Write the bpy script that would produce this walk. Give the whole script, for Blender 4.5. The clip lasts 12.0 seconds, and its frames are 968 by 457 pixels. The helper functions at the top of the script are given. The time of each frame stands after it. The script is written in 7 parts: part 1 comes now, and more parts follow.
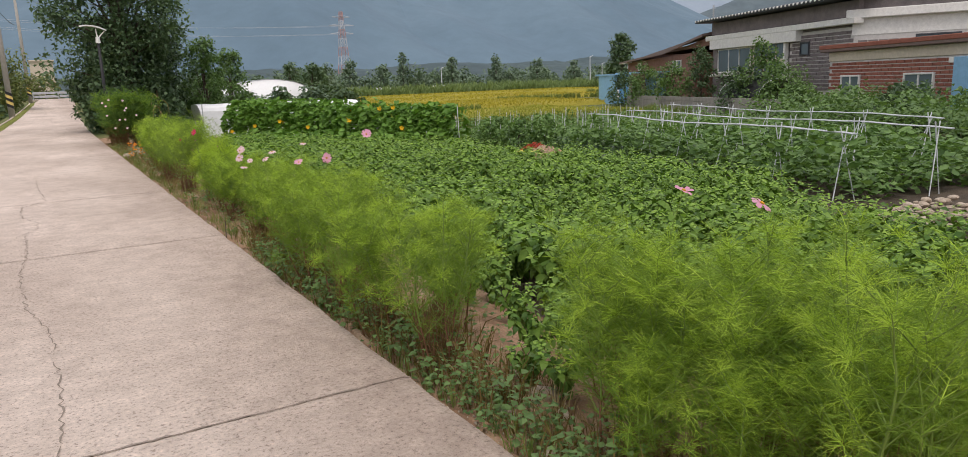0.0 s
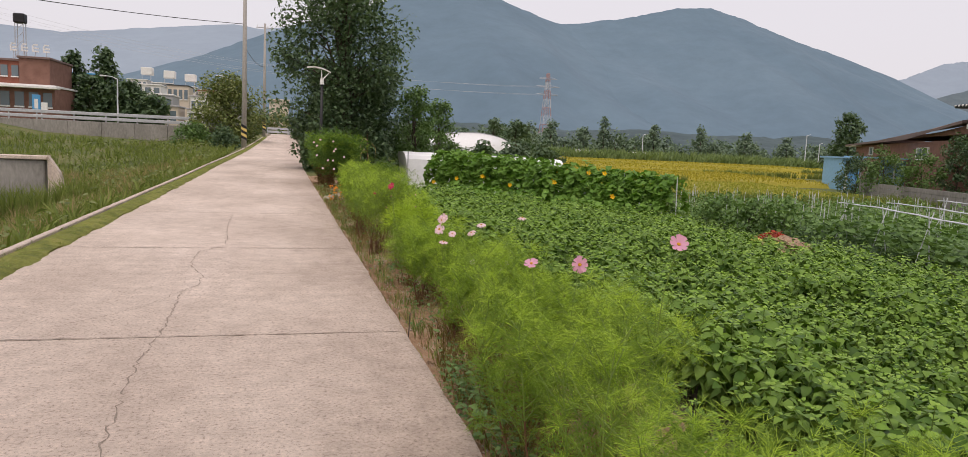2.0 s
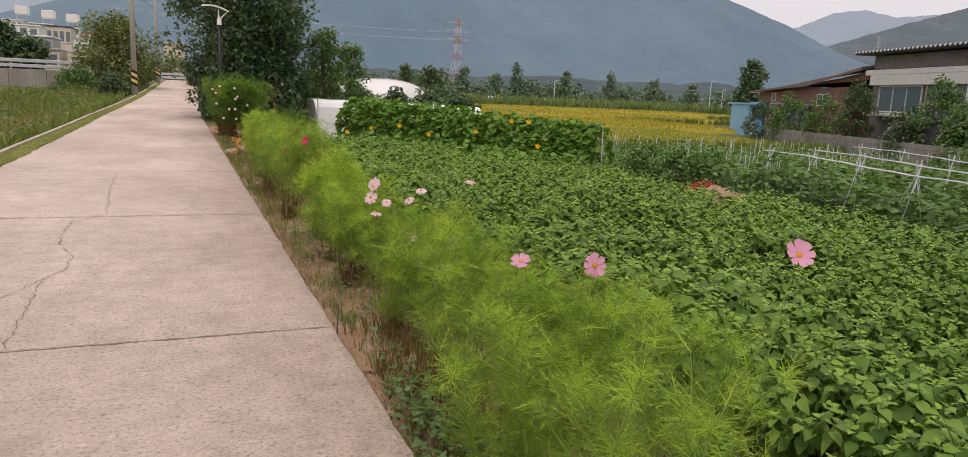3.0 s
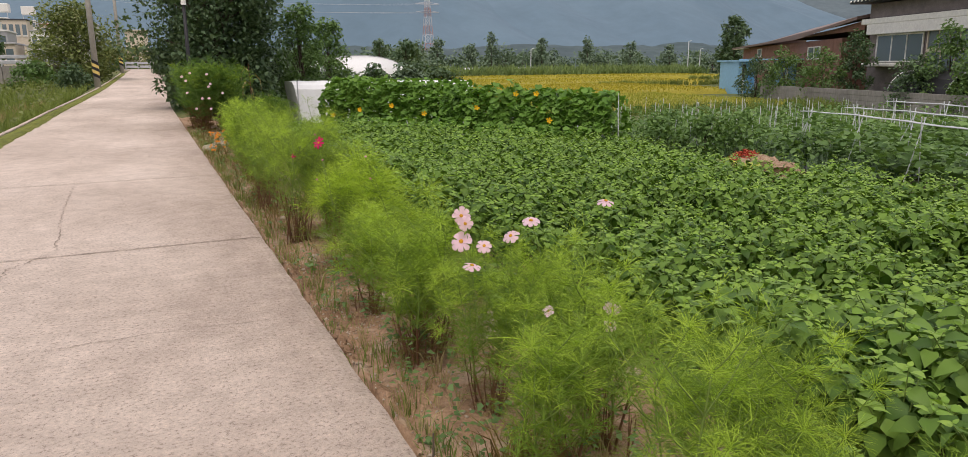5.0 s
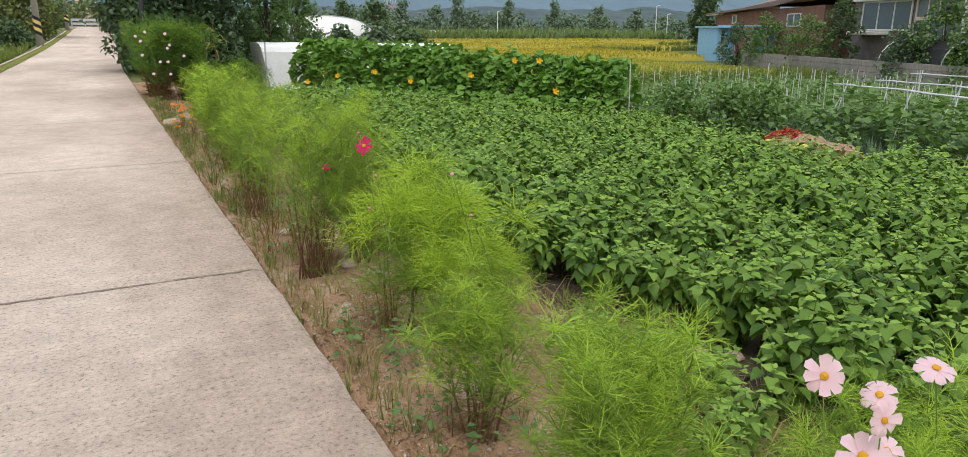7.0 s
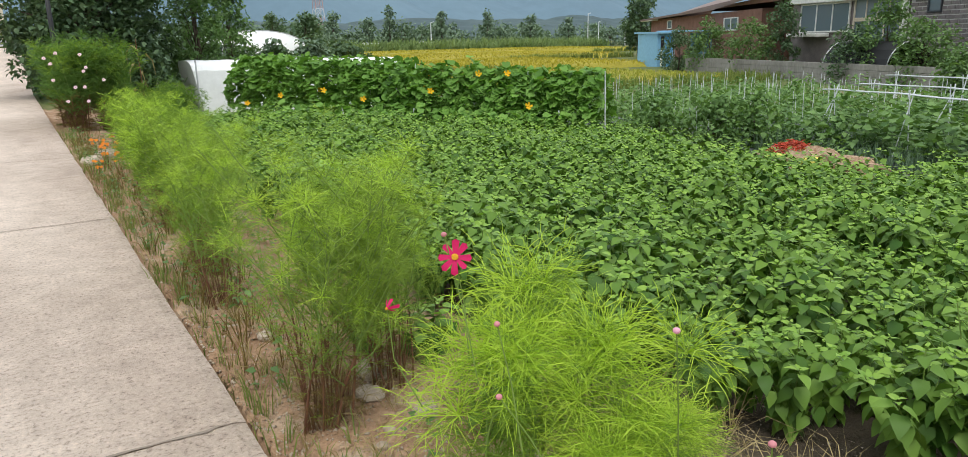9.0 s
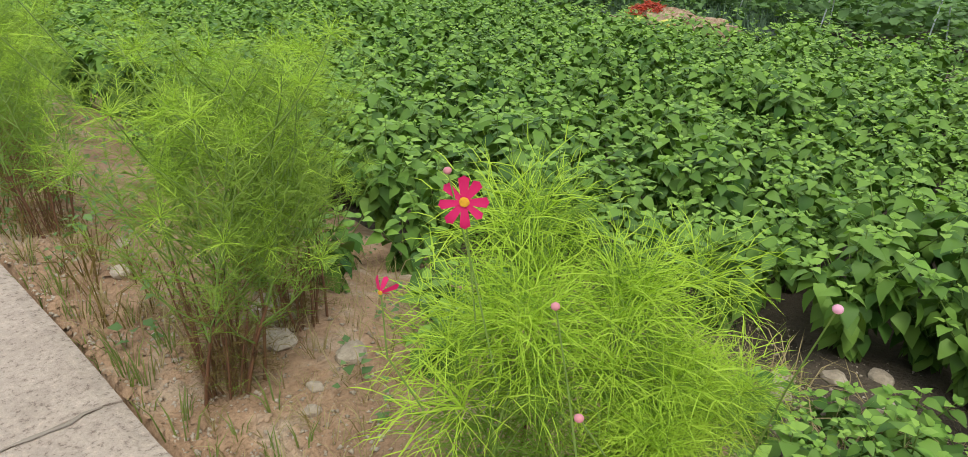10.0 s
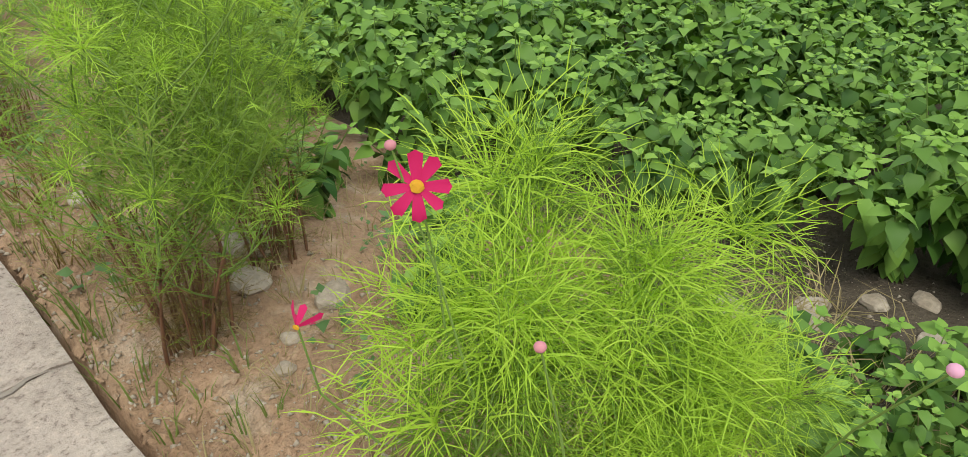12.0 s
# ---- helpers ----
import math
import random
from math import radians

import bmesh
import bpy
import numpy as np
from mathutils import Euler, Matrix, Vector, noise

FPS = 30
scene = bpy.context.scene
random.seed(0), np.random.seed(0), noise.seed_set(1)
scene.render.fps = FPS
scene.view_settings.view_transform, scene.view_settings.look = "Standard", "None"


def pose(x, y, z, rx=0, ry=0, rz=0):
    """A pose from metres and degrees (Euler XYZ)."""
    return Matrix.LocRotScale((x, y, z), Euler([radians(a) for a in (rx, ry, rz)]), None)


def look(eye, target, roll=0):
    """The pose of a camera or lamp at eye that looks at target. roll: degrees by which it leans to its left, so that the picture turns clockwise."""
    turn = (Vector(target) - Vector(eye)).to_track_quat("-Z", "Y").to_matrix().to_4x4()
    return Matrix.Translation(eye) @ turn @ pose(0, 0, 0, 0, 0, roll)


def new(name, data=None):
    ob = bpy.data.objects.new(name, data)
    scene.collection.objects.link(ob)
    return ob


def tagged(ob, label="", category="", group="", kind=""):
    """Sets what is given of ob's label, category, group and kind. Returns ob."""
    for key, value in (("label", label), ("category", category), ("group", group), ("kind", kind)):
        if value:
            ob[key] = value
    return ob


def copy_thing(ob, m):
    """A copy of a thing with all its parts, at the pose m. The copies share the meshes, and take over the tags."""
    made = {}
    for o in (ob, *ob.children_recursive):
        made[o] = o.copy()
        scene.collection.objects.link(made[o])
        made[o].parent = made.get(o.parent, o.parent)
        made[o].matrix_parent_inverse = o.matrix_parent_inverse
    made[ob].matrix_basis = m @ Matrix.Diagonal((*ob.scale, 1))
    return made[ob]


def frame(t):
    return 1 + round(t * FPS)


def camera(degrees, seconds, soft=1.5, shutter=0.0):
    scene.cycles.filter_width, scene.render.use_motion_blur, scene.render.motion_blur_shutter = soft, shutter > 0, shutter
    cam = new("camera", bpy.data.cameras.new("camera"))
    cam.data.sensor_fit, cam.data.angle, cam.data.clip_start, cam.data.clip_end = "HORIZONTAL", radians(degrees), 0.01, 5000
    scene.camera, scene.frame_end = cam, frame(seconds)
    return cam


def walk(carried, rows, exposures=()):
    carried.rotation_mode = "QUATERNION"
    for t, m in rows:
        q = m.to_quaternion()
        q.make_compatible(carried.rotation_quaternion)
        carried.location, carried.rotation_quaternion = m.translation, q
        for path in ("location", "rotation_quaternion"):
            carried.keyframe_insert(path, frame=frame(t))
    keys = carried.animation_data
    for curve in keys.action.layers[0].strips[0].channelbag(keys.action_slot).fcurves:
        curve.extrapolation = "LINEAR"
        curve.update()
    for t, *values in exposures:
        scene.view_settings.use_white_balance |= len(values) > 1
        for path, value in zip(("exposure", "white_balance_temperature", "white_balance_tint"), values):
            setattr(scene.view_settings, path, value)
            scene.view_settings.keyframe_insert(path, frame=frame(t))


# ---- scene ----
# camera: seconds, eye, heading right of the road, dip, roll
ROWS = [
    (0, (-1.448, -0.997, 1.495), 30.27, 11.39, -2.14),
    (0.2, (-1.365, -0.768, 1.498), 30.60, 10.70, -1.38),
    (0.5, (-1.283, -0.376, 1.516), 24.21, 9.43, 0.56),
    (0.8, (-1.210, 0.006, 1.513), 22.86, 8.22, 0.83),
    (1, (-1.156, 0.236, 1.512), 26.56, 7.35, 0.89),
    (1.5, (-1.042, 0.752, 1.513), 21.51, 7.50, 2.57),
    (1.8, (-0.995, 1.175, 1.511), 16.29, 7.35, 3.52),
    (2, (-0.973, 1.434, 1.502), 15.80, 6.70, 2.69),
    (2.2, (-0.944, 1.659, 1.509), 20.32, 7.77, 1.83),
    (2.5, (-0.893, 1.944, 1.494), 22.28, 9.49, 2.21),
    (3, (-0.874, 2.543, 1.499), 22.90, 10.49, 2.66),
    (3.2, (-0.881, 2.803, 1.492), 26.84, 12.32, 1.93),
    (4.8, (-0.863, 4.444, 1.501), 23.78, 14.13, -1.13),
    (5, (-0.829, 4.637, 1.490), 24.45, 12.62, -0.46),
    (5.2, (-0.829, 4.896, 1.499), 16.97, 11.92, -0.11),
    (5.5, (-0.881, 5.285, 1.487), 14.09, 11.48, 0.40),
    (5.8, (-0.918, 5.605, 1.505), 23.38, 12.26, -0.77),
    (6, (-0.898, 5.781, 1.500), 29.06, 13.70, -1.37),
    (6.5, (-0.803, 6.325, 1.502), 24.57, 13.73, -1.13),
    (6.7, (-0.805, 6.493, 1.489), 27.42, 14.55, 0.23),
    (8.3, (-0.663, 7.811, 1.487), 27.31, 16.86, 0.32),
    (8.5, (-0.655, 8.017, 1.500), 30.42, 15.09, -1.73),
    (9, (-0.611, 8.495, 1.490), 32.47, 14.63, -1.02),
    (9.5, (-0.578, 8.930, 1.488), 35.62, 17.04, -0.58),
    (10, (-0.531, 9.214, 1.448), 45.88, 25.13, 0.35),
    (10.5, (-0.331, 9.364, 1.447), 46.40, 29.01, -0.78),
    (11, (-0.237, 9.379, 1.448), 45.09, 33.84, -0.39),
    (11.5, (-0.208, 9.419, 1.436), 43.82, 34.97, -1.41),
    (12, (-0.193, 9.439, 1.425), 44.07, 34.79, -1.37),
]
cam = camera(67.21, 12.0, soft=0.8)


def aim(eye, heading, dip, roll):
    h, d = radians(heading), radians(dip)
    ahead = Vector((math.sin(h) * math.cos(d), math.cos(h) * math.cos(d), -math.sin(d)))
    return look(eye, Vector(eye) + ahead, roll)


EXPO = [(0.0, 0.27, 6600, 16), (3.0, 0.16, 6950, 21), (5.5, 0.33, 6700, 16), (8.5, 0.62, 6300, 6), (9.0, 0.66, 6300, 6), (10.0, 0.72, 6250, 4), (12.0, 0.72, 6250, 2)]
walk(cam, [(t, aim(e, h, d, r)) for t, e, h, d, r in ROWS], EXPO)
# ---- light: hazy overcast day, high soft sun ----
world = bpy.data.worlds.new("hazy_sky")
scene.world = world
world.use_nodes = True
wn, wl = world.node_tree.nodes, world.node_tree.links
wn.clear()
w_out = wn.new("ShaderNodeOutputWorld")
w_bg = wn.new("ShaderNodeBackground")
w_sky = wn.new("ShaderNodeTexSky")
w_sky.sky_type = "NISHITA"
w_sky.sun_disc = False
w_sky.sun_elevation = radians(52)
w_sky.sun_rotation = radians(200)
w_sky.dust_density = 6.0
w_sky.air_density = 1.2
w_mix = wn.new("ShaderNodeMix")
w_mix.data_type = "RGBA"
w_mix.inputs["Factor"].default_value = 0.82
w_mix.inputs["B"].default_value = (8.6, 8.9, 9.4, 1)
wl.new(w_sky.outputs["Color"], w_mix.inputs["A"])
wl.new(w_mix.outputs["Result"], w_bg.inputs["Color"])
w_bg.inputs["Strength"].default_value = 0.088
wl.new(w_bg.outputs["Background"], w_out.inputs["Surface"])
sun_data = bpy.data.lights.new("sun", "SUN")
sun_data.energy = 1.2
sun_data.angle = radians(25)
sun_data.color = (1.0, 0.95, 0.87)
sun = new("sun", sun_data)
sun.matrix_world = look((0, 0, 30), (8, 14, 0))
# ---- materials ----
def material(name, rough=0.8, metal=0.0):
    m = bpy.data.materials.new(name)
    m.use_nodes = True
    b = m.node_tree.nodes["Principled BSDF"]
    b.inputs["Roughness"].default_value = rough
    b.inputs["Metallic"].default_value = metal
    b.inputs["Specular IOR Level"].default_value = 0.3
    return m


def node(m, kind, **sockets):
    n = m.node_tree.nodes.new(kind)
    for k, v in sockets.items():
        n.inputs[k.replace("_", " ")].default_value = v
    return n


def link(m, a, b):
    m.node_tree.links.new(a, b)


def ramp(m, source, stops):
    r = m.node_tree.nodes.new("ShaderNodeValToRGB")
    el = r.color_ramp.elements
    while len(el) < len(stops):
        el.new(0.5)
    for e, (p, c) in zip(el, stops):
        e.position, e.color = p, (*c, 1)
    link(m, source, r.inputs["Fac"])
    return r.outputs["Color"]


def coords(m, scale=(1, 1, 1), local=False):
    if local:
        c = m.node_tree.nodes.new("ShaderNodeTexCoord").outputs["Object"]
    else:
        c = m.node_tree.nodes.new("ShaderNodeNewGeometry").outputs["Position"]
    mp = m.node_tree.nodes.new("ShaderNodeMapping")
    mp.inputs["Scale"].default_value = scale
    link(m, c, mp.inputs["Vector"])
    return mp.outputs["Vector"]


def noisy(m, scale, detail=4.0, rough=0.6, vec=None):
    n = node(m, "ShaderNodeTexNoise", Scale=scale, Detail=detail, Roughness=rough)
    link(m, vec if vec else coords(m), n.inputs["Vector"])
    return n.outputs["Fac"]


def mix(m, fac, a, b, how="MIX"):
    n = m.node_tree.nodes.new("ShaderNodeMix")
    n.data_type, n.blend_type = "RGBA", how
    for key, v in (("Factor", fac), ("A", a), ("B", b)):
        if isinstance(v, (int, float)):
            n.inputs[key].default_value = v
        elif isinstance(v, tuple):
            n.inputs[key].default_value = (*v, 1)
        else:
            link(m, v, n.inputs[key])
    return n.outputs["Result"]


def paint(m, colour):
    b = m.node_tree.nodes["Principled BSDF"]
    if isinstance(colour, tuple):
        b.inputs["Base Color"].default_value = (*colour, 1)
    else:
        link(m, colour, b.inputs["Base Color"])


def relief(m, height, strength=0.4, distance=0.01):
    n = node(m, "ShaderNodeBump", Strength=strength, Distance=distance)
    link(m, height, n.inputs["Height"])
    link(m, n.outputs["Normal"], m.node_tree.nodes["Principled BSDF"].inputs["Normal"])


def rough_surface(name, stops, scale, fine, rough=0.9, bump=0.5, dist=0.01, metal=0.0, vec=None, grainy=1.0):
    """A surface with broad stains and fine grain."""
    m = material(name, rough, metal)
    v = coords(m, vec) if vec else coords(m)
    broad = ramp(m, noisy(m, scale, 5, 0.6, v), stops)
    grain = noisy(m, fine, 3, 0.7, v)
    g = ramp(m, grain, [(0.25, (1 - 0.28 * grainy,) * 3), (0.75, (1 + 0.2 * grainy,) * 3)])
    paint(m, mix(m, 1.0, broad, g, "MULTIPLY"))
    relief(m, grain, bump, dist)
    return m


def leafy(name, dark, light, through_light=0.35, rough=0.55, spread=3.0, single=0.55):
    """Leaf tissue: varies leaf by leaf and over the plant, and lets light through."""
    m = material(name, rough)
    m.node_tree.nodes["Principled BSDF"].inputs["Specular IOR Level"].default_value = 0.2
    geo = m.node_tree.nodes.new("ShaderNodeNewGeometry")
    info = m.node_tree.nodes.new("ShaderNodeObjectInfo")
    patch = noisy(m, spread, 2, 0.5)
    add = m.node_tree.nodes.new("ShaderNodeMath")
    add.operation = "MULTIPLY_ADD"
    add.inputs[1].default_value = single
    link(m, geo.outputs["Random Per Island"], add.inputs[0])
    half = m.node_tree.nodes.new("ShaderNodeMath")
    half.operation = "MULTIPLY"
    half.inputs[1].default_value = 1.1 - single
    link(m, patch, half.inputs[0])
    link(m, half.outputs[0], add.inputs[2])
    col = ramp(m, add.outputs[0], [(0.15, dark), (0.85, light)])
    paint(m, col)
    b = m.node_tree.nodes["Principled BSDF"]
    t = m.node_tree.nodes.new("ShaderNodeBsdfTranslucent")
    link(m, mix(m, 1.0, col, (1.15, 1.25, 0.55), "MULTIPLY"), t.inputs["Color"])
    s = m.node_tree.nodes.new("ShaderNodeMixShader")
    s.inputs["Fac"].default_value = through_light
    out = m.node_tree.nodes["Material Output"]
    link(m, b.outputs["BSDF"], s.inputs[1])
    link(m, t.outputs["BSDF"], s.inputs[2])
    link(m, s.outputs["Shader"], out.inputs["Surface"])
    return m


def plain(name, colour, rough=0.6, metal=0.0, wear=0.12):
    m = material(name, rough, metal)
    lo = tuple(c * (1 - wear) for c in colour)
    hi = tuple(min(1, c * (1 + wear)) for c in colour)
    paint(m, ramp(m, noisy(m, 6, 5, 0.7), [(0.3, lo), (0.7, hi)]))
    return m


def petal(name, inner, outer):
    m = leafy(name, inner, outer, 0.3, 0.6, 12.0)
    return m


CONCRETE = material("worn_concrete", 0.88)
_v = coords(CONCRETE)
_stain = ramp(CONCRETE, noisy(CONCRETE, 0.6, 6, 0.65, coords(CONCRETE, (1.0, 0.4, 1.0))), [(0.3, (0.52, 0.425, 0.357)), (0.5, (0.645, 0.541, 0.463)), (0.7, (0.74, 0.632, 0.552))])
_broom = ramp(CONCRETE, noisy(CONCRETE, 1.5, 5, 0.7, coords(CONCRETE, (0.5, 14.0, 1.0))), [(0.35, (0.955, 0.953, 0.95)), (0.65, (1.025, 1.025, 1.025))])
_grit = noisy(CONCRETE, 42, 5, 0.8, _v)
_speck = ramp(CONCRETE, _grit, [(0.37, (0.5, 0.47, 0.45)), (0.46, (0.95, 0.95, 0.95)), (0.55, (1.0, 1.0, 1.0)), (0.7, (1.3, 1.28, 1.25))])
_mott = ramp(CONCRETE, noisy(CONCRETE, 5, 6, 0.75, _v), [(0.3, (0.8, 0.79, 0.78)), (0.7, (1.12, 1.12, 1.12))])
_dark = ramp(CONCRETE, noisy(CONCRETE, 0.22, 4, 0.6, _v), [(0.35, (0.86, 0.85, 0.84)), (0.6, (1.04, 1.04, 1.04))])
_c = mix(CONCRETE, 1.0, mix(CONCRETE, 1.0, _stain, _speck, "MULTIPLY"), _mott, "MULTIPLY")
_sep = CONCRETE.node_tree.nodes.new("ShaderNodeSeparateXYZ")
link(CONCRETE, _v, _sep.inputs[0])
_edge = node(CONCRETE, "ShaderNodeMapRange")
for _k, _n in enumerate((-0.95, -0.1, 0.0, 1.0)):
    _edge.inputs[_k + 1].default_value = _n
link(CONCRETE, _sep.outputs["X"], _edge.inputs[0])
_wear = node(CONCRETE, "ShaderNodeMath")
_wear.operation = "MULTIPLY"
link(CONCRETE, _edge.outputs[0], _wear.inputs[0])
link(CONCRETE, noisy(CONCRETE, 9, 5, 0.8, _v), _wear.inputs[1])
_c = mix(CONCRETE, _wear.outputs[0], _c, mix(CONCRETE, 1.0, _c, (0.62, 0.57, 0.54), "MULTIPLY"))
paint(CONCRETE, mix(CONCRETE, 1.0, mix(CONCRETE, 1.0, _c, _broom, "MULTIPLY"), _dark, "MULTIPLY"))
relief(CONCRETE, _grit, 0.9, 0.014)
CRACK = plain("crack_dirt", (0.26, 0.215, 0.175), 1.0)
SOIL = rough_surface("dry_red_soil", [(0.3, (0.23, 0.135, 0.078)), (0.55, (0.39, 0.25, 0.155)), (0.75, (0.53, 0.425, 0.32))], 3.0, 45, 1.0, 0.9, 0.02)
FIELD_SOIL = rough_surface("dark_field_soil", [(0.3, (0.05, 0.04, 0.03)), (0.7, (0.13, 0.1, 0.07))], 1.5, 40, 1.0, 0.9, 0.03)
GRASS_GROUND = rough_surface("weedy_ground", [(0.3, (0.07, 0.1, 0.03)), (0.5, (0.12, 0.14, 0.045)), (0.72, (0.2, 0.18, 0.08))], 0.25, 9, 1.0, 0.8, 0.05)
MOSS = rough_surface("moss", [(0.35, (0.12, 0.14, 0.03)), (0.6, (0.22, 0.23, 0.05)), (0.8, (0.3, 0.24, 0.1))], 4, 50, 1.0, 0.9, 0.02)
RICE = rough_surface("ripe_rice_floor", [(0.35, (0.22, 0.21, 0.03)), (0.65, (0.36, 0.3, 0.04))], 0.15, 6, 1.0, 0.8, 0.05)
STONE = rough_surface("field_stone", [(0.3, (0.3, 0.235, 0.17)), (0.7, (0.52, 0.44, 0.35))], 5, 45, 0.9, 0.7, 0.01)
# distance haze is mixed into these four base colours, palest on the far ridge
HAZED_MOUNTAIN = rough_surface("hazed_wooded_mountain", [(0.35, (0.112, 0.172, 0.222)), (0.55, (0.125, 0.189, 0.24)), (0.7, (0.142, 0.209, 0.261))], 0.0025, 0.03, 1.0, 0.0, 0.1, grainy=0.3)
HAZED_RIDGE = rough_surface("hazed_wooded_ridge", [(0.35, (0.09, 0.122, 0.14)), (0.7, (0.12, 0.155, 0.17))], 0.006, 0.05, 1.0, 0.0, 0.1, grainy=0.6)
HAZED_FOOTHILL = rough_surface("hazed_wooded_foothill", [(0.35, (0.055, 0.083, 0.092)), (0.6, (0.072, 0.105, 0.11)), (0.75, (0.09, 0.128, 0.118))], 0.02, 0.12, 1.0, 0.0, 0.1, grainy=0.7)
HAZED_FAR_MOUNTAIN = rough_surface("hazed_far_mountain", [(0.3, (0.25, 0.305, 0.365)), (0.7, (0.28, 0.34, 0.4))], 0.002, 0.02, 1.0, 0.0, 0.1, grainy=0.2)
RED_BRICK = rough_surface("red_brick", [(0.3, (0.24, 0.085, 0.06)), (0.7, (0.34, 0.13, 0.09))], 2, 30, 0.9, 0.4)
DARK_BRICK = rough_surface("brown_brick", [(0.3, (0.16, 0.14, 0.14)), (0.7, (0.25, 0.215, 0.21))], 2, 30, 0.9, 0.4)
MORTAR = plain("grey_mortar", (0.55, 0.53, 0.51), 0.95)
BROWN_WALL = rough_surface("brown_cladding", [(0.3, (0.2, 0.1, 0.075)), (0.7, (0.28, 0.15, 0.115))], 1.5, 20, 0.85, 0.3)
WHITE_PAINT = plain("white_paint", (0.74, 0.73, 0.7), 0.6)
CREAM = plain("cream_render", (0.6, 0.52, 0.42), 0.8)
SHEET_WHITE = plain("clean_white_sheet", (0.86, 0.87, 0.88), 0.5, 0, 0.05)
GREY_RENDER = plain("grey_render", (0.4, 0.4, 0.4), 0.85)
ROOF_DARK = plain("dark_roof_tile", (0.05, 0.055, 0.065), 0.6)
ROOF_BROWN = plain("brown_roof_sheet", (0.19, 0.13, 0.115), 0.6)
BLUE_SHEET = plain("blue_painted_metal", (0.08, 0.3, 0.55), 0.5)
PALE_BLUE = plain("faded_blue_metal", (0.22, 0.42, 0.6), 0.5)
GALV = plain("galvanised_steel", (0.5, 0.51, 0.53), 0.45, 0.6)
POLE_WHITE = plain("pale_plastic_pole", (0.6, 0.62, 0.64), 0.5)
POLE_CONCRETE = plain("pole_concrete", (0.36, 0.34, 0.31), 0.9)
BLACK = plain("black_paint", (0.02, 0.02, 0.022), 0.5)
YELLOW = plain("yellow_paint", (0.62, 0.46, 0.14), 0.5)
MULCH = plain("black_mulch_film", (0.05, 0.055, 0.06), 0.35)
GLASS = material("window_glass", 0.08)
paint(GLASS, (0.13, 0.17, 0.19))
GLASS.node_tree.nodes["Principled BSDF"].inputs["Specular IOR Level"].default_value = 0.6
BARK = rough_surface("bark", [(0.3, (0.06, 0.045, 0.035)), (0.7, (0.13, 0.1, 0.075))], 4, 25, 0.95, 0.8, 0.02, vec=(1, 1, 0.25))
RED_ROOF = plain("red_roof", (0.42, 0.1, 0.07), 0.6)
CONCRETE_WALL = rough_surface("stained_concrete_wall", [(0.3, (0.2, 0.19, 0.17)), (0.7, (0.36, 0.34, 0.31))], 0.4, 8, 0.9, 0.3, vec=(1, 1, 0.4))
COSMOS_DARK = leafy("old_cosmos_leaf", (0.06, 0.13, 0.03), (0.14, 0.24, 0.05), 0.3, 0.6, 11.0, 0.22)
COSMOS = leafy("cosmos_leaf", (0.085, 0.16, 0.02), (0.24, 0.36, 0.045), 0.26, 0.6, 11.0, 0.22)
COSMOS_PALE = leafy("fading_cosmos_leaf", (0.13, 0.21, 0.028), (0.3, 0.41, 0.07), 0.33, 0.6, 11.0, 0.22)
COSMOS_TIP = leafy("cosmos_young_leaf", (0.27, 0.42, 0.04), (0.47, 0.62, 0.09), 0.35, 0.6, 11.0, 0.22)
COSMOS_DRY = leafy("cosmos_dry_leaf", (0.1, 0.062, 0.022), (0.22, 0.16, 0.055), 0.2, 0.8, 4.0)
STEM_RED = plain("reddish_stem", (0.16, 0.075, 0.04), 0.7)
STEM_GREEN = plain("green_stem", (0.17, 0.25, 0.05), 0.6)
PERILLA = leafy("perilla_leaf", (0.031, 0.088, 0.014), (0.182, 0.302, 0.05), 0.15, 0.5, 1.2)
PERILLA_TIP = leafy("perilla_young_leaf", (0.16, 0.3, 0.042), (0.31, 0.46, 0.088), 0.28, 0.5, 2.0)
VINE = leafy("squash_leaf", (0.08, 0.18, 0.03), (0.2, 0.36, 0.07), 0.3, 0.55, 1.0)
BEAN = leafy("bean_leaf", (0.07, 0.14, 0.045), (0.2, 0.32, 0.105), 0.3, 0.55, 1.0)
ONION = leafy("onion_leaf", (0.09, 0.15, 0.09), (0.17, 0.25, 0.15), 0.2, 0.5, 1.0)
TREE_LEAF = leafy("dark_tree_leaf", (0.05, 0.095, 0.05), (0.135, 0.2, 0.105), 0.25, 0.5, 0.6)
TREE_MID = leafy("green_tree_leaf", (0.075, 0.14, 0.05), (0.17, 0.27, 0.095), 0.3, 0.5, 0.6)
TREE_LIGHT = leafy("light_tree_leaf", (0.09, 0.13, 0.04), (0.24, 0.27, 0.1), 0.25, 0.6, 0.5)
# leaf green paled and greyed, so the colour itself holds the distance haze
HAZED_LEAF = leafy("hazed_tree_leaf", (0.11, 0.165, 0.12), (0.19, 0.26, 0.17), 0.2, 0.7, 0.1)
WEED = leafy("weed_blade", (0.1, 0.15, 0.035), (0.25, 0.29, 0.085), 0.3, 0.7, 0.3)
STRAW = leafy("dry_grass", (0.25, 0.19, 0.09), (0.42, 0.34, 0.18), 0.2, 0.8, 3.0)
REED = leafy("reed_leaf", (0.12, 0.18, 0.07), (0.22, 0.29, 0.11), 0.25, 0.7, 0.1)
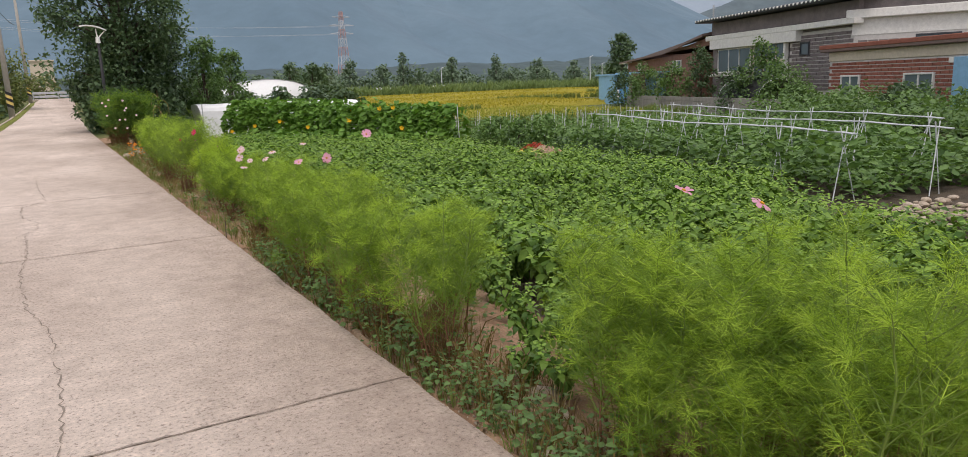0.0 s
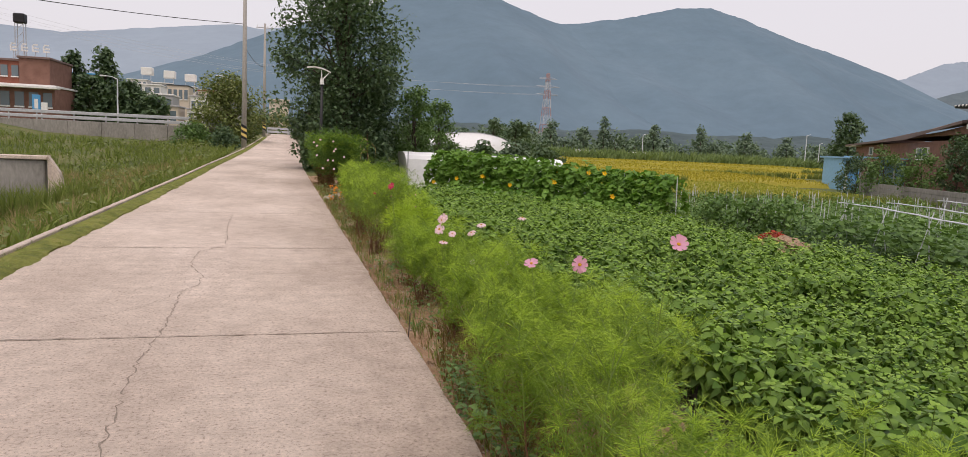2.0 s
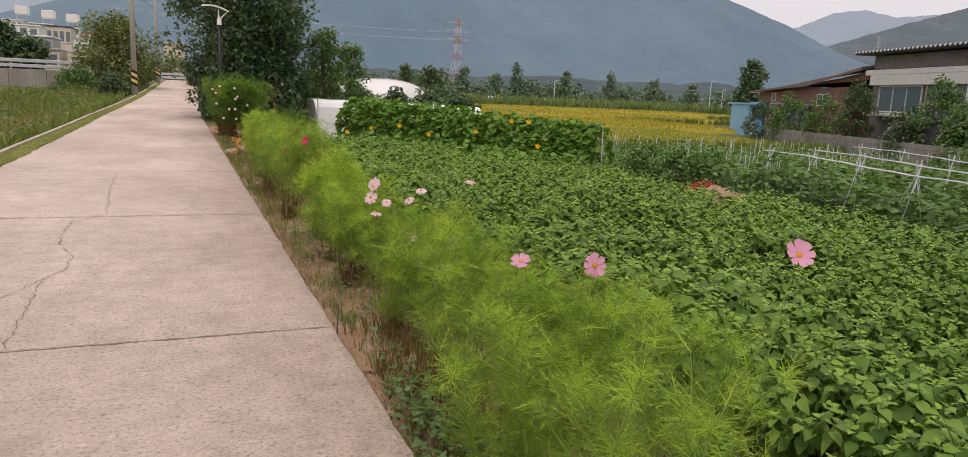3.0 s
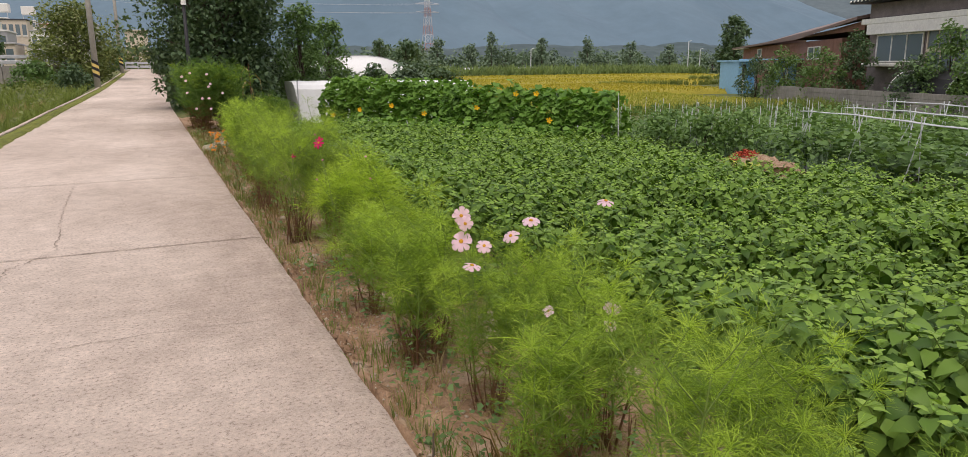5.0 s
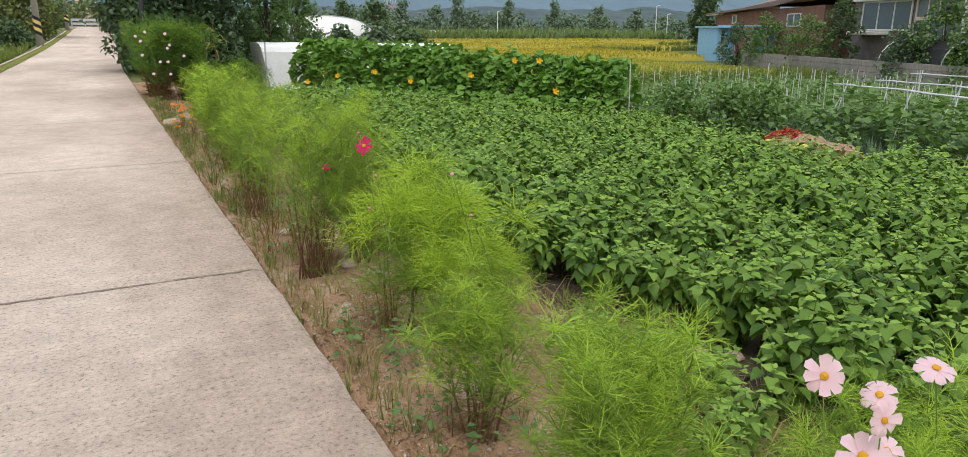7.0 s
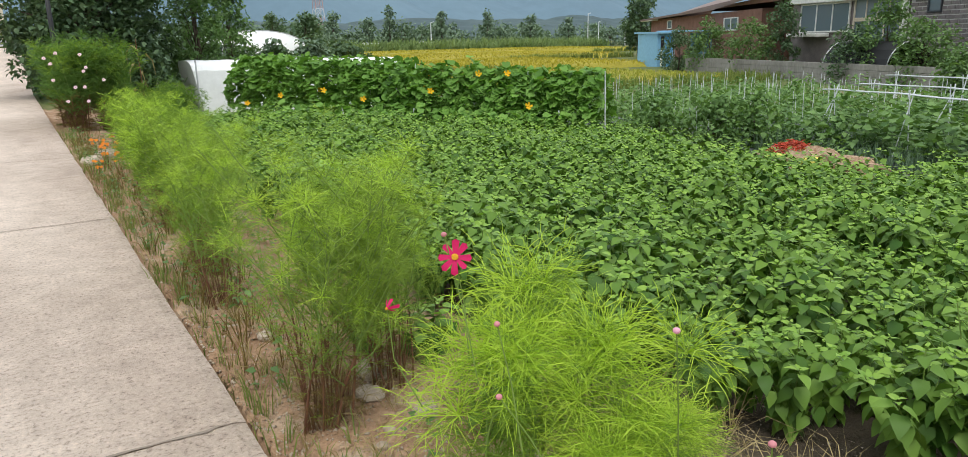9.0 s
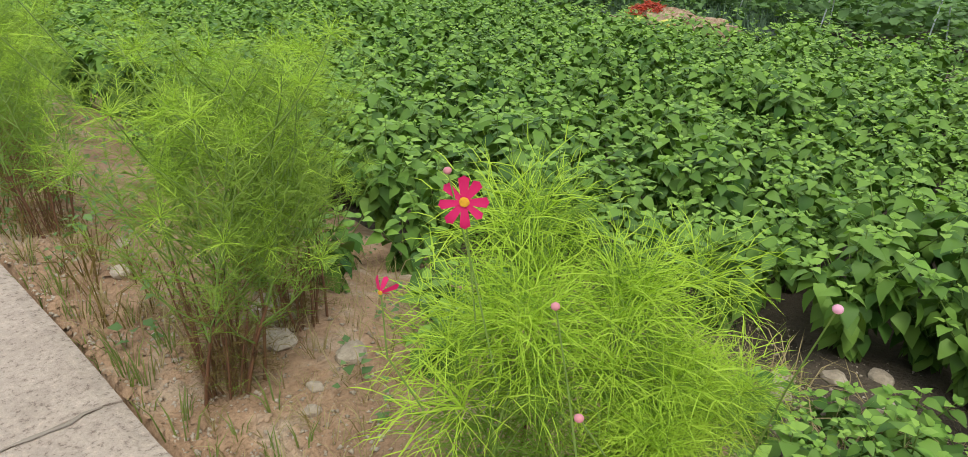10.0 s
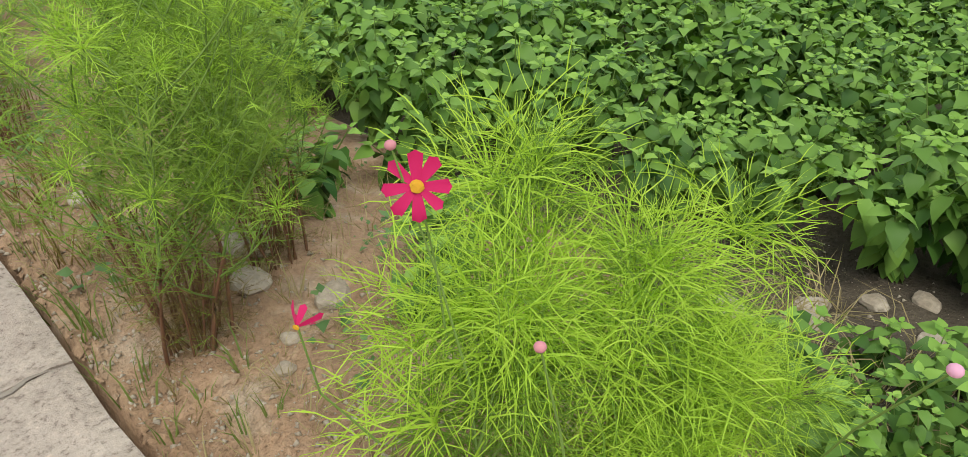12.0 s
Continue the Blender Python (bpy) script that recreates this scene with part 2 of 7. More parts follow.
RICE_LEAF = leafy("rice_ear", (0.26, 0.24, 0.03), (0.48, 0.4, 0.05), 0.25, 0.7, 0.1)
PINK = petal("pink_petal", (0.62, 0.24, 0.42), (0.78, 0.42, 0.58))
PALE_PINK = petal("pale_pink_petal", (0.72, 0.45, 0.58), (0.84, 0.62, 0.72))
CRIMSON = petal("crimson_petal", (0.48, 0.008, 0.09), (0.62, 0.02, 0.14))
ORANGE = petal("orange_petal", (0.6, 0.14, 0.02), (0.75, 0.26, 0.03))
GOLD = petal("golden_petal", (0.72, 0.36, 0.01), (0.85, 0.5, 0.02))
DISC = plain("flower_disc", (0.55, 0.28, 0.02), 0.9)
BUD = plain("pink_bud", (0.5, 0.2, 0.22), 0.7)
PEPPER = plain("drying_red_pepper", (0.42, 0.05, 0.02), 0.4, 0, 0.4)
HUSK = rough_surface("dried_husks", [(0.3, (0.22, 0.11, 0.06)), (0.7, (0.5, 0.38, 0.26))], 14, 60, 0.9, 0.6)
SQUASH = plain("yellow_squash", (0.55, 0.5, 0.1), 0.5, 0, 0.25)
BLOSSOM = petal("pale_blossom", (0.42, 0.4, 0.28), (0.6, 0.56, 0.42))
RICE_GREEN = leafy("green_rice_leaf", (0.2, 0.24, 0.04), (0.36, 0.36, 0.06), 0.25, 0.7, 0.1)
COSMOS_BRIGHT = leafy("cosmos_bright_shoot", (0.3, 0.45, 0.035), (0.5, 0.64, 0.08), 0.33, 0.6, 11.0, 0.22)
# ---- mesh helpers ----
R = random.Random(11)


def mesh_object(name, verts, faces, mats, parent=None, index=None, smooth=False):
    me = bpy.data.meshes.new(name)
    me.from_pydata([tuple(v) for v in verts], [], faces)
    for m in mats if isinstance(mats, (list, tuple)) else [mats]:
        me.materials.append(m)
    if index is not None:
        me.polygons.foreach_set("material_index", index)
    if smooth:
        me.polygons.foreach_set("use_smooth", [True] * len(me.polygons))
    me.update()
    ob = new(name, me)
    ob.parent = parent
    return ob


def part(name, bm, mat, parent=None, label="", smooth=False):
    me = bpy.data.meshes.new(name)
    bm.to_mesh(me)
    bm.free()
    me.materials.append(mat)
    if smooth:
        me.polygons.foreach_set("use_smooth", [True] * len(me.polygons))
    ob = new(name, me)
    ob.parent = parent
    return tagged(ob, label)


def empty(name, m, label, category, group="", kind=""):
    ob = new(name)
    ob.empty_display_size = 0.1
    ob.matrix_basis = m
    return tagged(ob, label, category, group, kind)


def box(bm, x0, x1, y0, y1, z0, z1, bevel=0.0, m=None):
    made = bmesh.ops.create_cube(bm, size=1)["verts"]
    place = Matrix.Translation(((x0 + x1) / 2, (y0 + y1) / 2, (z0 + z1) / 2)) @ Matrix.Diagonal((x1 - x0, y1 - y0, z1 - z0, 1))
    bmesh.ops.transform(bm, matrix=(m @ place) if m else place, verts=made)
    if bevel:
        edges = list({e for v in made for e in v.link_edges})
        bmesh.ops.bevel(bm, geom=edges, offset=bevel, segments=1, affect="EDGES")
    return bm


def rod(bm, a, b, r0, r1=None, sides=6):
    """A tapered rod from a to b."""
    a, b = Vector(a), Vector(b)
    r1 = r0 if r1 is None else r1
    d = b - a
    made = bmesh.ops.create_cone(bm, cap_ends=True, segments=sides, radius1=r0, radius2=r1, depth=d.length)["verts"]
    turn = d.to_track_quat("Z", "Y").to_matrix().to_4x4()
    bmesh.ops.transform(bm, matrix=Matrix.Translation((a + b) / 2) @ turn, verts=made)
    return bm


def ground_z(x, y):
    """Height of the ground beside the road: a bank down to the garden on one side, a ditch bank on the other."""
    if x >= 0:
        base = np.interp(x, [0, 0.12, 0.35, 0.8, 1.4, 2.2, 3.5, 14, 30], [-0.03, -0.09, -0.06, -0.1, -0.3, -0.52, -0.72, -0.92, -1.0])
    else:
        base = np.interp(-x, [3.7, 4.3, 8.5, 11, 22, 24, 60], [-0.03, -0.35, -1.9, -2.1, -1.6, -1.0, 0.5])
        base += float(np.interp(y, [18, 45, 70], [0, 0.7, 2.4])) * float(np.interp(-x, [4.5, 8], [0, 1]))
    rise = road_z(y)
    near = math.exp(-((max(0.0, x - 0.2) / 4.0) ** 2)) if x >= 0 else math.exp(-((max(0.0, -x - 3.0) / 5.0) ** 2))
    return float(base) + rise * near


def soil_z(x, y):
    """Height of the uneven soil surface itself."""
    return ground_z(x, y) + 0.05 * noise.noise((x * 1.7, y * 1.7, 0)) + 0.03 * noise.noise((x * 6, y * 6, 3)) + (0.03 * noise.noise((x * 9, y * 5, 7)) if 0 < x < 0.3 and y < 30 else 0)


def road_z(y):
    return float(np.interp(y, [-1000, 27, 34, 42, 51, 62, 80, 95, 120], [0, 0, 0.03, 0.14, 0.3, 0.5, 1.0, 1.33, 1.4]))


def road_sides(y):
    left = float(np.interp(y, [-50, 34, 51, 62, 80, 95, 110], [-3.73, -3.66, -3.15, -2.95, -2.5, -2.0, -4.0]))
    right = float(np.interp(y, [-50, 36, 51, 62, 80, 95, 110], [0, 0, 0.25, 0.5, 0.9, 1.2, 2.0]))
    return left, right
# ---- ground, road, fields, mountains ----
def make_ground():
    xs = np.unique(np.concatenate([np.linspace(-60, -12, 13), np.linspace(-12, -3.8, 18), np.linspace(-3.8, 0, 5), np.linspace(0, 2, 51), np.linspace(2, 3, 11), np.linspace(3, 16, 27), np.linspace(16, 60, 12), [-3000, -800, -200, 120, 300, 900, 3000]]))
    ys = np.unique(np.concatenate([np.linspace(-8, 22, 151), np.linspace(0, 7.5, 76), np.linspace(7.5, 14, 131), np.linspace(22, 60, 39), np.linspace(60, 200, 15), [-3000, -600, -100, -30, 400, 900, 2000, 4000]]))
    verts, faces = [], []
    for y in ys:
        for x in xs:
            z = ground_z(float(x), float(y))
            left, right = road_sides(float(y))
            if left - 0.25 < x < right + 0.02:
                z = road_z(float(y)) - 0.22
            elif abs(x) < 20 and y < 60:
                z += 0.05 * noise.noise((x * 1.7, y * 1.7, 0)) + 0.03 * noise.noise((x * 6, y * 6, 3))
            if 0 < x < 0.3 and y < 30:
                z += 0.03 * noise.noise((x * 9, y * 5, 7))
            verts.append((x, y, z))
    n = len(xs)
    index = []
    for j in range(len(ys) - 1):
        for i in range(n - 1):
            faces.append((j * n + i, j * n + i + 1, (j + 1) * n + i + 1, (j + 1) * n + i))
            cx, cy = (xs[i] + xs[i + 1]) / 2, (ys[j] + ys[j + 1]) / 2
            index.append(0 if -0.1 < cx < 1.9 and cy < 30 and not (cx > 1.5 and 8.4 < cy < 10.6) else 1 if 1.5 <= cx < 17 and cy < 27 else 2)
    ob = mesh_object("ground", verts, faces, [SOIL, FIELD_SOIL, GRASS_GROUND], None, index, True)
    return tagged(ob, "reddish bare soil and weedy ground around the road", "ground", kind="structure")


ground = make_ground()

JOINTS = [-10.8, -6.4, -2.0, 2.33, 7.0, 11.3, 15.6, 20.0, 24.4, 28.8, 33.0]


def make_road():
    """Concrete slabs with a recessed joint between each two, and rough broken edges."""
    road = empty("road", Matrix(), "pale worn concrete farm road with joints and cracks", "road", kind="structure")
    ends = JOINTS + [37.4, 41.8, 46.2, 50.6, 55, 62, 70, 80, 90, 100, 110]
    for k, (a, b) in enumerate(zip(ends, ends[1:])):
        verts, faces = [], []
        steps = 16 if b < 34 else 5
        cols = [0.0, 0.004, 0.25, 0.5, 0.75, 0.985, 1.0]
        for s in range(steps + 1):
            y = a + 0.006 + (b - a - 0.012) * s / steps
            l, r = road_sides(y)
            wob = 0.018 * noise.noise((3.1, y * 2.3, 0)) + 0.012 * noise.noise((1.1, y * 11, 0))
            for c in cols:
                x = l + (r + wob - l) * c
                drop = 0.012 if c in (0.0, 1.0) else 0.0
                edge = 0.004 if s in (0, steps) else 0.0
                verts.append((x, y, road_z(y) - drop - edge + 0.004 * noise.noise((x, y, 5))))
            verts.append((r + wob + 0.015, y, road_z(y) - 0.24))
            verts.append((l - 0.01, y, road_z(y) - 0.24))
        w = len(cols) + 2
        for s in range(steps):
            for c in range(w - 2):
                faces.append((s * w + c, s * w + c + 1, (s + 1) * w + c + 1, (s + 1) * w + c))
            faces.append((s * w, (s + 1) * w, (s + 1) * w + w - 1, s * w + w - 1))
        for s, flip in ((0, False), (steps, True)):
            ring = tuple(s * w + c for c in (list(range(w - 1)) + [w - 1]))
            faces.append(ring[::-1] if not flip else ring)
        mesh_object("slab", verts, faces, CONCRETE, road)
    return road


road = make_road()


def ribbon(name, points, width, mat, parent=None, seed=0, lift=0.004):
    """A thin uneven line of dirt lying in a crack."""
    rr = random.Random(seed)
    path = []
    for (x0, y0), (x1, y1) in zip(points, points[1:]):
        n = max(2, int(math.hypot(x1 - x0, y1 - y0) / 0.05))
        for s in range(n):
            f = s / n
            path.append((x0 + (x1 - x0) * f + rr.uniform(-1, 1) * (0.02 if width < 0.012 else 0.006), y0 + (y1 - y0) * f + rr.uniform(-1, 1) * 0.01))
    path.append(points[-1])
    verts, faces = [], []
    for k, (x, y) in enumerate(path):
        xa, ya = path[max(0, k - 1)]
        xb, yb = path[min(len(path) - 1, k + 1)]
        d = math.hypot(xb - xa, yb - ya) or 1
        w = width * rr.uniform(0.15, 1.5) * (0.3 if k in (0, len(path) - 1) else 1)
        nx, ny = -(yb - ya) / d * w / 2, (xb - xa) / d * w / 2
        z = road_z(y) + lift + 0.004 * noise.noise((x, y, 5))
        verts += [(x - nx, y - ny, z), (x + nx, y + ny, z)]
    for k in range(len(path) - 1):
        faces.append((2 * k, 2 * k + 1, 2 * k + 3, 2 * k + 2))
    return mesh_object(name, verts, faces, mat, parent)


def far_ridge(name, stations, depth, mat, label, base=-40, jitter=5.0, seed=1, crowns=0.08):
    """A wooded ridge: silhouette heights along x, folded slopes running down towards the valley."""
    xs = np.linspace(stations[0][0], stations[-1][0], 220)
    hs = np.interp(xs, [s[0] for s in stations], [s[1] for s in stations])
    verts, faces = [], []
    rows = 26
    for j in range(rows + 1):
        f = j / rows
        for x, h in zip(xs, hs):
            fold = noise.noise((x * 0.004 + seed, f * 2.0, seed)) * 0.5 + noise.noise((x * 0.011, f * 3.0, seed + 4)) * 0.25
            z = base + (h - base) * (1 - f) ** (1.25 + 0.5 * fold)
            z += jitter * (noise.noise((x * 0.02, f * 9, seed)) * 0.6 + noise.noise((x * crowns, f * 30, seed)) * 0.4)
            y = depth - f * depth * 0.55 + min(100, depth * 0.06) * fold * (1 - abs(2 * f - 1))
            verts.append((x, y, z))
    n = len(xs)
    for j in range(rows):
        for i in range(n - 1):
            faces.append((j * n + i, (j + 1) * n + i, (j + 1) * n + i + 1, j * n + i + 1))
    ob = mesh_object(name, verts, faces, mat, None, None, True)
    return tagged(ob, label, "mountain", kind="structure")


# no haze lies before the ridges: their materials carry it as colour
far_ridge("backdrop", [(-1500, 20), (-700, 50), (-285, 95), (-150, 140), (-33, 190), (120, 242), (216, 281), (318, 310), (424, 302), (560, 262), (700, 235), (900, 195), (1200, 120)], 1500, HAZED_MOUNTAIN, "wooded mountain coloured blue-green for haze")
far_ridge("backdrop", [(380, 250), (615, 268), (724, 288), (859, 324), (950, 331), (1040, 312), (1180, 276), (1320, 248), (1470, 208), (1600, 150), (2100, 60)], 1520, HAZED_MOUNTAIN, "wooded mountain with a pale scar, coloured blue-green for haze", seed=5)
far_ridge("backdrop", [(1800, 220), (2095, 293), (2250, 353), (2410, 377), (2573, 363), (2830, 395), (3300, 360)], 2100, HAZED_FAR_MOUNTAIN, "far ridge coloured pale for haze", seed=9)
far_ridge("backdrop", [(1250, 60), (1500, 140), (1730, 205), (1950, 266), (2190, 328), (2557, 436), (3200, 520), (4500, 560)], 1490, HAZED_RIDGE, "wooded ridge behind the houses, greyed for haze", seed=14)
far_ridge("backdrop", [(-3500, 250), (-2000, 235), (-1200, 225), (-710, 249), (-560, 240), (-418, 259), (-261, 281), (-132, 297), (-50, 290), (100, 320), (600, 330)], 2200, HAZED_FAR_MOUNTAIN, "far ridge coloured pale for haze", seed=21)
far_ridge("backdrop", [(-60, 12), (60, 14), (150, 15), (210, 14), (260, 17), (330, 16), (420, 18), (500, 17), (640, 21), (800, 24), (1100, 22)], 520, HAZED_FOOTHILL, "dark woods at the foot of the mountains, tinted for haze", base=-6, jitter=4.5, seed=31, crowns=0.27)

CRACKS = [
    [(-1.59, 2.5), (-1.58, 3.3), (-1.62, 4.3), (-1.76, 5.0), (-1.8, 5.7), (-1.84, 6.4), (-1.8, 7.1), (-1.84, 8.6), (-1.73, 8.9), (-1.72, 9.35), (-1.89, 9.85), (-1.93, 10.2), (-1.92, 11.0), (-1.65, 11.5), (-1.78, 13.9), (-1.8, 15.4)],
    [(-2.7, 9.97), (-1.9, 9.9)], [(-1.62, 8.98), (-0.88, 9.03), (-0.08, 8.95)], [(-1.84, 8.6), (-2.1, 7.9), (-2.6, 7.3)],
    [(-1.55, 1.2), (-1.59, 2.5)], [(-2.2, 13.2), (-1.78, 12.9)],
]
for k, pts in enumerate(CRACKS):
    ribbon("crack", pts, 0.008 if k == 0 else 0.005, CRACK, road, k)
for k, y in enumerate(JOINTS):
    if y < 29:
        ribbon("joint_dirt", [(-3.7, y + 0.02), (-1.8, y), (-0.06, y - 0.01)], 0.013, CRACK, road, 50 + k, 0.0025)


def make_kerb():
    """Low concrete edge with a strip of moss and weeds along the road."""
    verts, faces = [], []
    ys = np.linspace(-8, 80, 340)
    prof = [(-0.02, -0.2), (-0.02, 0.05), (-0.035, 0.06), (-0.1, 0.058), (-0.115, 0.04), (-0.13, -0.5)]
    for y in ys:
        l = road_sides(y)[0] - 0.19
        for px, pz in prof:
            verts.append((l + px + 0.01 * noise.noise((px * 20, y * 3, 1)), y, road_z(y) + pz + 0.012 * noise.noise((px, y * 4, 2))))
    n = len(prof)
    for j in range(len(ys) - 1):
        for i in range(n - 1):
            faces.append((j * n + i, j * n + i + 1, (j + 1) * n + i + 1, (j + 1) * n + i))
    tagged(mesh_object("kerb", verts, faces, CONCRETE), "low pale concrete kerb beside the road", "kerb", kind="structure")
    verts, faces = [], []
    cols = np.linspace(-0.2, 0.19, 9)
    for y in np.linspace(-8, 80, 900):
        l = road_sides(y)[0]
        for i, c in enumerate(cols):
            edge = 0.12 * noise.noise((c * 3, y * 1.7, 4)) + 0.06 * noise.noise((c * 9, y * 9, 4))
            hump = 0.075 * math.sin(math.pi * i / 8) * (0.6 + 0.6 * noise.noise((c * 5, y * 6, 9)))
            verts.append((l + c + (edge if i == 8 else 0), y, road_z(y) + (-0.02 if i == 8 else 0.003 + max(-0.01, hump)) + (0.02 if i < 2 else 0)))
    n = len(cols)
    for j in range(899):
        for i in range(n - 1):
            faces.append((j * n + i, j * n + i + 1, (j + 1) * n + i + 1, (j + 1) * n + i))
    tagged(mesh_object("moss_strip", verts, faces, MOSS), "strip of moss and low weeds at the road edge", "moss", kind="stuff")


make_kerb()
# ---- plants ----
class Leaves:
    """Gathers many small leaf shapes into one mesh."""

    def __init__(self):
        self.v, self.f, self.n = [], [], 0

    def add(self, verts, faces):
        self.v.append(verts)
        self.f.append(faces + self.n)
        self.n += len(verts)

    def make(self, name, mat, parent=None, label=""):
        if not self.v:
            return None
        v = np.concatenate(self.v)
        f = np.concatenate(self.f)
        me = bpy.data.meshes.new(name)
        me.vertices.add(len(v))
        me.vertices.foreach_set("co", v.astype(np.float32).ravel())
        k = f.shape[1]
        me.loops.add(f.size)
        me.loops.foreach_set("vertex_index", f.astype(np.int32).ravel())
        me.polygons.add(len(f))
        me.polygons.foreach_set("loop_start", np.arange(0, f.size, k, dtype=np.int32))
        me.materials.append(mat)
        me.update(calc_edges=True)
        ob = new(name, me)
        ob.parent = parent
        return tagged(ob, label)


def frame_of(d, rr, spin=None):
    """A turn whose x axis runs along d."""
    d = np.asarray(d, float)
    d = d / (np.linalg.norm(d) + 1e-9)
    up = np.array([0.0, 0.0, 1.0]) if abs(d[2]) < 0.95 else np.array([1.0, 0.0, 0.0])
    side = np.cross(up, d)
    side /= np.linalg.norm(side)
    nrm = np.cross(d, side)
    a = rr.uniform(-0.5, 0.5) if spin is None else spin
    s2 = side * math.cos(a) + nrm * math.sin(a)
    n2 = nrm * math.cos(a) - side * math.sin(a)
    return np.stack([d, s2, n2], 1)


def thread(points, width, rr):
    """A narrow strip along points, quads."""
    p = np.asarray(points)
    d = p[-1] - p[0]
    side = np.cross(d, [rr.uniform(-1, 1), rr.uniform(-1, 1), rr.uniform(0.2, 1)])
    side = side / (np.linalg.norm(side) + 1e-9) * width / 2
    taper = np.linspace(1.1, 0.6, len(p))[:, None]
    n = len(p)
    v = np.concatenate([p - side * taper, (p + side * taper)[:-1]])
    f = []
    for i in range(n - 2):
        f += [(i, i + 1, n + i), (i + 1, n + i + 1, n + i)]
    f.append((n - 2, n - 1, 2 * n - 2))
    return v, np.array(f)


def feather(seed, width, bends=1, pairs=5, lift=0.5):
    """A thread-leaf of unit length: a rib with opposite thread lobes, some of them forked."""
    rr = random.Random(seed)
    rib = [np.array([t, 0.03 * math.sin(t * 2 + seed), lift * 0.35 * t - 0.3 * t * t * lift]) for t in np.linspace(0, 1, 3)]
    out = Leaves()
    out.add(*thread(rib, width * 1.25, rr))
    for k in range(pairs):
        t = 0.15 + 0.75 * k / pairs
        i = min(1, int(t * 2))
        at = rib[i] + (rib[i + 1] - rib[i]) * (t * 2 - i)
        for s in (-1, 1):
            ang = rr.uniform(0.5, 0.95)
            ln = rr.uniform(0.32, 0.5) * (1 - 0.35 * t) * (1.45 if bends > 1 else 1.08)
            d = np.array([math.cos(ang), s * math.sin(ang), rr.uniform(-0.15, 0.45)])
            pts = [at + d * ln * q + np.array([0.12 * q * q * ln, 0, -(0.22 + 0.16 * bends) * q * q * ln]) for q in np.linspace(0, 1, bends + 2)]
            out.add(*thread(pts, width, rr))
            if rr.random() < (0.7 if bends > 1 else 0.5):
                m = pts[len(pts) // 2]
                d2 = np.array([math.cos(ang * 0.25), s * math.sin(ang * 0.25), rr.uniform(0, 0.5)])
                fork = [m, m + d2 * ln * 0.3, m + d2 * ln * 0.55 + np.array([0, 0, -0.05])]
                out.add(*thread(fork if bends > 1 else [fork[0], fork[2]], width * 0.9, rr))
    return np.concatenate(out.v), np.concatenate(out.f)


def tube(points, r0, r1, sides=4):
    pts = [np.asarray(p, float) for p in points]
    v = []
    for i, p in enumerate(pts):
        d = pts[min(i + 1, len(pts) - 1)] - pts[max(i - 1, 0)]
        m = frame_of(d, None, 0.0)
        r = r0 + (r1 - r0) * i / (len(pts) - 1)
        for k in range(sides):
            a = 2 * math.pi * k / sides
            v.append(p + m[:, 1] * math.cos(a) * r + m[:, 2] * math.sin(a) * r)
    f = []
    for i in range(len(pts) - 1):
        for k in range(sides):
            f.append((i * sides + k, i * sides + (k + 1) % sides, (i + 1) * sides + (k + 1) % sides, (i + 1) * sides + k))
    return np.array(v), np.array(f)


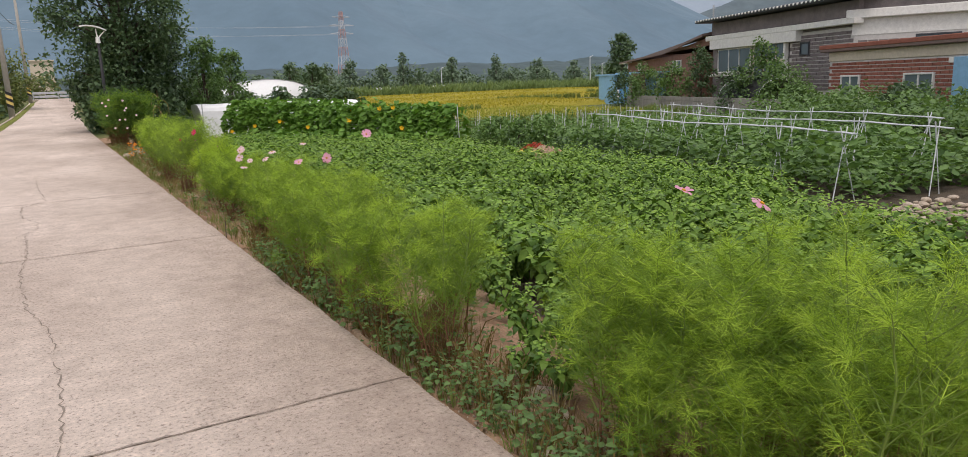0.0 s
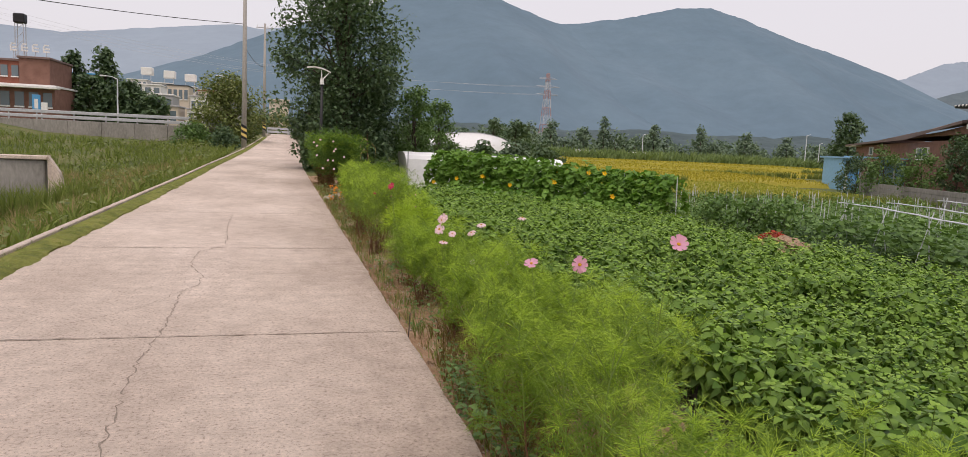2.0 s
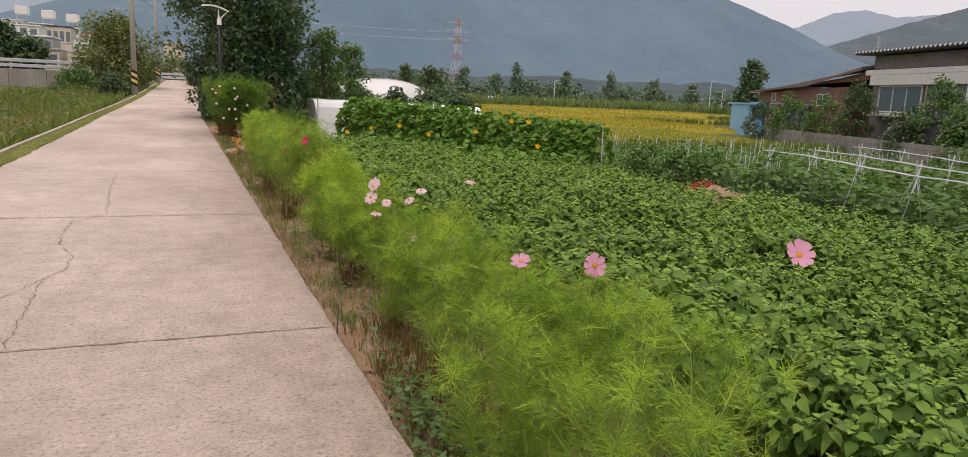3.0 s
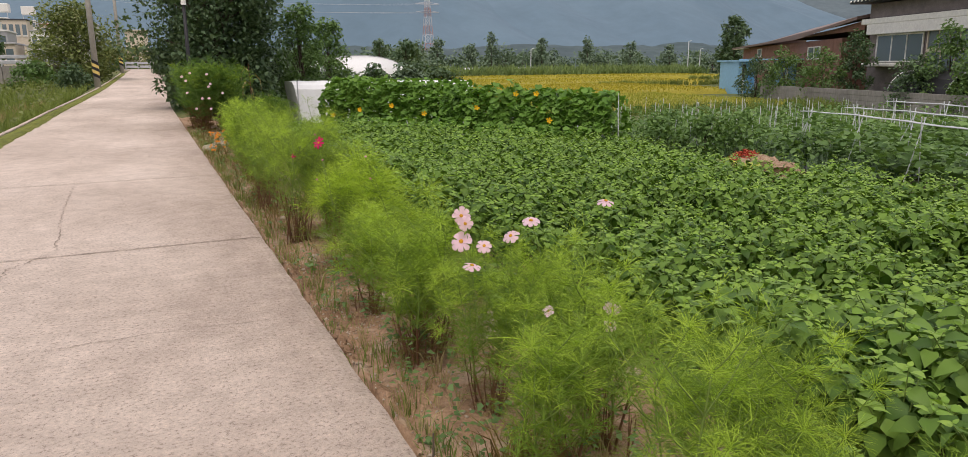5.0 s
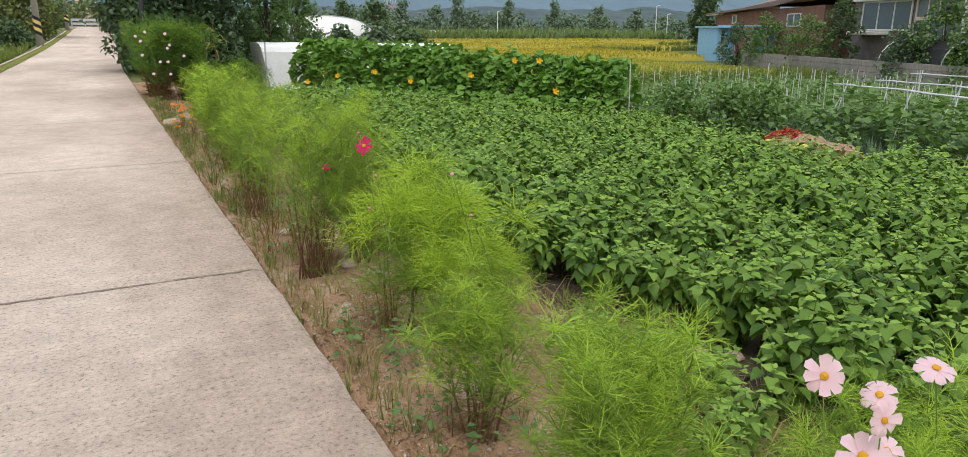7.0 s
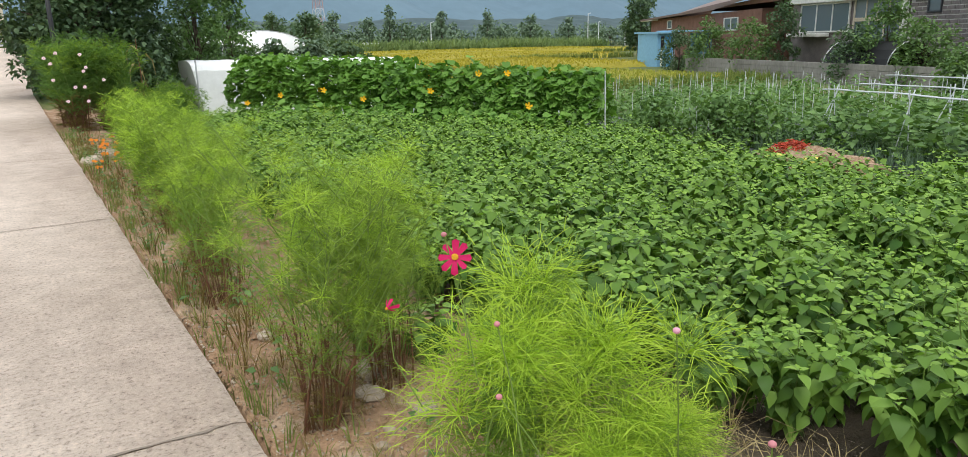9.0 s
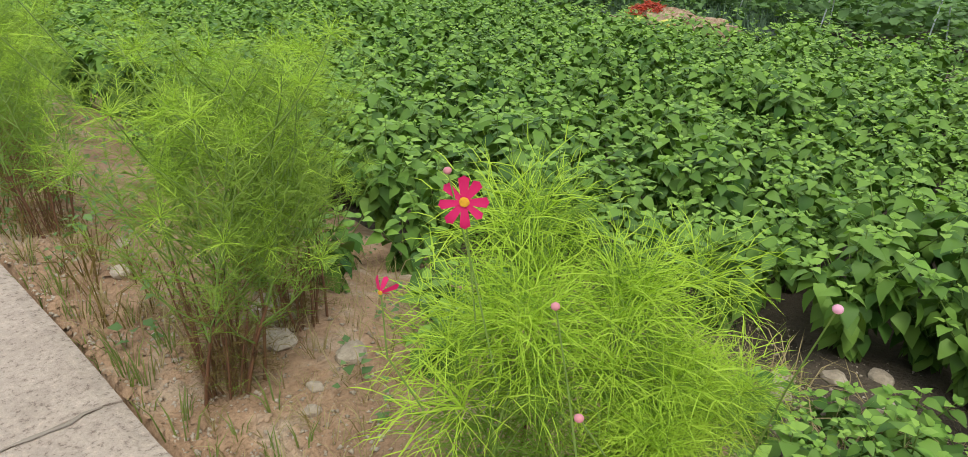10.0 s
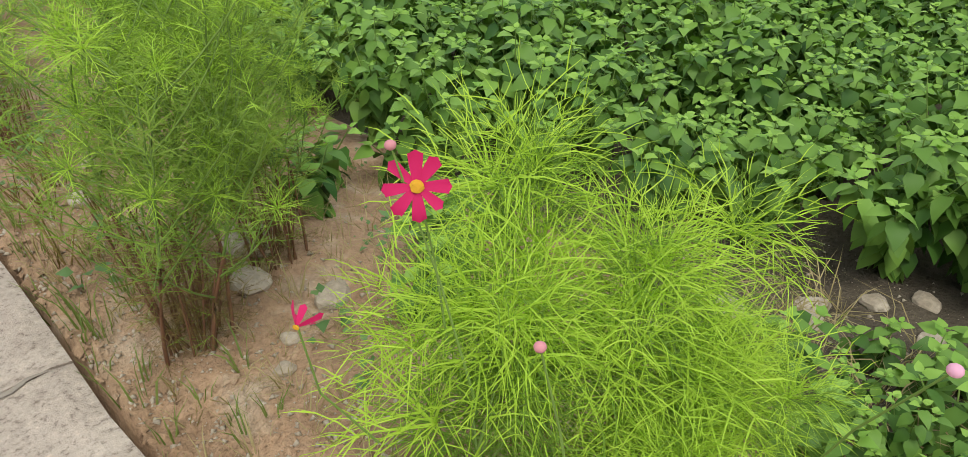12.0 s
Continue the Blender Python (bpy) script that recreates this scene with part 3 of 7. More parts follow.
def cosmos_mesh(seed, height, reach, stems, leaf, width, density=1.0, hero=False, fill=1):
    """Stems, green, young and dry feathery foliage of one cosmos plant, as parts under an Empty."""
    rr = random.Random(seed)
    kit = [feather(seed * 10 + k, width / leaf, 2 if hero else 0, 5 if hero else 4) for k in range(5)]
    burst = [feather(seed * 10 + 7 + k, (width if hero else width * 0.85) / leaf, 2 if hero else 1, 2 + k % 2, 0.9) for k in range(4)]
    green, tips, dry, low, high = Leaves(), Leaves(), Leaves(), Leaves(), Leaves()

    def put(where, at, d, size, spin=None):
        v, f = kit[rr.randrange(5)]
        where.add(at + (v * size) @ frame_of(d, rr, spin).T, f)

    def star(at, d, size, where, n):
        """A burst of long arching threads round the growing tip."""
        m = frame_of(d, rr, rr.uniform(0, 3))
        for k in range(n):
            rise = 0.95 - 1.25 * (k + 0.5) / n
            a = k * 2.4 + rr.uniform(-0.3, 0.3)
            flat = math.sqrt(max(0.05, 1 - rise * rise))
            e = m @ np.array([rise, flat * math.cos(a), flat * math.sin(a)])
            v, f = burst[k % 4]
            where.add(at + (v * size * rr.uniform(0.75, 1.15)) @ frame_of(e, rr, rr.uniform(-0.5, 0.5)).T, f)

    def shoot(at, d, length, r, level):
        pts, d = [np.array(at)], np.asarray(d, float)
        steps = max(3, int(length / 0.06))
        for _ in range(steps):
            d = d + np.array([rr.gauss(0, 0.07), rr.gauss(0, 0.07), 0.09])
            d /= np.linalg.norm(d)
            pts.append(pts[-1] + d * length / steps)
        v, f = tube(pts, r, r * 0.45, 5 if level == 0 else 3)
        if level == 0:
            cut_at = max(2, int(len(pts) * 0.45))
            low.add(*tube(pts[:cut_at + 1], r, r * 0.75, 5))
            high.add(*tube(pts[cut_at:], r * 0.75, r * 0.4, 4))
        else:
            high.add(v, f)
        turn = rr.uniform(0, 6.28)
        for i, p in enumerate(pts[1:], 1):
            h = p[2] / height
            turn += 1.57 + rr.gauss(0, 0.2)
            for s in (0, math.pi):
                a = turn + s
                out = np.array([math.cos(a), math.sin(a), 0])
                if h < (0.16 if hero else 0.2):
                    for _ in range(0 if hero else 2):
                        put(dry, p, out + np.array([rr.gauss(0, 0.4), rr.gauss(0, 0.4), rr.uniform(-0.4, 0.6)]), leaf * rr.uniform(0.5, 0.95))
                    if rr.random() < 0.3:
                        put(green, p, out, leaf * 0.8)
                    continue
                if level == 0 and rr.random() < (0.5 if hero else 0.66 if h < 0.85 else 0.25):
                    shoot(p, out * rr.uniform(0.6, 1.25) + np.array([0, 0, 0.85]), reach * rr.uniform(0.5, 1.05) * (1.25 - 0.95 * h if hero else 1.12 - 0.45 * h), r * 0.5, 1)
                n = 0 if hero and rr.random() < 0.45 else fill
                for _ in range(n):
                    where = dry if h < 0.42 and rr.random() < 0.35 * (0.5 - h) / 0.34 + 0.08 else tips if h > 0.68 and rr.random() < (0.15 if hero else 0.25) else green
                    put(where, p, out + np.array([rr.gauss(0, 0.25), rr.gauss(0, 0.25), rr.uniform(-0.05, 0.7) if hero else rr.uniform(0.1, 1.1)]), leaf * rr.uniform(0.75, 1.2))
        end_h = pts[-1][2] / height
        lead = level == 0 or rr.random() < (0.13 if hero else 0.3)
        if hero:
            star(pts[-1], d, leaf * (1.45 if lead else 0.8), tips if lead and end_h > 0.45 else green, 22 if lead else 6)
        else:
            star(pts[-1], d, leaf * (0.85 if lead else 0.68), tips if lead and end_h > 0.42 else green, int((18 if lead else 7) * density + 0.5))
        return pts[-1]

    tops = []
    for k in range(stems):
        a = 6.28 * k / stems + rr.uniform(-0.4, 0.4)
        off = rr.uniform(0.02, 0.11)
        lean = rr.uniform(0.06, 0.3)
        start = (off * math.cos(a), off * math.sin(a), -0.03)
        tops.append(shoot(start, (lean * math.cos(a), lean * math.sin(a), 1), height * rr.uniform(0.78, 1.02), 0.0065, 0))
    for _ in range(stems * (1 if hero else 3)):
        a, off = rr.uniform(0, 6.28), rr.uniform(0.01, 0.09)
        p = np.array([off * math.cos(a), off * math.sin(a), -0.03])
        q = p + np.array([0.5 * off * math.cos(a) + rr.gauss(0, 0.04), 0.5 * off * math.sin(a) + rr.gauss(0, 0.04), height * rr.uniform(0.25, 0.5)])
        low.add(*tube([p, (p + q) / 2 + [rr.gauss(0, 0.01), rr.gauss(0, 0.01), 0], q], 0.0045, 0.002, 5))
        for t in (0.35, 0.55, 0.75, 0.9):
            for _ in range(2):
                b = rr.uniform(0, 6.28)
                put(dry, p + (q - p) * t, (math.cos(b), math.sin(b), rr.uniform(-0.5, 0.4)), leaf * rr.uniform(0.5, 0.9))
    return low, high, green, tips, dry, tops


def cosmos_plant(seed, height, reach, stems, leaf, width, density=1.0, hero=False, leaf_mat=None, tip_mat=None, fill=1):
    low, high, green, tips, dry, tops = cosmos_mesh(seed, height, reach, stems, leaf, width, density, hero, fill)
    plant = empty("cosmos_plant", Matrix(), "feathery green cosmos plant with brown lower stems", "plant", "cosmos along the road")
    low.make("stem", STEM_RED, plant, "reddish brown lower stems")
    high.make("branch", STEM_GREEN, plant)
    green.make("foliage", leaf_mat or COSMOS, plant)
    tips.make("young_foliage", tip_mat or COSMOS_TIP, plant, "bright yellow-green feathery shoots")
    dry.make("dry_foliage", COSMOS_DRY, plant, "dried brown lower leaves")
    return plant


def flower_part(parent, at, facing, size, mat, petals=8, seed=0, root=None, droop=0.0, slim=0.85):
    """A flower under its plant: stalk, ray petals with notched ends and a raised disc."""
    rr = random.Random(seed)
    head = bpy.data.objects.new("flower", bpy.data.meshes.new("flower"))
    scene.collection.objects.link(head)
    head.parent = parent
    head.matrix_basis = Matrix.Translation(at) @ Vector(facing).to_track_quat("Z", "Y").to_matrix().to_4x4()
    bm = bmesh.new()
    made = bmesh.ops.create_icosphere(bm, subdivisions=2, radius=size * 0.1)["verts"]
    for v in made:
        v.co.z = v.co.z * 0.5 + size * 0.03
        v.co += v.co.normalized() * rr.uniform(-0.01, 0.012) * size
    bm.to_mesh(head.data)
    bm.free()
    head.data.materials.append(DISC)
    for k in range(petals):
        a = 2 * math.pi * k / petals + rr.uniform(-0.09, 0.09)
        ln = size * 0.5 * rr.uniform(0.9, 1.05)
        w = ln * (0.36 if petals > 6 else 0.45) * rr.uniform(0.9, 1.1)
        tilt = rr.uniform(-0.1, 0.14) - droop
        verts, faces = [], []
        us = (0.1, 0.35, 0.65, 0.9, 1.0)
        for u in us:
            half = w * slim * (0.28 + 1.1 * u - 0.45 * u * u if u < 0.95 else 0.72)
            for s in (-1, -0.5, 0, 0.5, 1):
                notch = -0.05 * ln if u == 1.0 and s in (-0.5, 0.5) else 0
                notch = notch - (0.1 * ln if u == 1.0 and abs(s) == 1 else 0)
                x = ln * u + notch
                verts.append((x * math.cos(a) - half * s * math.sin(a), x * math.sin(a) + half * s * math.cos(a), x * tilt + 0.1 * abs(s) * half - 0.16 * ln * max(0, u - 0.55) ** 2 * 4 * (1 if tilt < 0.05 else -0.3)))
        for j in range(len(us) - 1):
            for i in range(4):
                faces.append((j * 5 + i, j * 5 + i + 1, (j + 1) * 5 + i + 1, (j + 1) * 5 + i))
        mesh_object("petal", verts, faces, mat, head, None, True)
    if root is not None:
        a, b = Vector(root), Vector(at)
        mid = (a + b) / 2 + Vector((rr.uniform(-0.03, 0.03), rr.uniform(-0.03, 0.03), 0))
        v, f = tube([a, mid, b - Vector(facing).normalized() * size * 0.04], 0.0022, 0.0015, 5)
        mesh_object("flower_stalk", v, [tuple(q) for q in f.tolist()], STEM_GREEN, parent)
    return head


def bud_part(parent, at, root, size=0.012, mat=None, seed=0):
    bm = bmesh.new()
    bmesh.ops.create_icosphere(bm, subdivisions=2, radius=size)
    for v in bm.verts:
        v.co.z *= 0.85
    bmesh.ops.translate(bm, vec=at, verts=bm.verts)
    part("bud", bm, mat or BUD, parent, "closed pinkish bud", True)
    v, f = tube([Vector(root), (Vector(root) + Vector(at)) / 2 + Vector((0.015, 0, 0)), Vector(at)], 0.0025, 0.0015, 5)
    mesh_object("flower_stalk", v, [tuple(q) for q in f.tolist()], STEM_GREEN, parent)


KINDS = [cosmos_plant(1, 1.0, 0.36, 6, 0.11, 0.0019), cosmos_plant(2, 0.95, 0.36, 5, 0.115, 0.002, fill=2), cosmos_plant(3, 1.02, 0.32, 6, 0.11, 0.0019), cosmos_plant(4, 0.9, 0.37, 5, 0.11, 0.002, fill=2)]
HERO = cosmos_plant(5, 0.93, 0.27, 4, 0.15, 0.0019, 0.95, True, None, COSMOS_BRIGHT)
SPRIG = cosmos_plant(15, 0.88, 0.12, 1, 0.17, 0.0022, 0.95, True, None, COSMOS_BRIGHT)
OLD = cosmos_plant(6, 1.04, 0.55, 7, 0.105, 0.0019, 1.0, False, COSMOS_PALE, COSMOS_TIP)
SHORT = cosmos_plant(7, 0.62, 0.28, 5, 0.11, 0.002, 0.9, fill=2)
FAR = cosmos_plant(8, 1.0, 0.4, 5, 0.13, 0.0045, 0.6)
CLUMP = cosmos_plant(9, 1.0, 0.42, 6, 0.14, 0.006, 0.45, False, COSMOS_DARK, COSMOS)


def set_plant(kind, x, y, turn, scale=1.0, used=[]):
    z = ground_z(x, y) - 0.02
    m = Matrix.Translation((x, y, z)) @ Matrix.Rotation(turn, 4, "Z")
    if kind.name not in used:
        used.append(kind.name)
        kind.matrix_basis = m
        kind.scale = (scale, scale, scale)
        return kind
    c = copy_thing(kind, m)
    c.scale = (scale, scale, scale)
    return c


PLANTS = [(0.72, 0.35, 6, 1.0), (0.5, 0.62, 6, 0.9), (0.95, 0.5, 6, 1.1), (0.42, 0.95, 6, 0.85), (1.2, 0.2, 6, 1.1), (1.0, 0.25, 3, 1.0), (1.12, 0.95, 0, 0.98), (0.68, 0.8, 3, 0.98), (0.62, 0.15, 0, 1.05), (0.45, 1.15, 1, 1.0), (0.95, 0.75, 2, 1.05), (1.35, 0.35, 3, 1.05), (1.25, 1.35, 1, 0.95), (0.9, 1.75, 0, 0.9),
          (0.24, 2.45, 2, 0.94), (0.2, 3.15, 1, 0.92), (0.6, 3.0, 3, 0.92), (0.22, 3.85, 0, 0.96), (0.22, 4.5, 3, 0.96), (0.65, 4.6, 2, 0.92), (0.42, 5.2, 1, 0.93), (0.85, 5.25, 6, 1.2),
          (0.42, 5.95, 0, 0.93), (0.75, 6.05, 3, 0.85), (0.42, 6.75, 6, 1.05), (0.48, 7.45, 3, 0.82), (0.8, 7.0, 6, 1.15), (0.85, 7.6, 6, 1.15), (0.36, 8.1, 6, 1.2), (0.55, 8.35, 6, 1.1),
          (0.36, 9.0, 6, 1.0),
          (0.3, 11.2, 5, 1.08), (0.7, 11.38, 5, 0.92), (0.3, 12.9, 2, 0.9), (0.35, 13.6, 5, 0.95), (0.55, 14.3, 0, 0.98), (0.4, 15.1, 7, 1.0), (0.6, 15.9, 7, 1.05), (0.5, 16.8, 7, 0.95), (0.6, 17.8, 7, 1.0), (0.85, 18.6, 7, 0.95), (0.75, 20.0, 7, 0.9), (0.9, 21.3, 7, 0.9)]
POOL = KINDS + [HERO, OLD, SHORT, FAR]
PLACED = []
for k, (x, y, kind, s) in enumerate(PLANTS):
    p = set_plant(POOL[kind], x, y, (k * 2.4) % 6.28, s)
    if kind == 5:
        tagged(p, "ageing cosmos plant with bare brown lower stems")
    PLACED.append(p)
red_cosmos = set_plant(HERO, 0.46, 10.1, 0.6, 0.94)
for k, (x, y, s) in enumerate([(0.7, 9.98, 0.95), (0.92, 9.9, 0.66), (0.6, 9.8, 0.66)]):
    tagged(set_plant(HERO, x, y, 2.0 + 1.9 * k, s), "bright green young cosmos with long thread leaves")
tagged(set_plant(SPRIG, 0.86, 9.97, 0.4, 0.98), "single tall bright green cosmos shoot with arching threads")
tagged(red_cosmos, "bright green cosmos with one crimson flower open")
# the dense dark clump farther along, and shoots beside it
for k, (x, y, s) in enumerate([(0.45, 24.2, 1.55), (0.95, 24.6, 1.6), (0.3, 25.4, 1.5), (1.1, 25.6, 1.55), (0.6, 26.4, 1.5), (1.95, 24.3, 1.15), (2.35, 25.0, 1.1)]):
    tagged(set_plant(CLUMP, x, y, k * 1.3, s), "tall dense cosmos clump with pale flowers beside the road")


def local(plant, p):
    return plant.matrix_basis.inverted() @ Vector(p)


def bloom(p, facing, size, mat, seed, petals=8, droop=0.0, down=0.35, slim=0.85, label="pale pink cosmos in flower"):
    """Opens a flower on the plant that stands nearest to it."""
    plant = min(PLACED + [red_cosmos], key=lambda o: (o.location.x - p[0]) ** 2 + (o.location.y - p[1]) ** 2)
    turn = plant.matrix_basis.to_3x3().inverted()
    tagged(plant, label)
    root = Vector(p) * 0.75 + Vector((plant.location.x, plant.location.y, p[2])) * 0.25 - Vector((0, 0, down))
    s = plant.scale[0]
    return flower_part(plant, local(plant, p), turn @ Vector(facing), size / s, mat, petals, seed, local(plant, root), droop, slim)


bloom((0.30, 10.07, 0.94), (-0.55, -0.7, 0.42), 0.096, CRIMSON, 1, 8, 0.0, 0.3, 0.62, "bright green cosmos with one crimson flower open")
for k, (p, d, size, mat, droop) in enumerate([
        ((0.39, 7.56, 0.84), (-0.5, -0.75, 0.3), 0.085, PALE_PINK, 0), ((0.33, 7.42, 0.76), (-0.5, -0.75, 0.5), 0.095, PALE_PINK, 0),
        ((0.73, 7.54, 0.79), (-0.2, -0.3, 0.9), 0.085, PALE_PINK, 0.1), ((0.66, 7.61, 0.71), (-0.5, -0.3, 0.7), 0.085, PALE_PINK, 0.15),
        ((0.763, 6.92, 0.55), (-0.4, -0.6, 0.6), 0.075, PALE_PINK, 0), ((0.735, 6.89, 0.495), (-0.2, -0.6, 0.5), 0.06, PALE_PINK, 0),
        ((0.36, 7.38, 0.66), (0.1, -0.2, 1.0), 0.085, PALE_PINK, 0.15), ((1.07, 7.44, 0.87), (0, -0.2, 1.0), 0.085, PALE_PINK, 0.2),
        ((0.45, 7.45, 0.72), (-0.3, -0.6, 0.75), 0.075, PALE_PINK, 0.1), ((0.52, 7.0, 0.55), (-0.5, -0.3, 0.3), 0.05, PALE_PINK, 0),
        ((0.42, 3.76, 1.17), (-0.2, -0.7, 0.55), 0.072, PINK, -0.25), ((0.4, 4.59, 0.95), (-0.4, -0.8, 0.25), 0.085, PINK, 0), ((0.25, 4.85, 0.91), (-0.3, -0.4, 0.75), 0.08, PINK, -0.15),
        ((0.65, 1.04, 1.05), (0.1, -0.3, 0.85), 0.085, PINK, -0.1), ((0.95, 0.91, 0.98), (0.3, -0.5, 0.75), 0.095, PINK, 0.1),
        ((0.34, 7.4, 0.84), (-0.2, -0.9, 0.2), 0.07, PALE_PINK, 0)]):
    bloom(p, d, size, mat, 20 + k, 8, droop)
for k, (p, q) in enumerate([((0.28, 10.09, 1.0), (0.34, 10.02, 0.55)), ((0.27, 9.83, 0.84), (0.32, 9.8, 0.5)), ((0.49, 9.48, 0.89), (0.68, 9.62, 0.4)), ((0.44, 9.2, 0.78), (0.6, 9.3, 0.45)), ((0.2, 9.72, 0.72), (0.35, 9.7, 0.45))]):
    bud_part(red_cosmos, local(red_cosmos, p), local(red_cosmos, q), 0.0085 if k != 2 else 0.009, None if k != 2 else PINK, k)
bloom((0.09, 10.05, 0.85), (-0.8, -0.4, -0.1), 0.042, CRIMSON, 77, 5, 1.1, 0.3, 0.6, "bright green cosmos with one crimson flower open")


# perilla: decussate pairs of pointed oval leaves
def oval_leaf():
    """A unit leaf along x: heart-shaped base, drawn-out drooping tip, gently folded along the midrib."""
    us = [0.0, 0.08, 0.34, 0.66, 1.0]
    ws = [0.0, 0.27, 0.38, 0.23, 0.0]
    v, f = [(0, 0, 0)], []
    for u, w in zip(us[1:-1], ws[1:-1]):
        z = 0.1 * u - 0.36 * u * u
        v += [(u - (0.07 if u < 0.1 else 0), w, z + w * 0.2 - 0.12 * w * u), (u, 0, z), (u - (0.07 if u < 0.1 else 0), -w, z + w * 0.2 - 0.12 * w * u)]
    v.append((1.0, 0, -0.3))
    f = [(0, 2, 1), (0, 3, 2)]
    for i in (1, 4):
        f += [(i, i + 1, i + 4), (i, i + 4, i + 3), (i + 1, i + 2, i + 5), (i + 1, i + 5, i + 4)]
    f += [(7, 8, 10), (8, 9, 10)]
    return np.array(v), np.array(f)


FINE_LEAF = oval_leaf()
ROUGH_LEAF = (np.array([(0, 0, 0), (0.4, 0.38, 0.06), (0.5, 0, -0.04), (0.4, -0.38, 0.06), (1, 0, -0.28)]), np.array([(0, 2, 1), (1, 2, 4), (0, 3, 2), (2, 3, 4)]))


def leaf_at(where, at, d, size, rr, fine=True, wide=1.0):
    v, f = FINE_LEAF if fine else ROUGH_LEAF
    where.add(np.asarray(at) + (v * np.array([size, size * wide, size])) @ frame_of(d, rr, rr.gauss(0, 0.3)).T, f)


def perilla_into(old, young, stem, at, height, rr, fine=True, shoots=4):
    """One perilla plant: upright shoots that each end in a rosette of crossed leaf pairs, larger and more drooping downwards."""
    at = np.asarray(at, float)
    lines = [(at, np.array([rr.gauss(0, 0.05), rr.gauss(0, 0.05), 1.0]), height)]
    for k in range(shoots):
        a = 2.4 * k + rr.uniform(-0.4, 0.4)
        z0 = height * rr.uniform(0.12, 0.42)
        lean = 0.35 + 0.5 * ((k + 1) / shoots) ** 0.5
        lines.append((at + np.array([0, 0, z0]), np.array([lean * math.cos(a), lean * math.sin(a), 1.0]), (height - z0) * rr.uniform(0.72, 1.08)))
    gap = 0.045 if fine else 0.07
    for base, d, ln in lines:
        d = d / np.linalg.norm(d)
        if fine:
            stem.add(*tube([base, base + d * ln], 0.005, 0.0025, 3))
        turn = rr.uniform(0, 3.14)
        down, k = 0.0, 0
        while down < ln:
            p = base + d * (ln - down)
            if p[2] - at[2] < 0.1 * height:
                break
            turn += 1.5708
            grow = min(1.0, 0.32 + 0.26 * k)
            size = rr.uniform(0.085, 0.112) * grow * (1.0 if fine else 1.3)
            for s in (0, 3.14159):
                a = turn + s + rr.gauss(0, 0.18)
                o = np.array([math.cos(a), math.sin(a), max(-0.85, 0.75 - 0.38 * k) + rr.gauss(0, 0.15)])
                leaf_at(young if k < 2 else old, p + o * 0.022 * grow, o, size, rr, fine, rr.uniform(0.9, 1.12))
            down += gap * (0.35 if k < 2 else 1.0)
            k += 1


def perilla_plant(seed, height, shoots=8):
    rr = random.Random(seed)
    old, young, stem = Leaves(), Leaves(), Leaves()
    perilla_into(old, young, stem, (0, 0, 0), height, rr, True, shoots)
    plant = empty("perilla_plant", Matrix(), "leafy green perilla plant in the dense bed", "plant", "perilla bed")
    stem.make("stem", STEM_GREEN, plant)
    old.make("leaves", PERILLA, plant)
    young.make("young_leaves", PERILLA_TIP, plant, "paler young top leaves")
    return plant


def field_spots():
    """Perilla spots: a jittered grid over the bed, nearest to the road first."""
    rr = random.Random(5)
    spots = []
    y = 2.6
    while y < 27.5:
        left = float(np.interp(y, [2.6, 4, 7, 9.0, 9.8, 10.3, 11, 12.5, 18, 27], [2.6, 2.25, 2.15, 2.45, 2.8, 2.65, 2.2, 1.7, 1.55, 2.2]))
        right = float(np.interp(y, [2.6, 5, 8, 13, 14.3, 15, 17, 19, 21, 23, 25, 27.5], [7.2, 7.8, 9.6, 10.2, 9.5, 9.0, 9.3, 9.8, 9.2, 8.2, 6.9, 5.2]))
        x = left
        while x < right:
            spots.append((x + rr.uniform(-0.12, 0.12), y + rr.uniform(-0.13, 0.13)))
            x += 0.41
        y += 0.44
    return spots


PERILLA_KINDS = [perilla_plant(31 + k, 0.62 + 0.04 * (k % 3)) for k in range(6)]
SEEDLING = perilla_plant(91, 0.3, 3)
SPOTS = field_spots()
NEAR = sorted(SPOTS, key=lambda s: (s[0] - 0.2) ** 2 + 0.6 * (s[1] - 9.5) ** 2)[:300]
_near = set(NEAR)
for k, (x, y) in enumerate(NEAR):
    kind = PERILLA_KINDS[k % 6]
    m = Matrix.Translation((x, y, ground_z(x, y) - 0.01)) @ Matrix.Rotation(R.uniform(0, 6.28), 4, "Z")
    if k < 6:
        kind.matrix_basis = m
        p = kind
    else:
        p = copy_thing(kind, m)
    s = R.uniform(0.8, 1.16) * (1.05 + 0.3 * noise.noise((x * 0.9, y * 0.9, 2)))
    p.scale = (s, s, s)
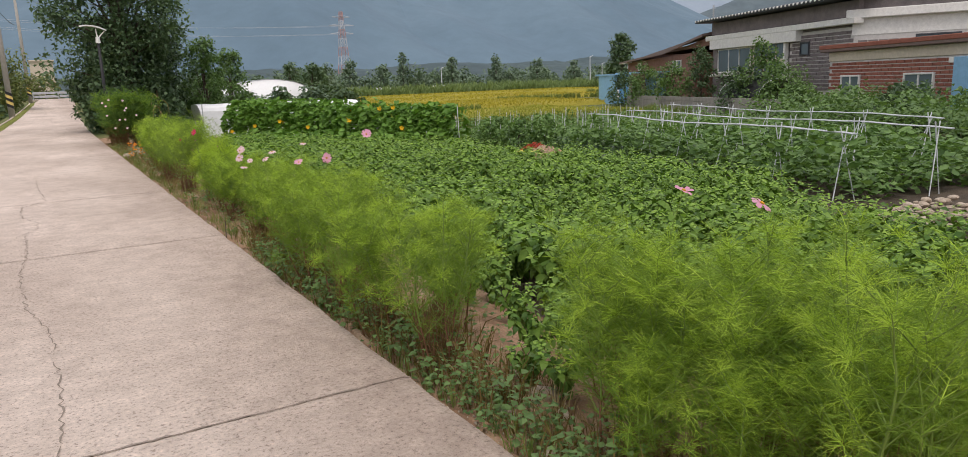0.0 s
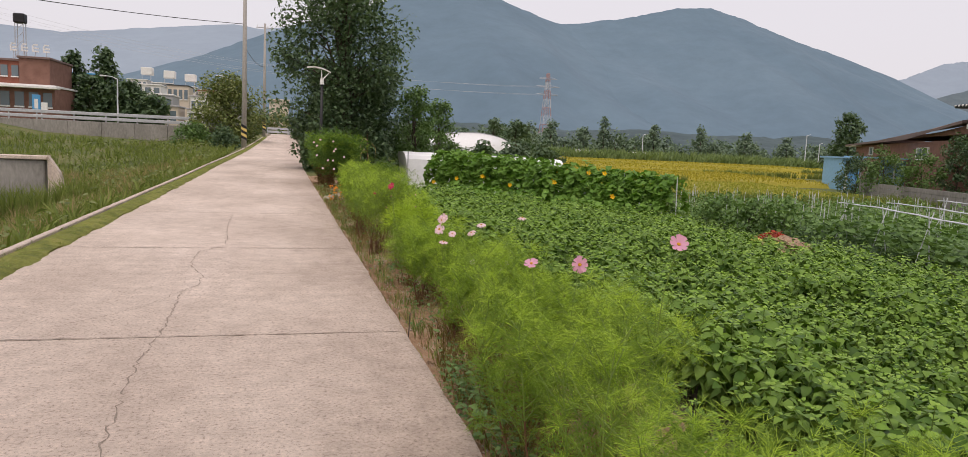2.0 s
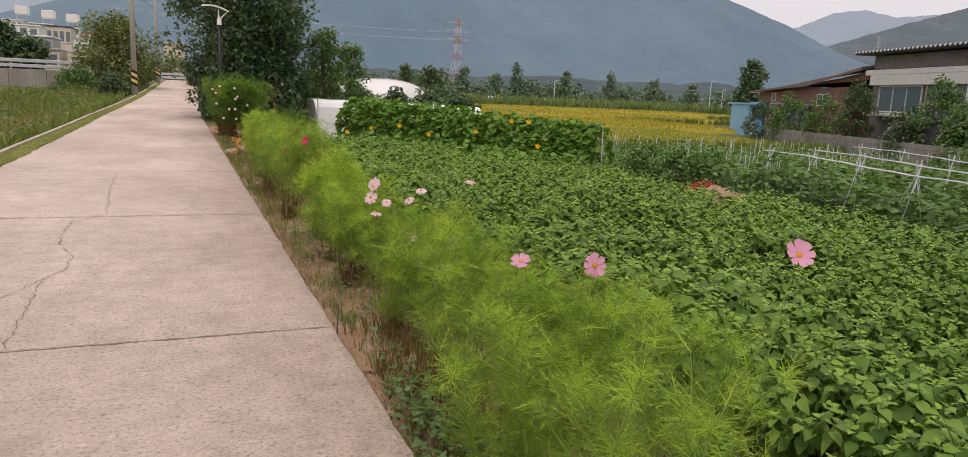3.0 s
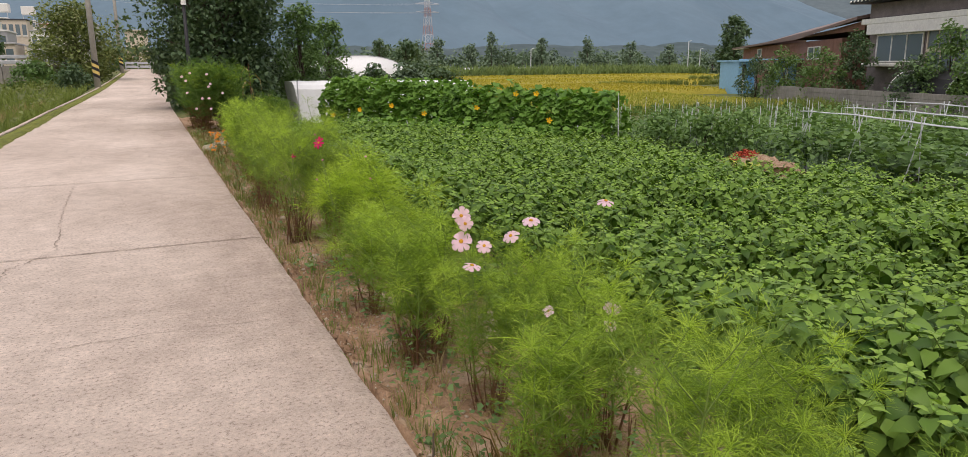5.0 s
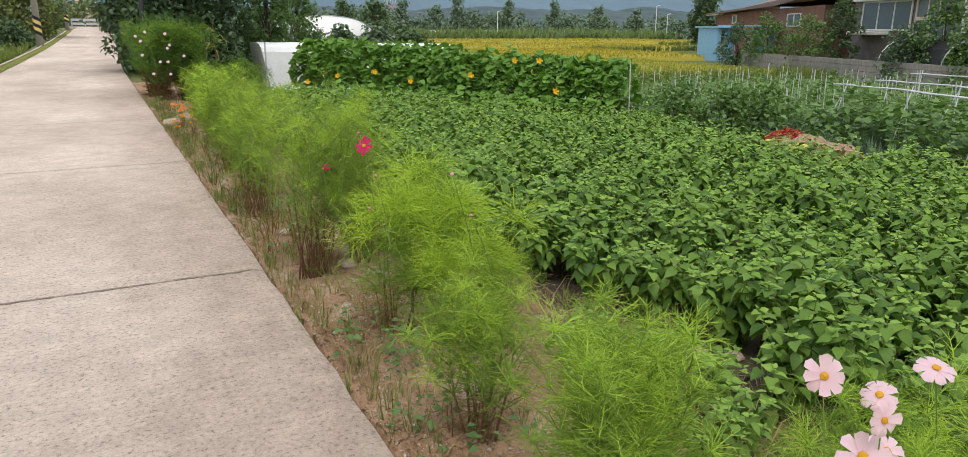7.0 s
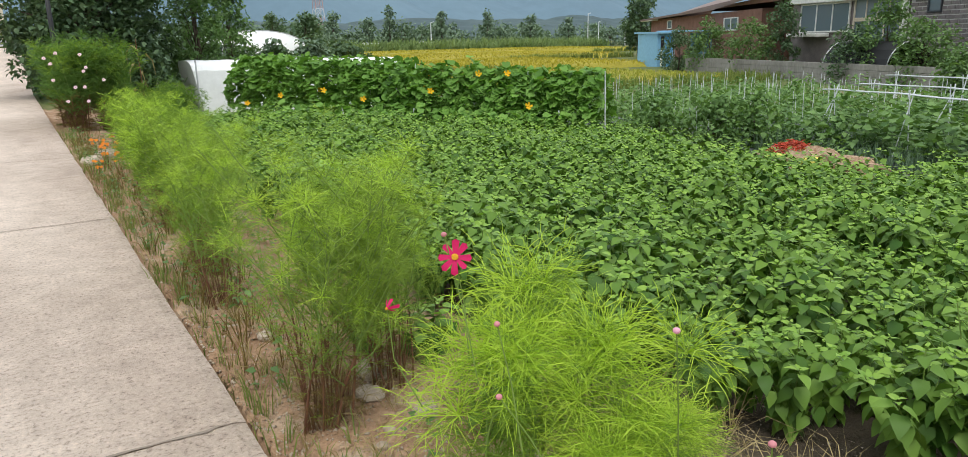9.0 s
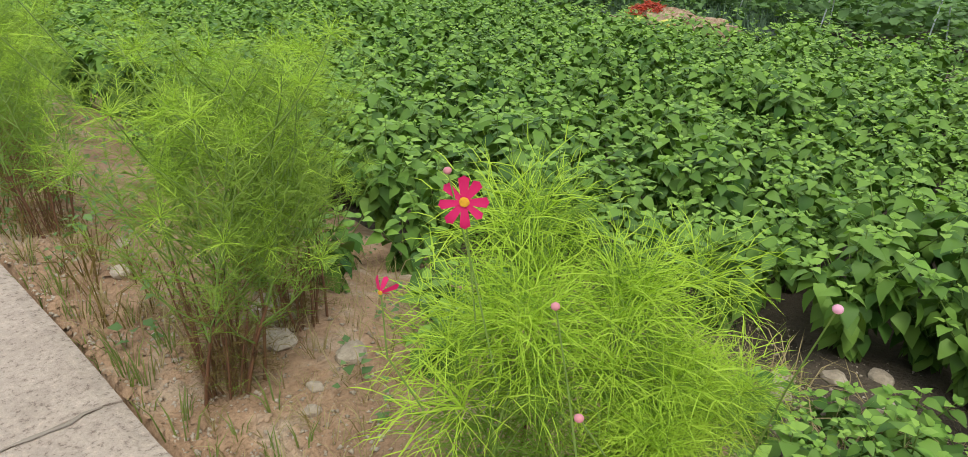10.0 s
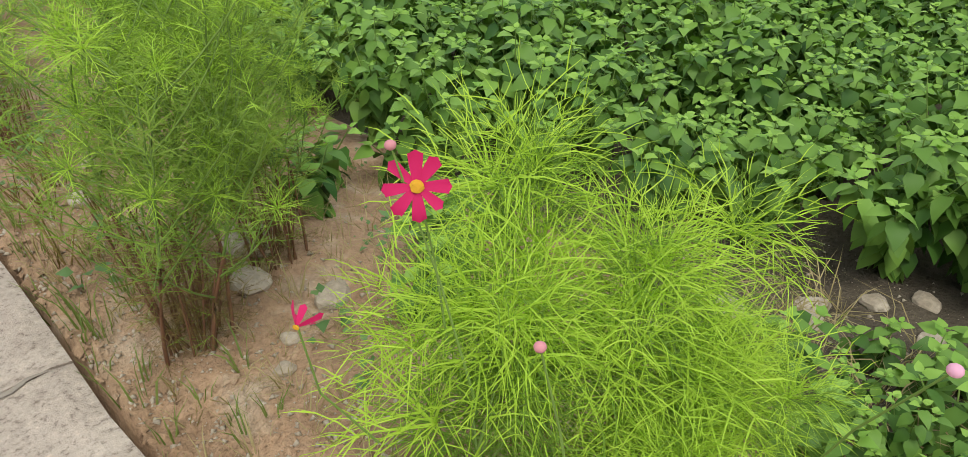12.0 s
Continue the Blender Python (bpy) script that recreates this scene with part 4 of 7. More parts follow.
for k, (x, y, s) in enumerate([(1.9, 9.62, 0.9), (1.72, 9.48, 1.05), (2.05, 9.8, 0.75), (2.2, 9.58, 0.9), (1.45, 9.32, 1.0), (1.7, 9.05, 1.1), (1.35, 9.75, 0.9), (1.65, 10.0, 0.9), (2.05, 9.0, 1.1), (2.0, 9.3, 0.95), (0.95, 10.85, 0.9), (1.15, 11.05, 1.0), (1.0, 11.65, 1.1), (1.25, 11.9, 1.1), (1.35, 11.35, 1.0), (1.55, 11.8, 1.1), (1.6, 11.2, 0.9)]):
    m = Matrix.Translation((x, y, ground_z(x, y) - 0.01)) @ Matrix.Rotation(k * 1.7, 4, "Z")
    p = copy_thing(SEEDLING, m) if k else SEEDLING
    p.matrix_basis = m
    p.scale = (s, s, s)
    tagged(p, "small self-sown perilla seedling on bare soil")


def perilla_rest():
    rr = random.Random(8)
    old, young, stem = Leaves(), Leaves(), Leaves()
    for s in SPOTS:
        if s not in _near:
            perilla_into(old, young, stem, (s[0], s[1], ground_z(*s)), rr.uniform(0.52, 0.76) * (1.05 + 0.32 * noise.noise((s[0] * 0.9, s[1] * 0.9, 2))), rr, False, 6)
    bed = empty("perilla_bed", Matrix(), "dense bed of leafy green perilla", "crop", kind="stuff")
    old.make("leaves", PERILLA, bed)
    young.make("young_leaves", PERILLA_TIP, bed)


perilla_rest()
# small seedlings on the bank between cosmos and perilla
for k, (x, y, s) in enumerate([(1.12, 9.3, 0.58), (1.3, 9.1, 0.55), (1.38, 9.55, 0.5), (1.6, 9.75, 0.4), (1.5, 8.7, 0.55), (1.1, 8.5, 0.5), (1.3, 6.3, 0.6), (1.5, 5.6, 0.6), (1.4, 7.9, 0.55), (1.2, 4.4, 0.6), (1.6, 4.1, 0.65), (0.75, 11.75, 0.6), (1.0, 12.2, 0.6), (1.0, 13.2, 0.7), (1.7, 3.3, 0.7), (1.9, 2.4, 0.7), (1.5, 2.9, 0.6), (2.3, 1.8, 0.7), (2.6, 2.2, 0.7), (3.2, 2.3, 0.7), (2.9, 1.5, 0.7), (0.55, 2.0, 0.45), (0.6, 1.75, 0.5), (0.8, 2.3, 0.55), (1.0, 2.1, 0.6), (0.85, 1.6, 0.5), (1.15, 2.5, 0.6), (1.3, 3.3, 0.6), (1.25, 3.9, 0.6), (0.9, 3.5, 0.5), (1.35, 5.0, 0.6), (1.6, 6.6, 0.6), (1.5, 7.3, 0.6), (1.8, 7.7, 0.6), (1.9, 4.6, 0.7)]):
    p = copy_thing(PERILLA_KINDS[k % 6], Matrix.Translation((x, y, ground_z(x, y) - 0.01)) @ Matrix.Rotation(k * 1.7, 4, "Z"))
    p.scale = (s, s, s)
    tagged(p, "small young perilla plant on the bank", "plant", "perilla on the bank")
# ---- garden things ----
def lobed_leaf():
    """A broad five-pointed squash leaf of unit width, cupped."""
    v, f = [(0, 0, 0)], []
    for k, (a, r) in enumerate([(-2.6, 0.34), (-1.9, 0.5), (-1.2, 0.44), (-0.7, 0.56), (-0.3, 0.48), (0, 0.66), (0.3, 0.48), (0.7, 0.56), (1.2, 0.44), (1.9, 0.5), (2.6, 0.34)]):
        v.append((r * math.cos(a) + 0.2, r * math.sin(a), 0.14 * r - 0.18 * max(0, math.cos(a)) * r))
        if k:
            f.append((0, k, k + 1, k + 1))
    return np.array(v), np.array([q[:3] for q in f])


LOBED = lobed_leaf()


def vine_wall(name, a, b, top_a, top_b, thick, mat, label, count, size, seed, lean=0.0):
    """A mass of climbing leaves over a line of poles from a to b, uneven on top."""
    rr = random.Random(seed)
    a, b = np.array(a), np.array(b)
    along = b - a
    across = np.array([-along[1], along[0]]) / np.linalg.norm(along)
    if across[1] > 0:
        across = -across
    leaves = Leaves()
    for _ in range(count):
        t = rr.random()
        p = a + along * t
        g = ground_z(p[0], p[1])
        top = top_a + (top_b - top_a) * t + (0.14 + 0.06 * seed * (seed == 4)) * noise.noise((t * 14, seed, 0)) + 0.16 * noise.noise((t * 40, seed, 3)) + (0.12 if rr.random() < 0.06 else 0)
        h = rr.random() ** 0.75
        z = g + (top - g) * h
        bulge = thick * (0.45 + 0.35 * math.sin(math.pi * min(1, h * 1.05)) + 0.45 * noise.noise((t * 16, h * 4, seed)))
        side = 1 if rr.random() < 0.72 else -1
        off = across * bulge * side * (1 if rr.random() < 0.8 else rr.random())
        if h > 0.9:
            off = off * rr.uniform(-1, 1)
        out = np.array([across[0] * side, across[1] * side, 0.0])
        d = np.array([rr.gauss(0, 0.5), rr.gauss(0, 0.5), rr.uniform(-0.9, 0.2)]) + out * 0.5
        v, f = LOBED
        m = frame_of(d, rr, rr.gauss(0, 0.4))
        leaves.add(np.array([p[0] + off[0], p[1] + off[1], z]) + (v * size * rr.uniform(0.6, 1.2)) @ m.T, f)
    thing = empty(name, Matrix(), label, "vine")
    leaves.make("leaves", mat, thing)
    n = max(3, int(np.linalg.norm(along) / 1.6))
    for k in range(n + 1):
        p = a + along * k / n
        g = ground_z(*p)
        bm = rod(bmesh.new(), (p[0], p[1], g - 0.1), (p[0] + rr.uniform(-0.1, 0.1), p[1], top_a + (top_b - top_a) * k / n - 0.05), 0.016)
        part("support_pole", bm, POLE_WHITE, thing)
    return thing


hedge = vine_wall("squash_vine", (5.35, 31.2), (8.1, 25.2), 1.1, 0.96, 0.75, VINE, "dense green squash vine covering a low fence", 5600, 0.2, 3)
hedge_two = vine_wall("squash_vine", (7.6, 25.2), (10.4, 20.7), 0.84, 0.8, 0.8, VINE, "ragged squash vine with yellow flowers on poles", 3600, 0.21, 4)
low_vine = vine_wall("squash_vine", (5.2, 27.0), (9.4, 21.0), -0.05, 0.0, 0.9, VINE, "low squash leaves creeping beside the fence", 1300, 0.2, 6)
for k, (x, y, z) in enumerate([(6.38, 27.49, 0.23), (8.48, 22.92, 0.7), (8.49, 21.76, 0.74), (8.3, 20.72, 0.12), (7.71, 24.02, 0.37), (5.61, 25.2, 0.36), (5.2, 27.2, 0.16), (6.6, 25.2, 0.1), (7.6, 23.6, 0.32), (4.4, 27.4, 0.0), (8.0, 24.3, 0.66)]):
    flower_part(hedge_two, (x, y, z), (-0.35, -0.8, 0.4), 0.16, GOLD, 5, 300 + k, None, -0.5)
bm = bmesh.new()
rod(bm, (7.3, 25.0, 0.32), (8.9, 23.4, -0.05), 0.03)
tagged(part("fallen_pole", bm, POLE_WHITE), "grey pole leaning out of the squash vines", "pole")


def make_sheet():
    """A low tunnel of white plastic over hoops, seen end-on behind the vines."""
    thing = empty("plastic_tunnel", Matrix(), "low garden tunnel covered in white plastic sheet", "tunnel")
    verts, faces = [], []
    a, b = Vector((4.3, 33.4, -0.75)), Vector((11.6, 34.2, -0.85))
    n, m = 24, 10
    for i in range(n + 1):
        c = a.lerp(b, i / n)
        for j in range(m + 1):
            an = math.pi * j / m
            r = 1.72 + 0.012 * math.sin(i * 2.1) + 0.02 * noise.noise((i, j, 0))
            up = math.sin(an) ** 0.16 * r
            lean = -0.3 * up / 1.72 * (1 - i / n) ** 6
            verts.append((c.x + 0.15 + lean, c.y + 0.2 - math.copysign(abs(math.cos(an)) ** 0.45, math.cos(an)) * 1.1, c.z + up))
    for i in range(n):
        for j in range(m):
            faces.append((i * (m + 1) + j, i * (m + 1) + j + 1, (i + 1) * (m + 1) + j + 1, (i + 1) * (m + 1) + j))
    faces.append(tuple(range(m + 1)))
    faces.append(tuple(n * (m + 1) + j for j in range(m + 1))[::-1])
    mesh_object("cover", verts, faces, SHEET_WHITE, thing, None, False)
    bm = bmesh.new()
    rod(bm, (4.25, 32.2, -0.8), (4.25, 32.25, 1.0), 0.025)
    part("end_post", bm, GALV, thing)


make_sheet()


def trellis(a, b, n, top, spread, label):
    """Crossed pole pairs with a ridge rail."""
    rr = random.Random(int(a[0] * 100))
    thing = empty("bean_trellis", Matrix.Translation((a[0], a[1], ground_z(*a))), label, "trellis", "trellis rows")
    inv = thing.matrix_basis.inverted()
    A, B = Vector((*a, top)), Vector((*b, top))
    for k in range(n):
        c = A.lerp(B, k / (n - 1))
        for s in (-1, 1):
            bm = bmesh.new()
            foot = Vector((c.x + s * spread, c.y + rr.uniform(-0.15, 0.15), ground_z(c.x, c.y) - 0.1))
            head = Vector((c.x - s * 0.09, c.y + rr.uniform(-0.03, 0.03), top + 0.1))
            rod(bm, inv @ foot, inv @ head, 0.011)
            part("pole", bm, POLE_WHITE, thing)
        if rr.random() < 0.3:
            bm = bmesh.new()
            rod(bm, inv @ Vector((c.x - 0.2, c.y + 0.4, ground_z(c.x, c.y))), inv @ Vector((c.x + 0.1, c.y, top)), 0.011)
            part("brace", bm, POLE_WHITE, thing)
    for s in (-0.03, 0.05):
        v, f = tube([inv @ (A.lerp(B, t) + Vector((s, 0, 0.03 * math.sin(t * 9) - 0.06 * math.sin(math.pi * (t * n % 1)) * 0.3))) for t in np.linspace(-0.03, 1.03, 30)], 0.013, 0.013, 6)
        mesh_object("rail", v, [tuple(q) for q in f.tolist()], POLE_WHITE, thing)
    return thing


trellis((10.7, 7.0), (13.2, 17.1), 7, 0.38, 0.28, "white pole trellis with crossed legs in the garden")
trellis((12.6, 6.4), (15.2, 17.5), 7, 0.38, 0.3, "white pole trellis with crossed legs in the garden")
trellis((14.6, 7.6), (18.0, 18.5), 7, 0.42, 0.3, "white pole trellis with crossed legs in the garden")


def leaf_rows(name, label, mat, area, count, height, size, seed, shape="lobed", mound=True):
    """A bed of crop leaves over an area given as (x0, x1 at the near end, x0, x1 at the far end, y0, y1)."""
    rr = random.Random(seed)
    l0, r0, l1, r1, y0, y1 = area
    out = Leaves()
    for _ in range(count):
        t = rr.random()
        y = y0 + (y1 - y0) * t
        x = l0 + (l1 - l0) * t + (r0 + (r1 - r0) * t - l0 - (l1 - l0) * t) * rr.random()
        g = ground_z(x, y)
        row = 0.55 + 0.45 * math.cos((x - 0.24 * y) * 2 * math.pi / 1.5) if mound else 1.0
        h = height * (0.25 + 0.75 * row) * (0.75 + 0.5 * noise.noise((x * 0.9, y * 0.9, seed))) * math.sqrt(rr.random())
        d = np.array([rr.gauss(0, 1), rr.gauss(0, 1), rr.uniform(-0.7, 0.4)])
        v, f = LOBED if shape == "lobed" else (ROUGH_LEAF[0], ROUGH_LEAF[1])
        out.add(np.array([x, y, g + h]) + (v * size * rr.uniform(0.6, 1.25)) @ frame_of(d, rr).T, f)
    ob = out.make(name, mat)
    return tagged(ob, label, "crop", kind="stuff")


leaf_rows("bean_bed", "climbing beans and cucumbers below the trellis", BEAN, (10.4, 17.5, 12.8, 20.5, 6.4, 17.8), 13000, 1.4, 0.165, 41)
leaf_rows("pepper_bed", "rows of dull green pepper plants tied to stakes", BEAN, (11.4, 24.0, 11.2, 26.0, 15.8, 29.0), 17000, 1.15, 0.15, 42, "oval")
leaf_rows("garden_scrub", "tall weeds and shrubs before the houses", TREE_MID, (17.5, 27.0, 21.5, 31.0, 3.0, 19.0), 12000, 1.9, 0.17, 43, "oval", False)


def stakes():
    rr = random.Random(13)
    for k in range(110):
        t = rr.random()
        y = 17.9 + 10.5 * t
        x = 11.2 + 12.5 * (round(rr.random() * 9) / 9) + 0.25 * (y - 18) * 0.2
        bm = bmesh.new()
        g = ground_z(x, y)
        rod(bm, (0, 0, -0.1), (rr.uniform(-0.06, 0.06), rr.uniform(-0.06, 0.06), rr.uniform(0.9, 1.25)), 0.008, sides=5)
        ob = part("garden_stake", bm, POLE_WHITE)
        ob.matrix_basis = Matrix.Translation((x, y, g))
        tagged(ob, "pale thin stake among the pepper plants", "stake", "garden stakes")


stakes()


def blades(name, label, mat, spots, length, width, per, seed, kind="stuff", category="grass", splay=0.5):
    """Tufts of narrow blades."""
    rr = random.Random(seed)
    out = Leaves()
    for x, y, z, s in spots:
        for _ in range(per):
            a = rr.uniform(0, 6.28)
            ln = length * s * rr.uniform(0.6, 1.15)
            k = splay * rr.uniform(0.2, 1.2)
            o = np.array([math.cos(a), math.sin(a), 0])
            base = np.array([x, y, z]) + o * rr.uniform(0, 0.04) * s
            pts = [base, base + o * ln * k * 0.25 + np.array([0, 0, ln * 0.5]), base + o * ln * k * 0.7 + np.array([0, 0, ln * (0.95 - 0.3 * k)])]
            out.add(*thread(pts, width * s, rr))
    ob = out.make(name, mat)
    return tagged(ob, label, category, kind=kind)


_r = random.Random(77)
blades("onion_patch", "grey-green spring onions in a dark bed", ONION, [(_r.uniform(11.4, 14.5), _r.uniform(14.5, 19.5), ground_z(12.5, 17), _r.uniform(0.8, 1.2)) for _ in range(260)], 0.5, 0.022, 9, 5, category="crop", splay=0.35)


def mulch_strip(x0, x1, y0, y1):
    verts, faces = [], []
    n = 20
    for i in range(n + 1):
        y = y0 + (y1 - y0) * i / n
        for j in range(7):
            x = x0 + (x1 - x0) * j / 6 + 0.16 * (y - y0)
            verts.append((x, y, ground_z(x, y) + 0.03 + 0.09 * math.sin(math.pi * j / 6) + 0.02 * noise.noise((x * 5, y * 5, 1))))
    for i in range(n):
        for j in range(6):
            faces.append((i * 7 + j, i * 7 + j + 1, (i + 1) * 7 + j + 1, (i + 1) * 7 + j))
    tagged(mesh_object("mulch_film", verts, faces, MULCH, None, None, True), "dark plastic mulch film over a garden row", "mulch")


for k in range(5):
    mulch_strip(10.8 + 1.3 * k, 11.7 + 1.3 * k, 14.5, 25.0)


def pile():
    """Pulled plants, drying peppers and husks heaped beside the path, with two squashes."""
    rr = random.Random(21)
    cx, cy = 9.95, 15.6
    bm = bmesh.new()
    made = bmesh.ops.create_icosphere(bm, subdivisions=4, radius=1.0)["verts"]
    for v in made:
        n = noise.noise(v.co * 3) * 0.3 + noise.noise(v.co * 9) * 0.25 + noise.noise(v.co * 21) * 0.12
        v.co = Vector((v.co.x * 0.5, v.co.y * 1.25, max(-0.1, v.co.z * 0.4))) * (1 + n)
    ob = part("waste_mound", bm, HUSK, None, smooth=False)
    ob.matrix_basis = Matrix.Translation((cx, cy - 0.4, ground_z(cx, cy) + 0.12)) @ Matrix.Rotation(-0.2, 4, "Z")
    tagged(ob, "low brown heap of dried garden waste", "heap")
    pep = Leaves()
    for _ in range(420):
        a, r = rr.uniform(0, 6.28), math.sqrt(rr.random())
        p = np.array([cx + 0.15 + 0.34 * r * math.cos(a), cy + 0.2 + 0.45 * r * math.sin(a), ground_z(cx, cy) + 0.4 + 0.2 * (1 - r) + rr.uniform(0, 0.05)])
        d = np.array([rr.gauss(0, 1), rr.gauss(0, 1), rr.gauss(0, 0.3)])
        d = d / np.linalg.norm(d) * 0.09
        pep.add(*tube([p, p + d * 0.5 + [0, 0, 0.01], p + d], 0.012, 0.003, 4))
    tagged(pep.make("red_peppers", PEPPER), "heap of shrivelled red peppers", "peppers", kind="stuff")
    for x, y, s in ((9.6, 15.1, 1.0), (9.62, 15.75, 0.75)):
        bm = bmesh.new()
        for v in bmesh.ops.create_uvsphere(bm, u_segments=20, v_segments=10, radius=0.08 * s)["verts"]:
            a = math.atan2(v.co.y, v.co.x)
            v.co = Vector((v.co.x * 2.9, v.co.y, v.co.z)) * (1 + 0.04 * math.cos(8 * a))
        ob = part("squash", bm, SQUASH, None, smooth=True)
        ob.matrix_basis = Matrix.Translation((x, y, ground_z(x, y) + 0.4)) @ Matrix.Rotation(s * 2.4, 4, "Z")
        tagged(ob, "yellow-green ripe squash lying beside the bed", "squash", "squashes")


pile()


def stone_mesh(seed, mat):
    bm = bmesh.new()
    for v in bmesh.ops.create_icosphere(bm, subdivisions=2, radius=1.0)["verts"]:
        v.co *= 1 + 0.28 * noise.noise(v.co * 1.3 + Vector((seed * 7, 0, 0))) + 0.1 * noise.noise(v.co * 3 + Vector((0, seed, 0)))
        v.co.z *= 0.62
    me = bpy.data.meshes.new("stone")
    bm.to_mesh(me)
    bm.free()
    me.materials.append(mat)
    return me


STONES = [stone_mesh(k, STONE) for k in range(6)]


def stone(x, y, z, s, k, label="rough pale field stone on the bank", group="stones on the bank"):
    ob = new("stone", STONES[k % 6])
    ob.matrix_basis = Matrix.Translation((x, y, z)) @ Matrix.Rotation(k * 1.9, 4, "Z")
    ob.scale = (s * (1 + 0.3 * math.sin(k)), s, s * 0.9)
    return tagged(ob, label, "stone", group)


for k in range(230):
    a, r = _r.uniform(0, 6.28), math.sqrt(_r.random())
    x, y = 9.75 + 1.3 * r * math.cos(a), 4.75 + 0.75 * r * math.sin(a)
    stone(x, y, ground_z(x, y) + 0.1 + 0.38 * (1 - r) * _r.random(), _r.uniform(0.035, 0.085), k, "angular pale rubble stone in a heap", "rubble heap")
for k, (x, y, s) in enumerate([(0.56, 11.32, 0.07), (0.66, 11.5, 0.09), (0.72, 11.1, 0.06), (0.5, 11.0, 0.03), (0.42, 10.9, 0.035), (0.95, 10.6, 0.08), (1.5, 10.35, 0.07), (1.9, 10.3, 0.075), (2.3, 10.12, 0.06), (2.65, 9.8, 0.055), (2.5, 9.95, 0.06), (2.15, 10.05, 0.07), (1.85, 10.0, 0.06), (2.4, 9.7, 0.05), (1.15, 8.9, 0.09), (0.9, 8.4, 0.07), (0.35, 2.0, 0.06), (0.5, 1.8, 0.08), (0.42, 1.55, 0.05), (0.25, 1.75, 0.04), (0.6, 2.15, 0.07), (0.28, 2.9, 0.04), (0.35, 12.2, 0.05), (0.5, 12.6, 0.05), (0.15, 10.2, 0.02), (0.3, 10.5, 0.03), (0.2, 19.6, 0.16), (0.45, 20.1, 0.18), (0.4, 1.2, 0.05), (0.2, 1.35, 0.04)]):
    stone(x, y, soil_z(x, y) + s * 0.2, s, k)


def pebbles():
    rr = random.Random(3)
    out = Leaves()
    base = np.array([(1, 0, 0), (-0.6, 0.8, 0), (-0.6, -0.8, 0), (0, 0, 0.8), (0.1, 0.1, -0.5)], float)
    tri = np.array([(0, 1, 3), (1, 2, 3), (2, 0, 3), (0, 4, 1), (1, 4, 2), (2, 4, 0)])
    for _ in range(9000):
        y = rr.uniform(0.5, 17) if rr.random() < 0.5 else rr.uniform(8.5, 13)
        x = abs(rr.gauss(0.0, 0.45)) + 0.03
        if _ % 9 == 0:
            x, y = rr.uniform(0.6, 2.9), rr.uniform(8.6, 11.0)
        if x > 3:
            continue
        s = 0.004 + 0.014 * rr.random() ** 3
        a = rr.uniform(0, 6.28)
        m = np.array([[math.cos(a), -math.sin(a), 0], [math.sin(a), math.cos(a), 0], [0, 0, 1]])
        out.add(np.array([x, y, soil_z(x, y) + 0.002]) + (base * s * np.array([1, rr.uniform(0.6, 1), rr.uniform(0.6, 1)])) @ m.T, tri)
    tagged(out.make("pebbles", STONE), "small stones and clods strewn over the soil", "gravel", kind="stuff")


pebbles()
_s = random.Random(91)
blades("edge_grass", "thin weeds and grass along the road edge", WEED, [(abs(_s.gauss(0.12, 0.1)) + 0.02, _s.uniform(0.5, 24), -0.1, _s.uniform(0.5, 1.2)) for _ in range(520)], 0.2, 0.006, 6, 7)
blades("dry_grass", "dry straw-coloured grass on the bank", STRAW, [(x, y, soil_z(x, y), _s.uniform(0.5, 1.2)) for x, y in [(abs(_s.gauss(0.35, 0.35)) + 0.08, _s.uniform(0.5, 22)) for _ in range(700)]], 0.16, 0.004, 8, 8, splay=1.1)
blades("dry_grass_patch", "dry grass and fallen stalks between the cosmos", STRAW, [(x, y, soil_z(x, y), _s.uniform(0.4, 1.1)) for x, y in [(_s.uniform(0.25, 1.5), _s.uniform(10.1, 13.0)) for _ in range(260)]], 0.15, 0.0035, 7, 18, splay=1.8)
blades("dry_litter", "flattened dry stalks below the perilla", STRAW, [(x, y, soil_z(x, y) + 0.01, _s.uniform(0.6, 1.3)) for x, y in [(_s.uniform(0.9, 2.4), _s.uniform(8.2, 11.2)) for _ in range(300)]], 0.22, 0.004, 7, 9, splay=2.2)
blades("moss_grass", "short weeds on the mossy road edge", WEED, [(road_sides(y)[0] + _s.uniform(-0.18, 0.12), y, road_z(y), _s.uniform(0.5, 1.2)) for y in [_s.uniform(3, 50) for _ in range(1500)]], 0.09, 0.006, 5, 10, splay=1.2)


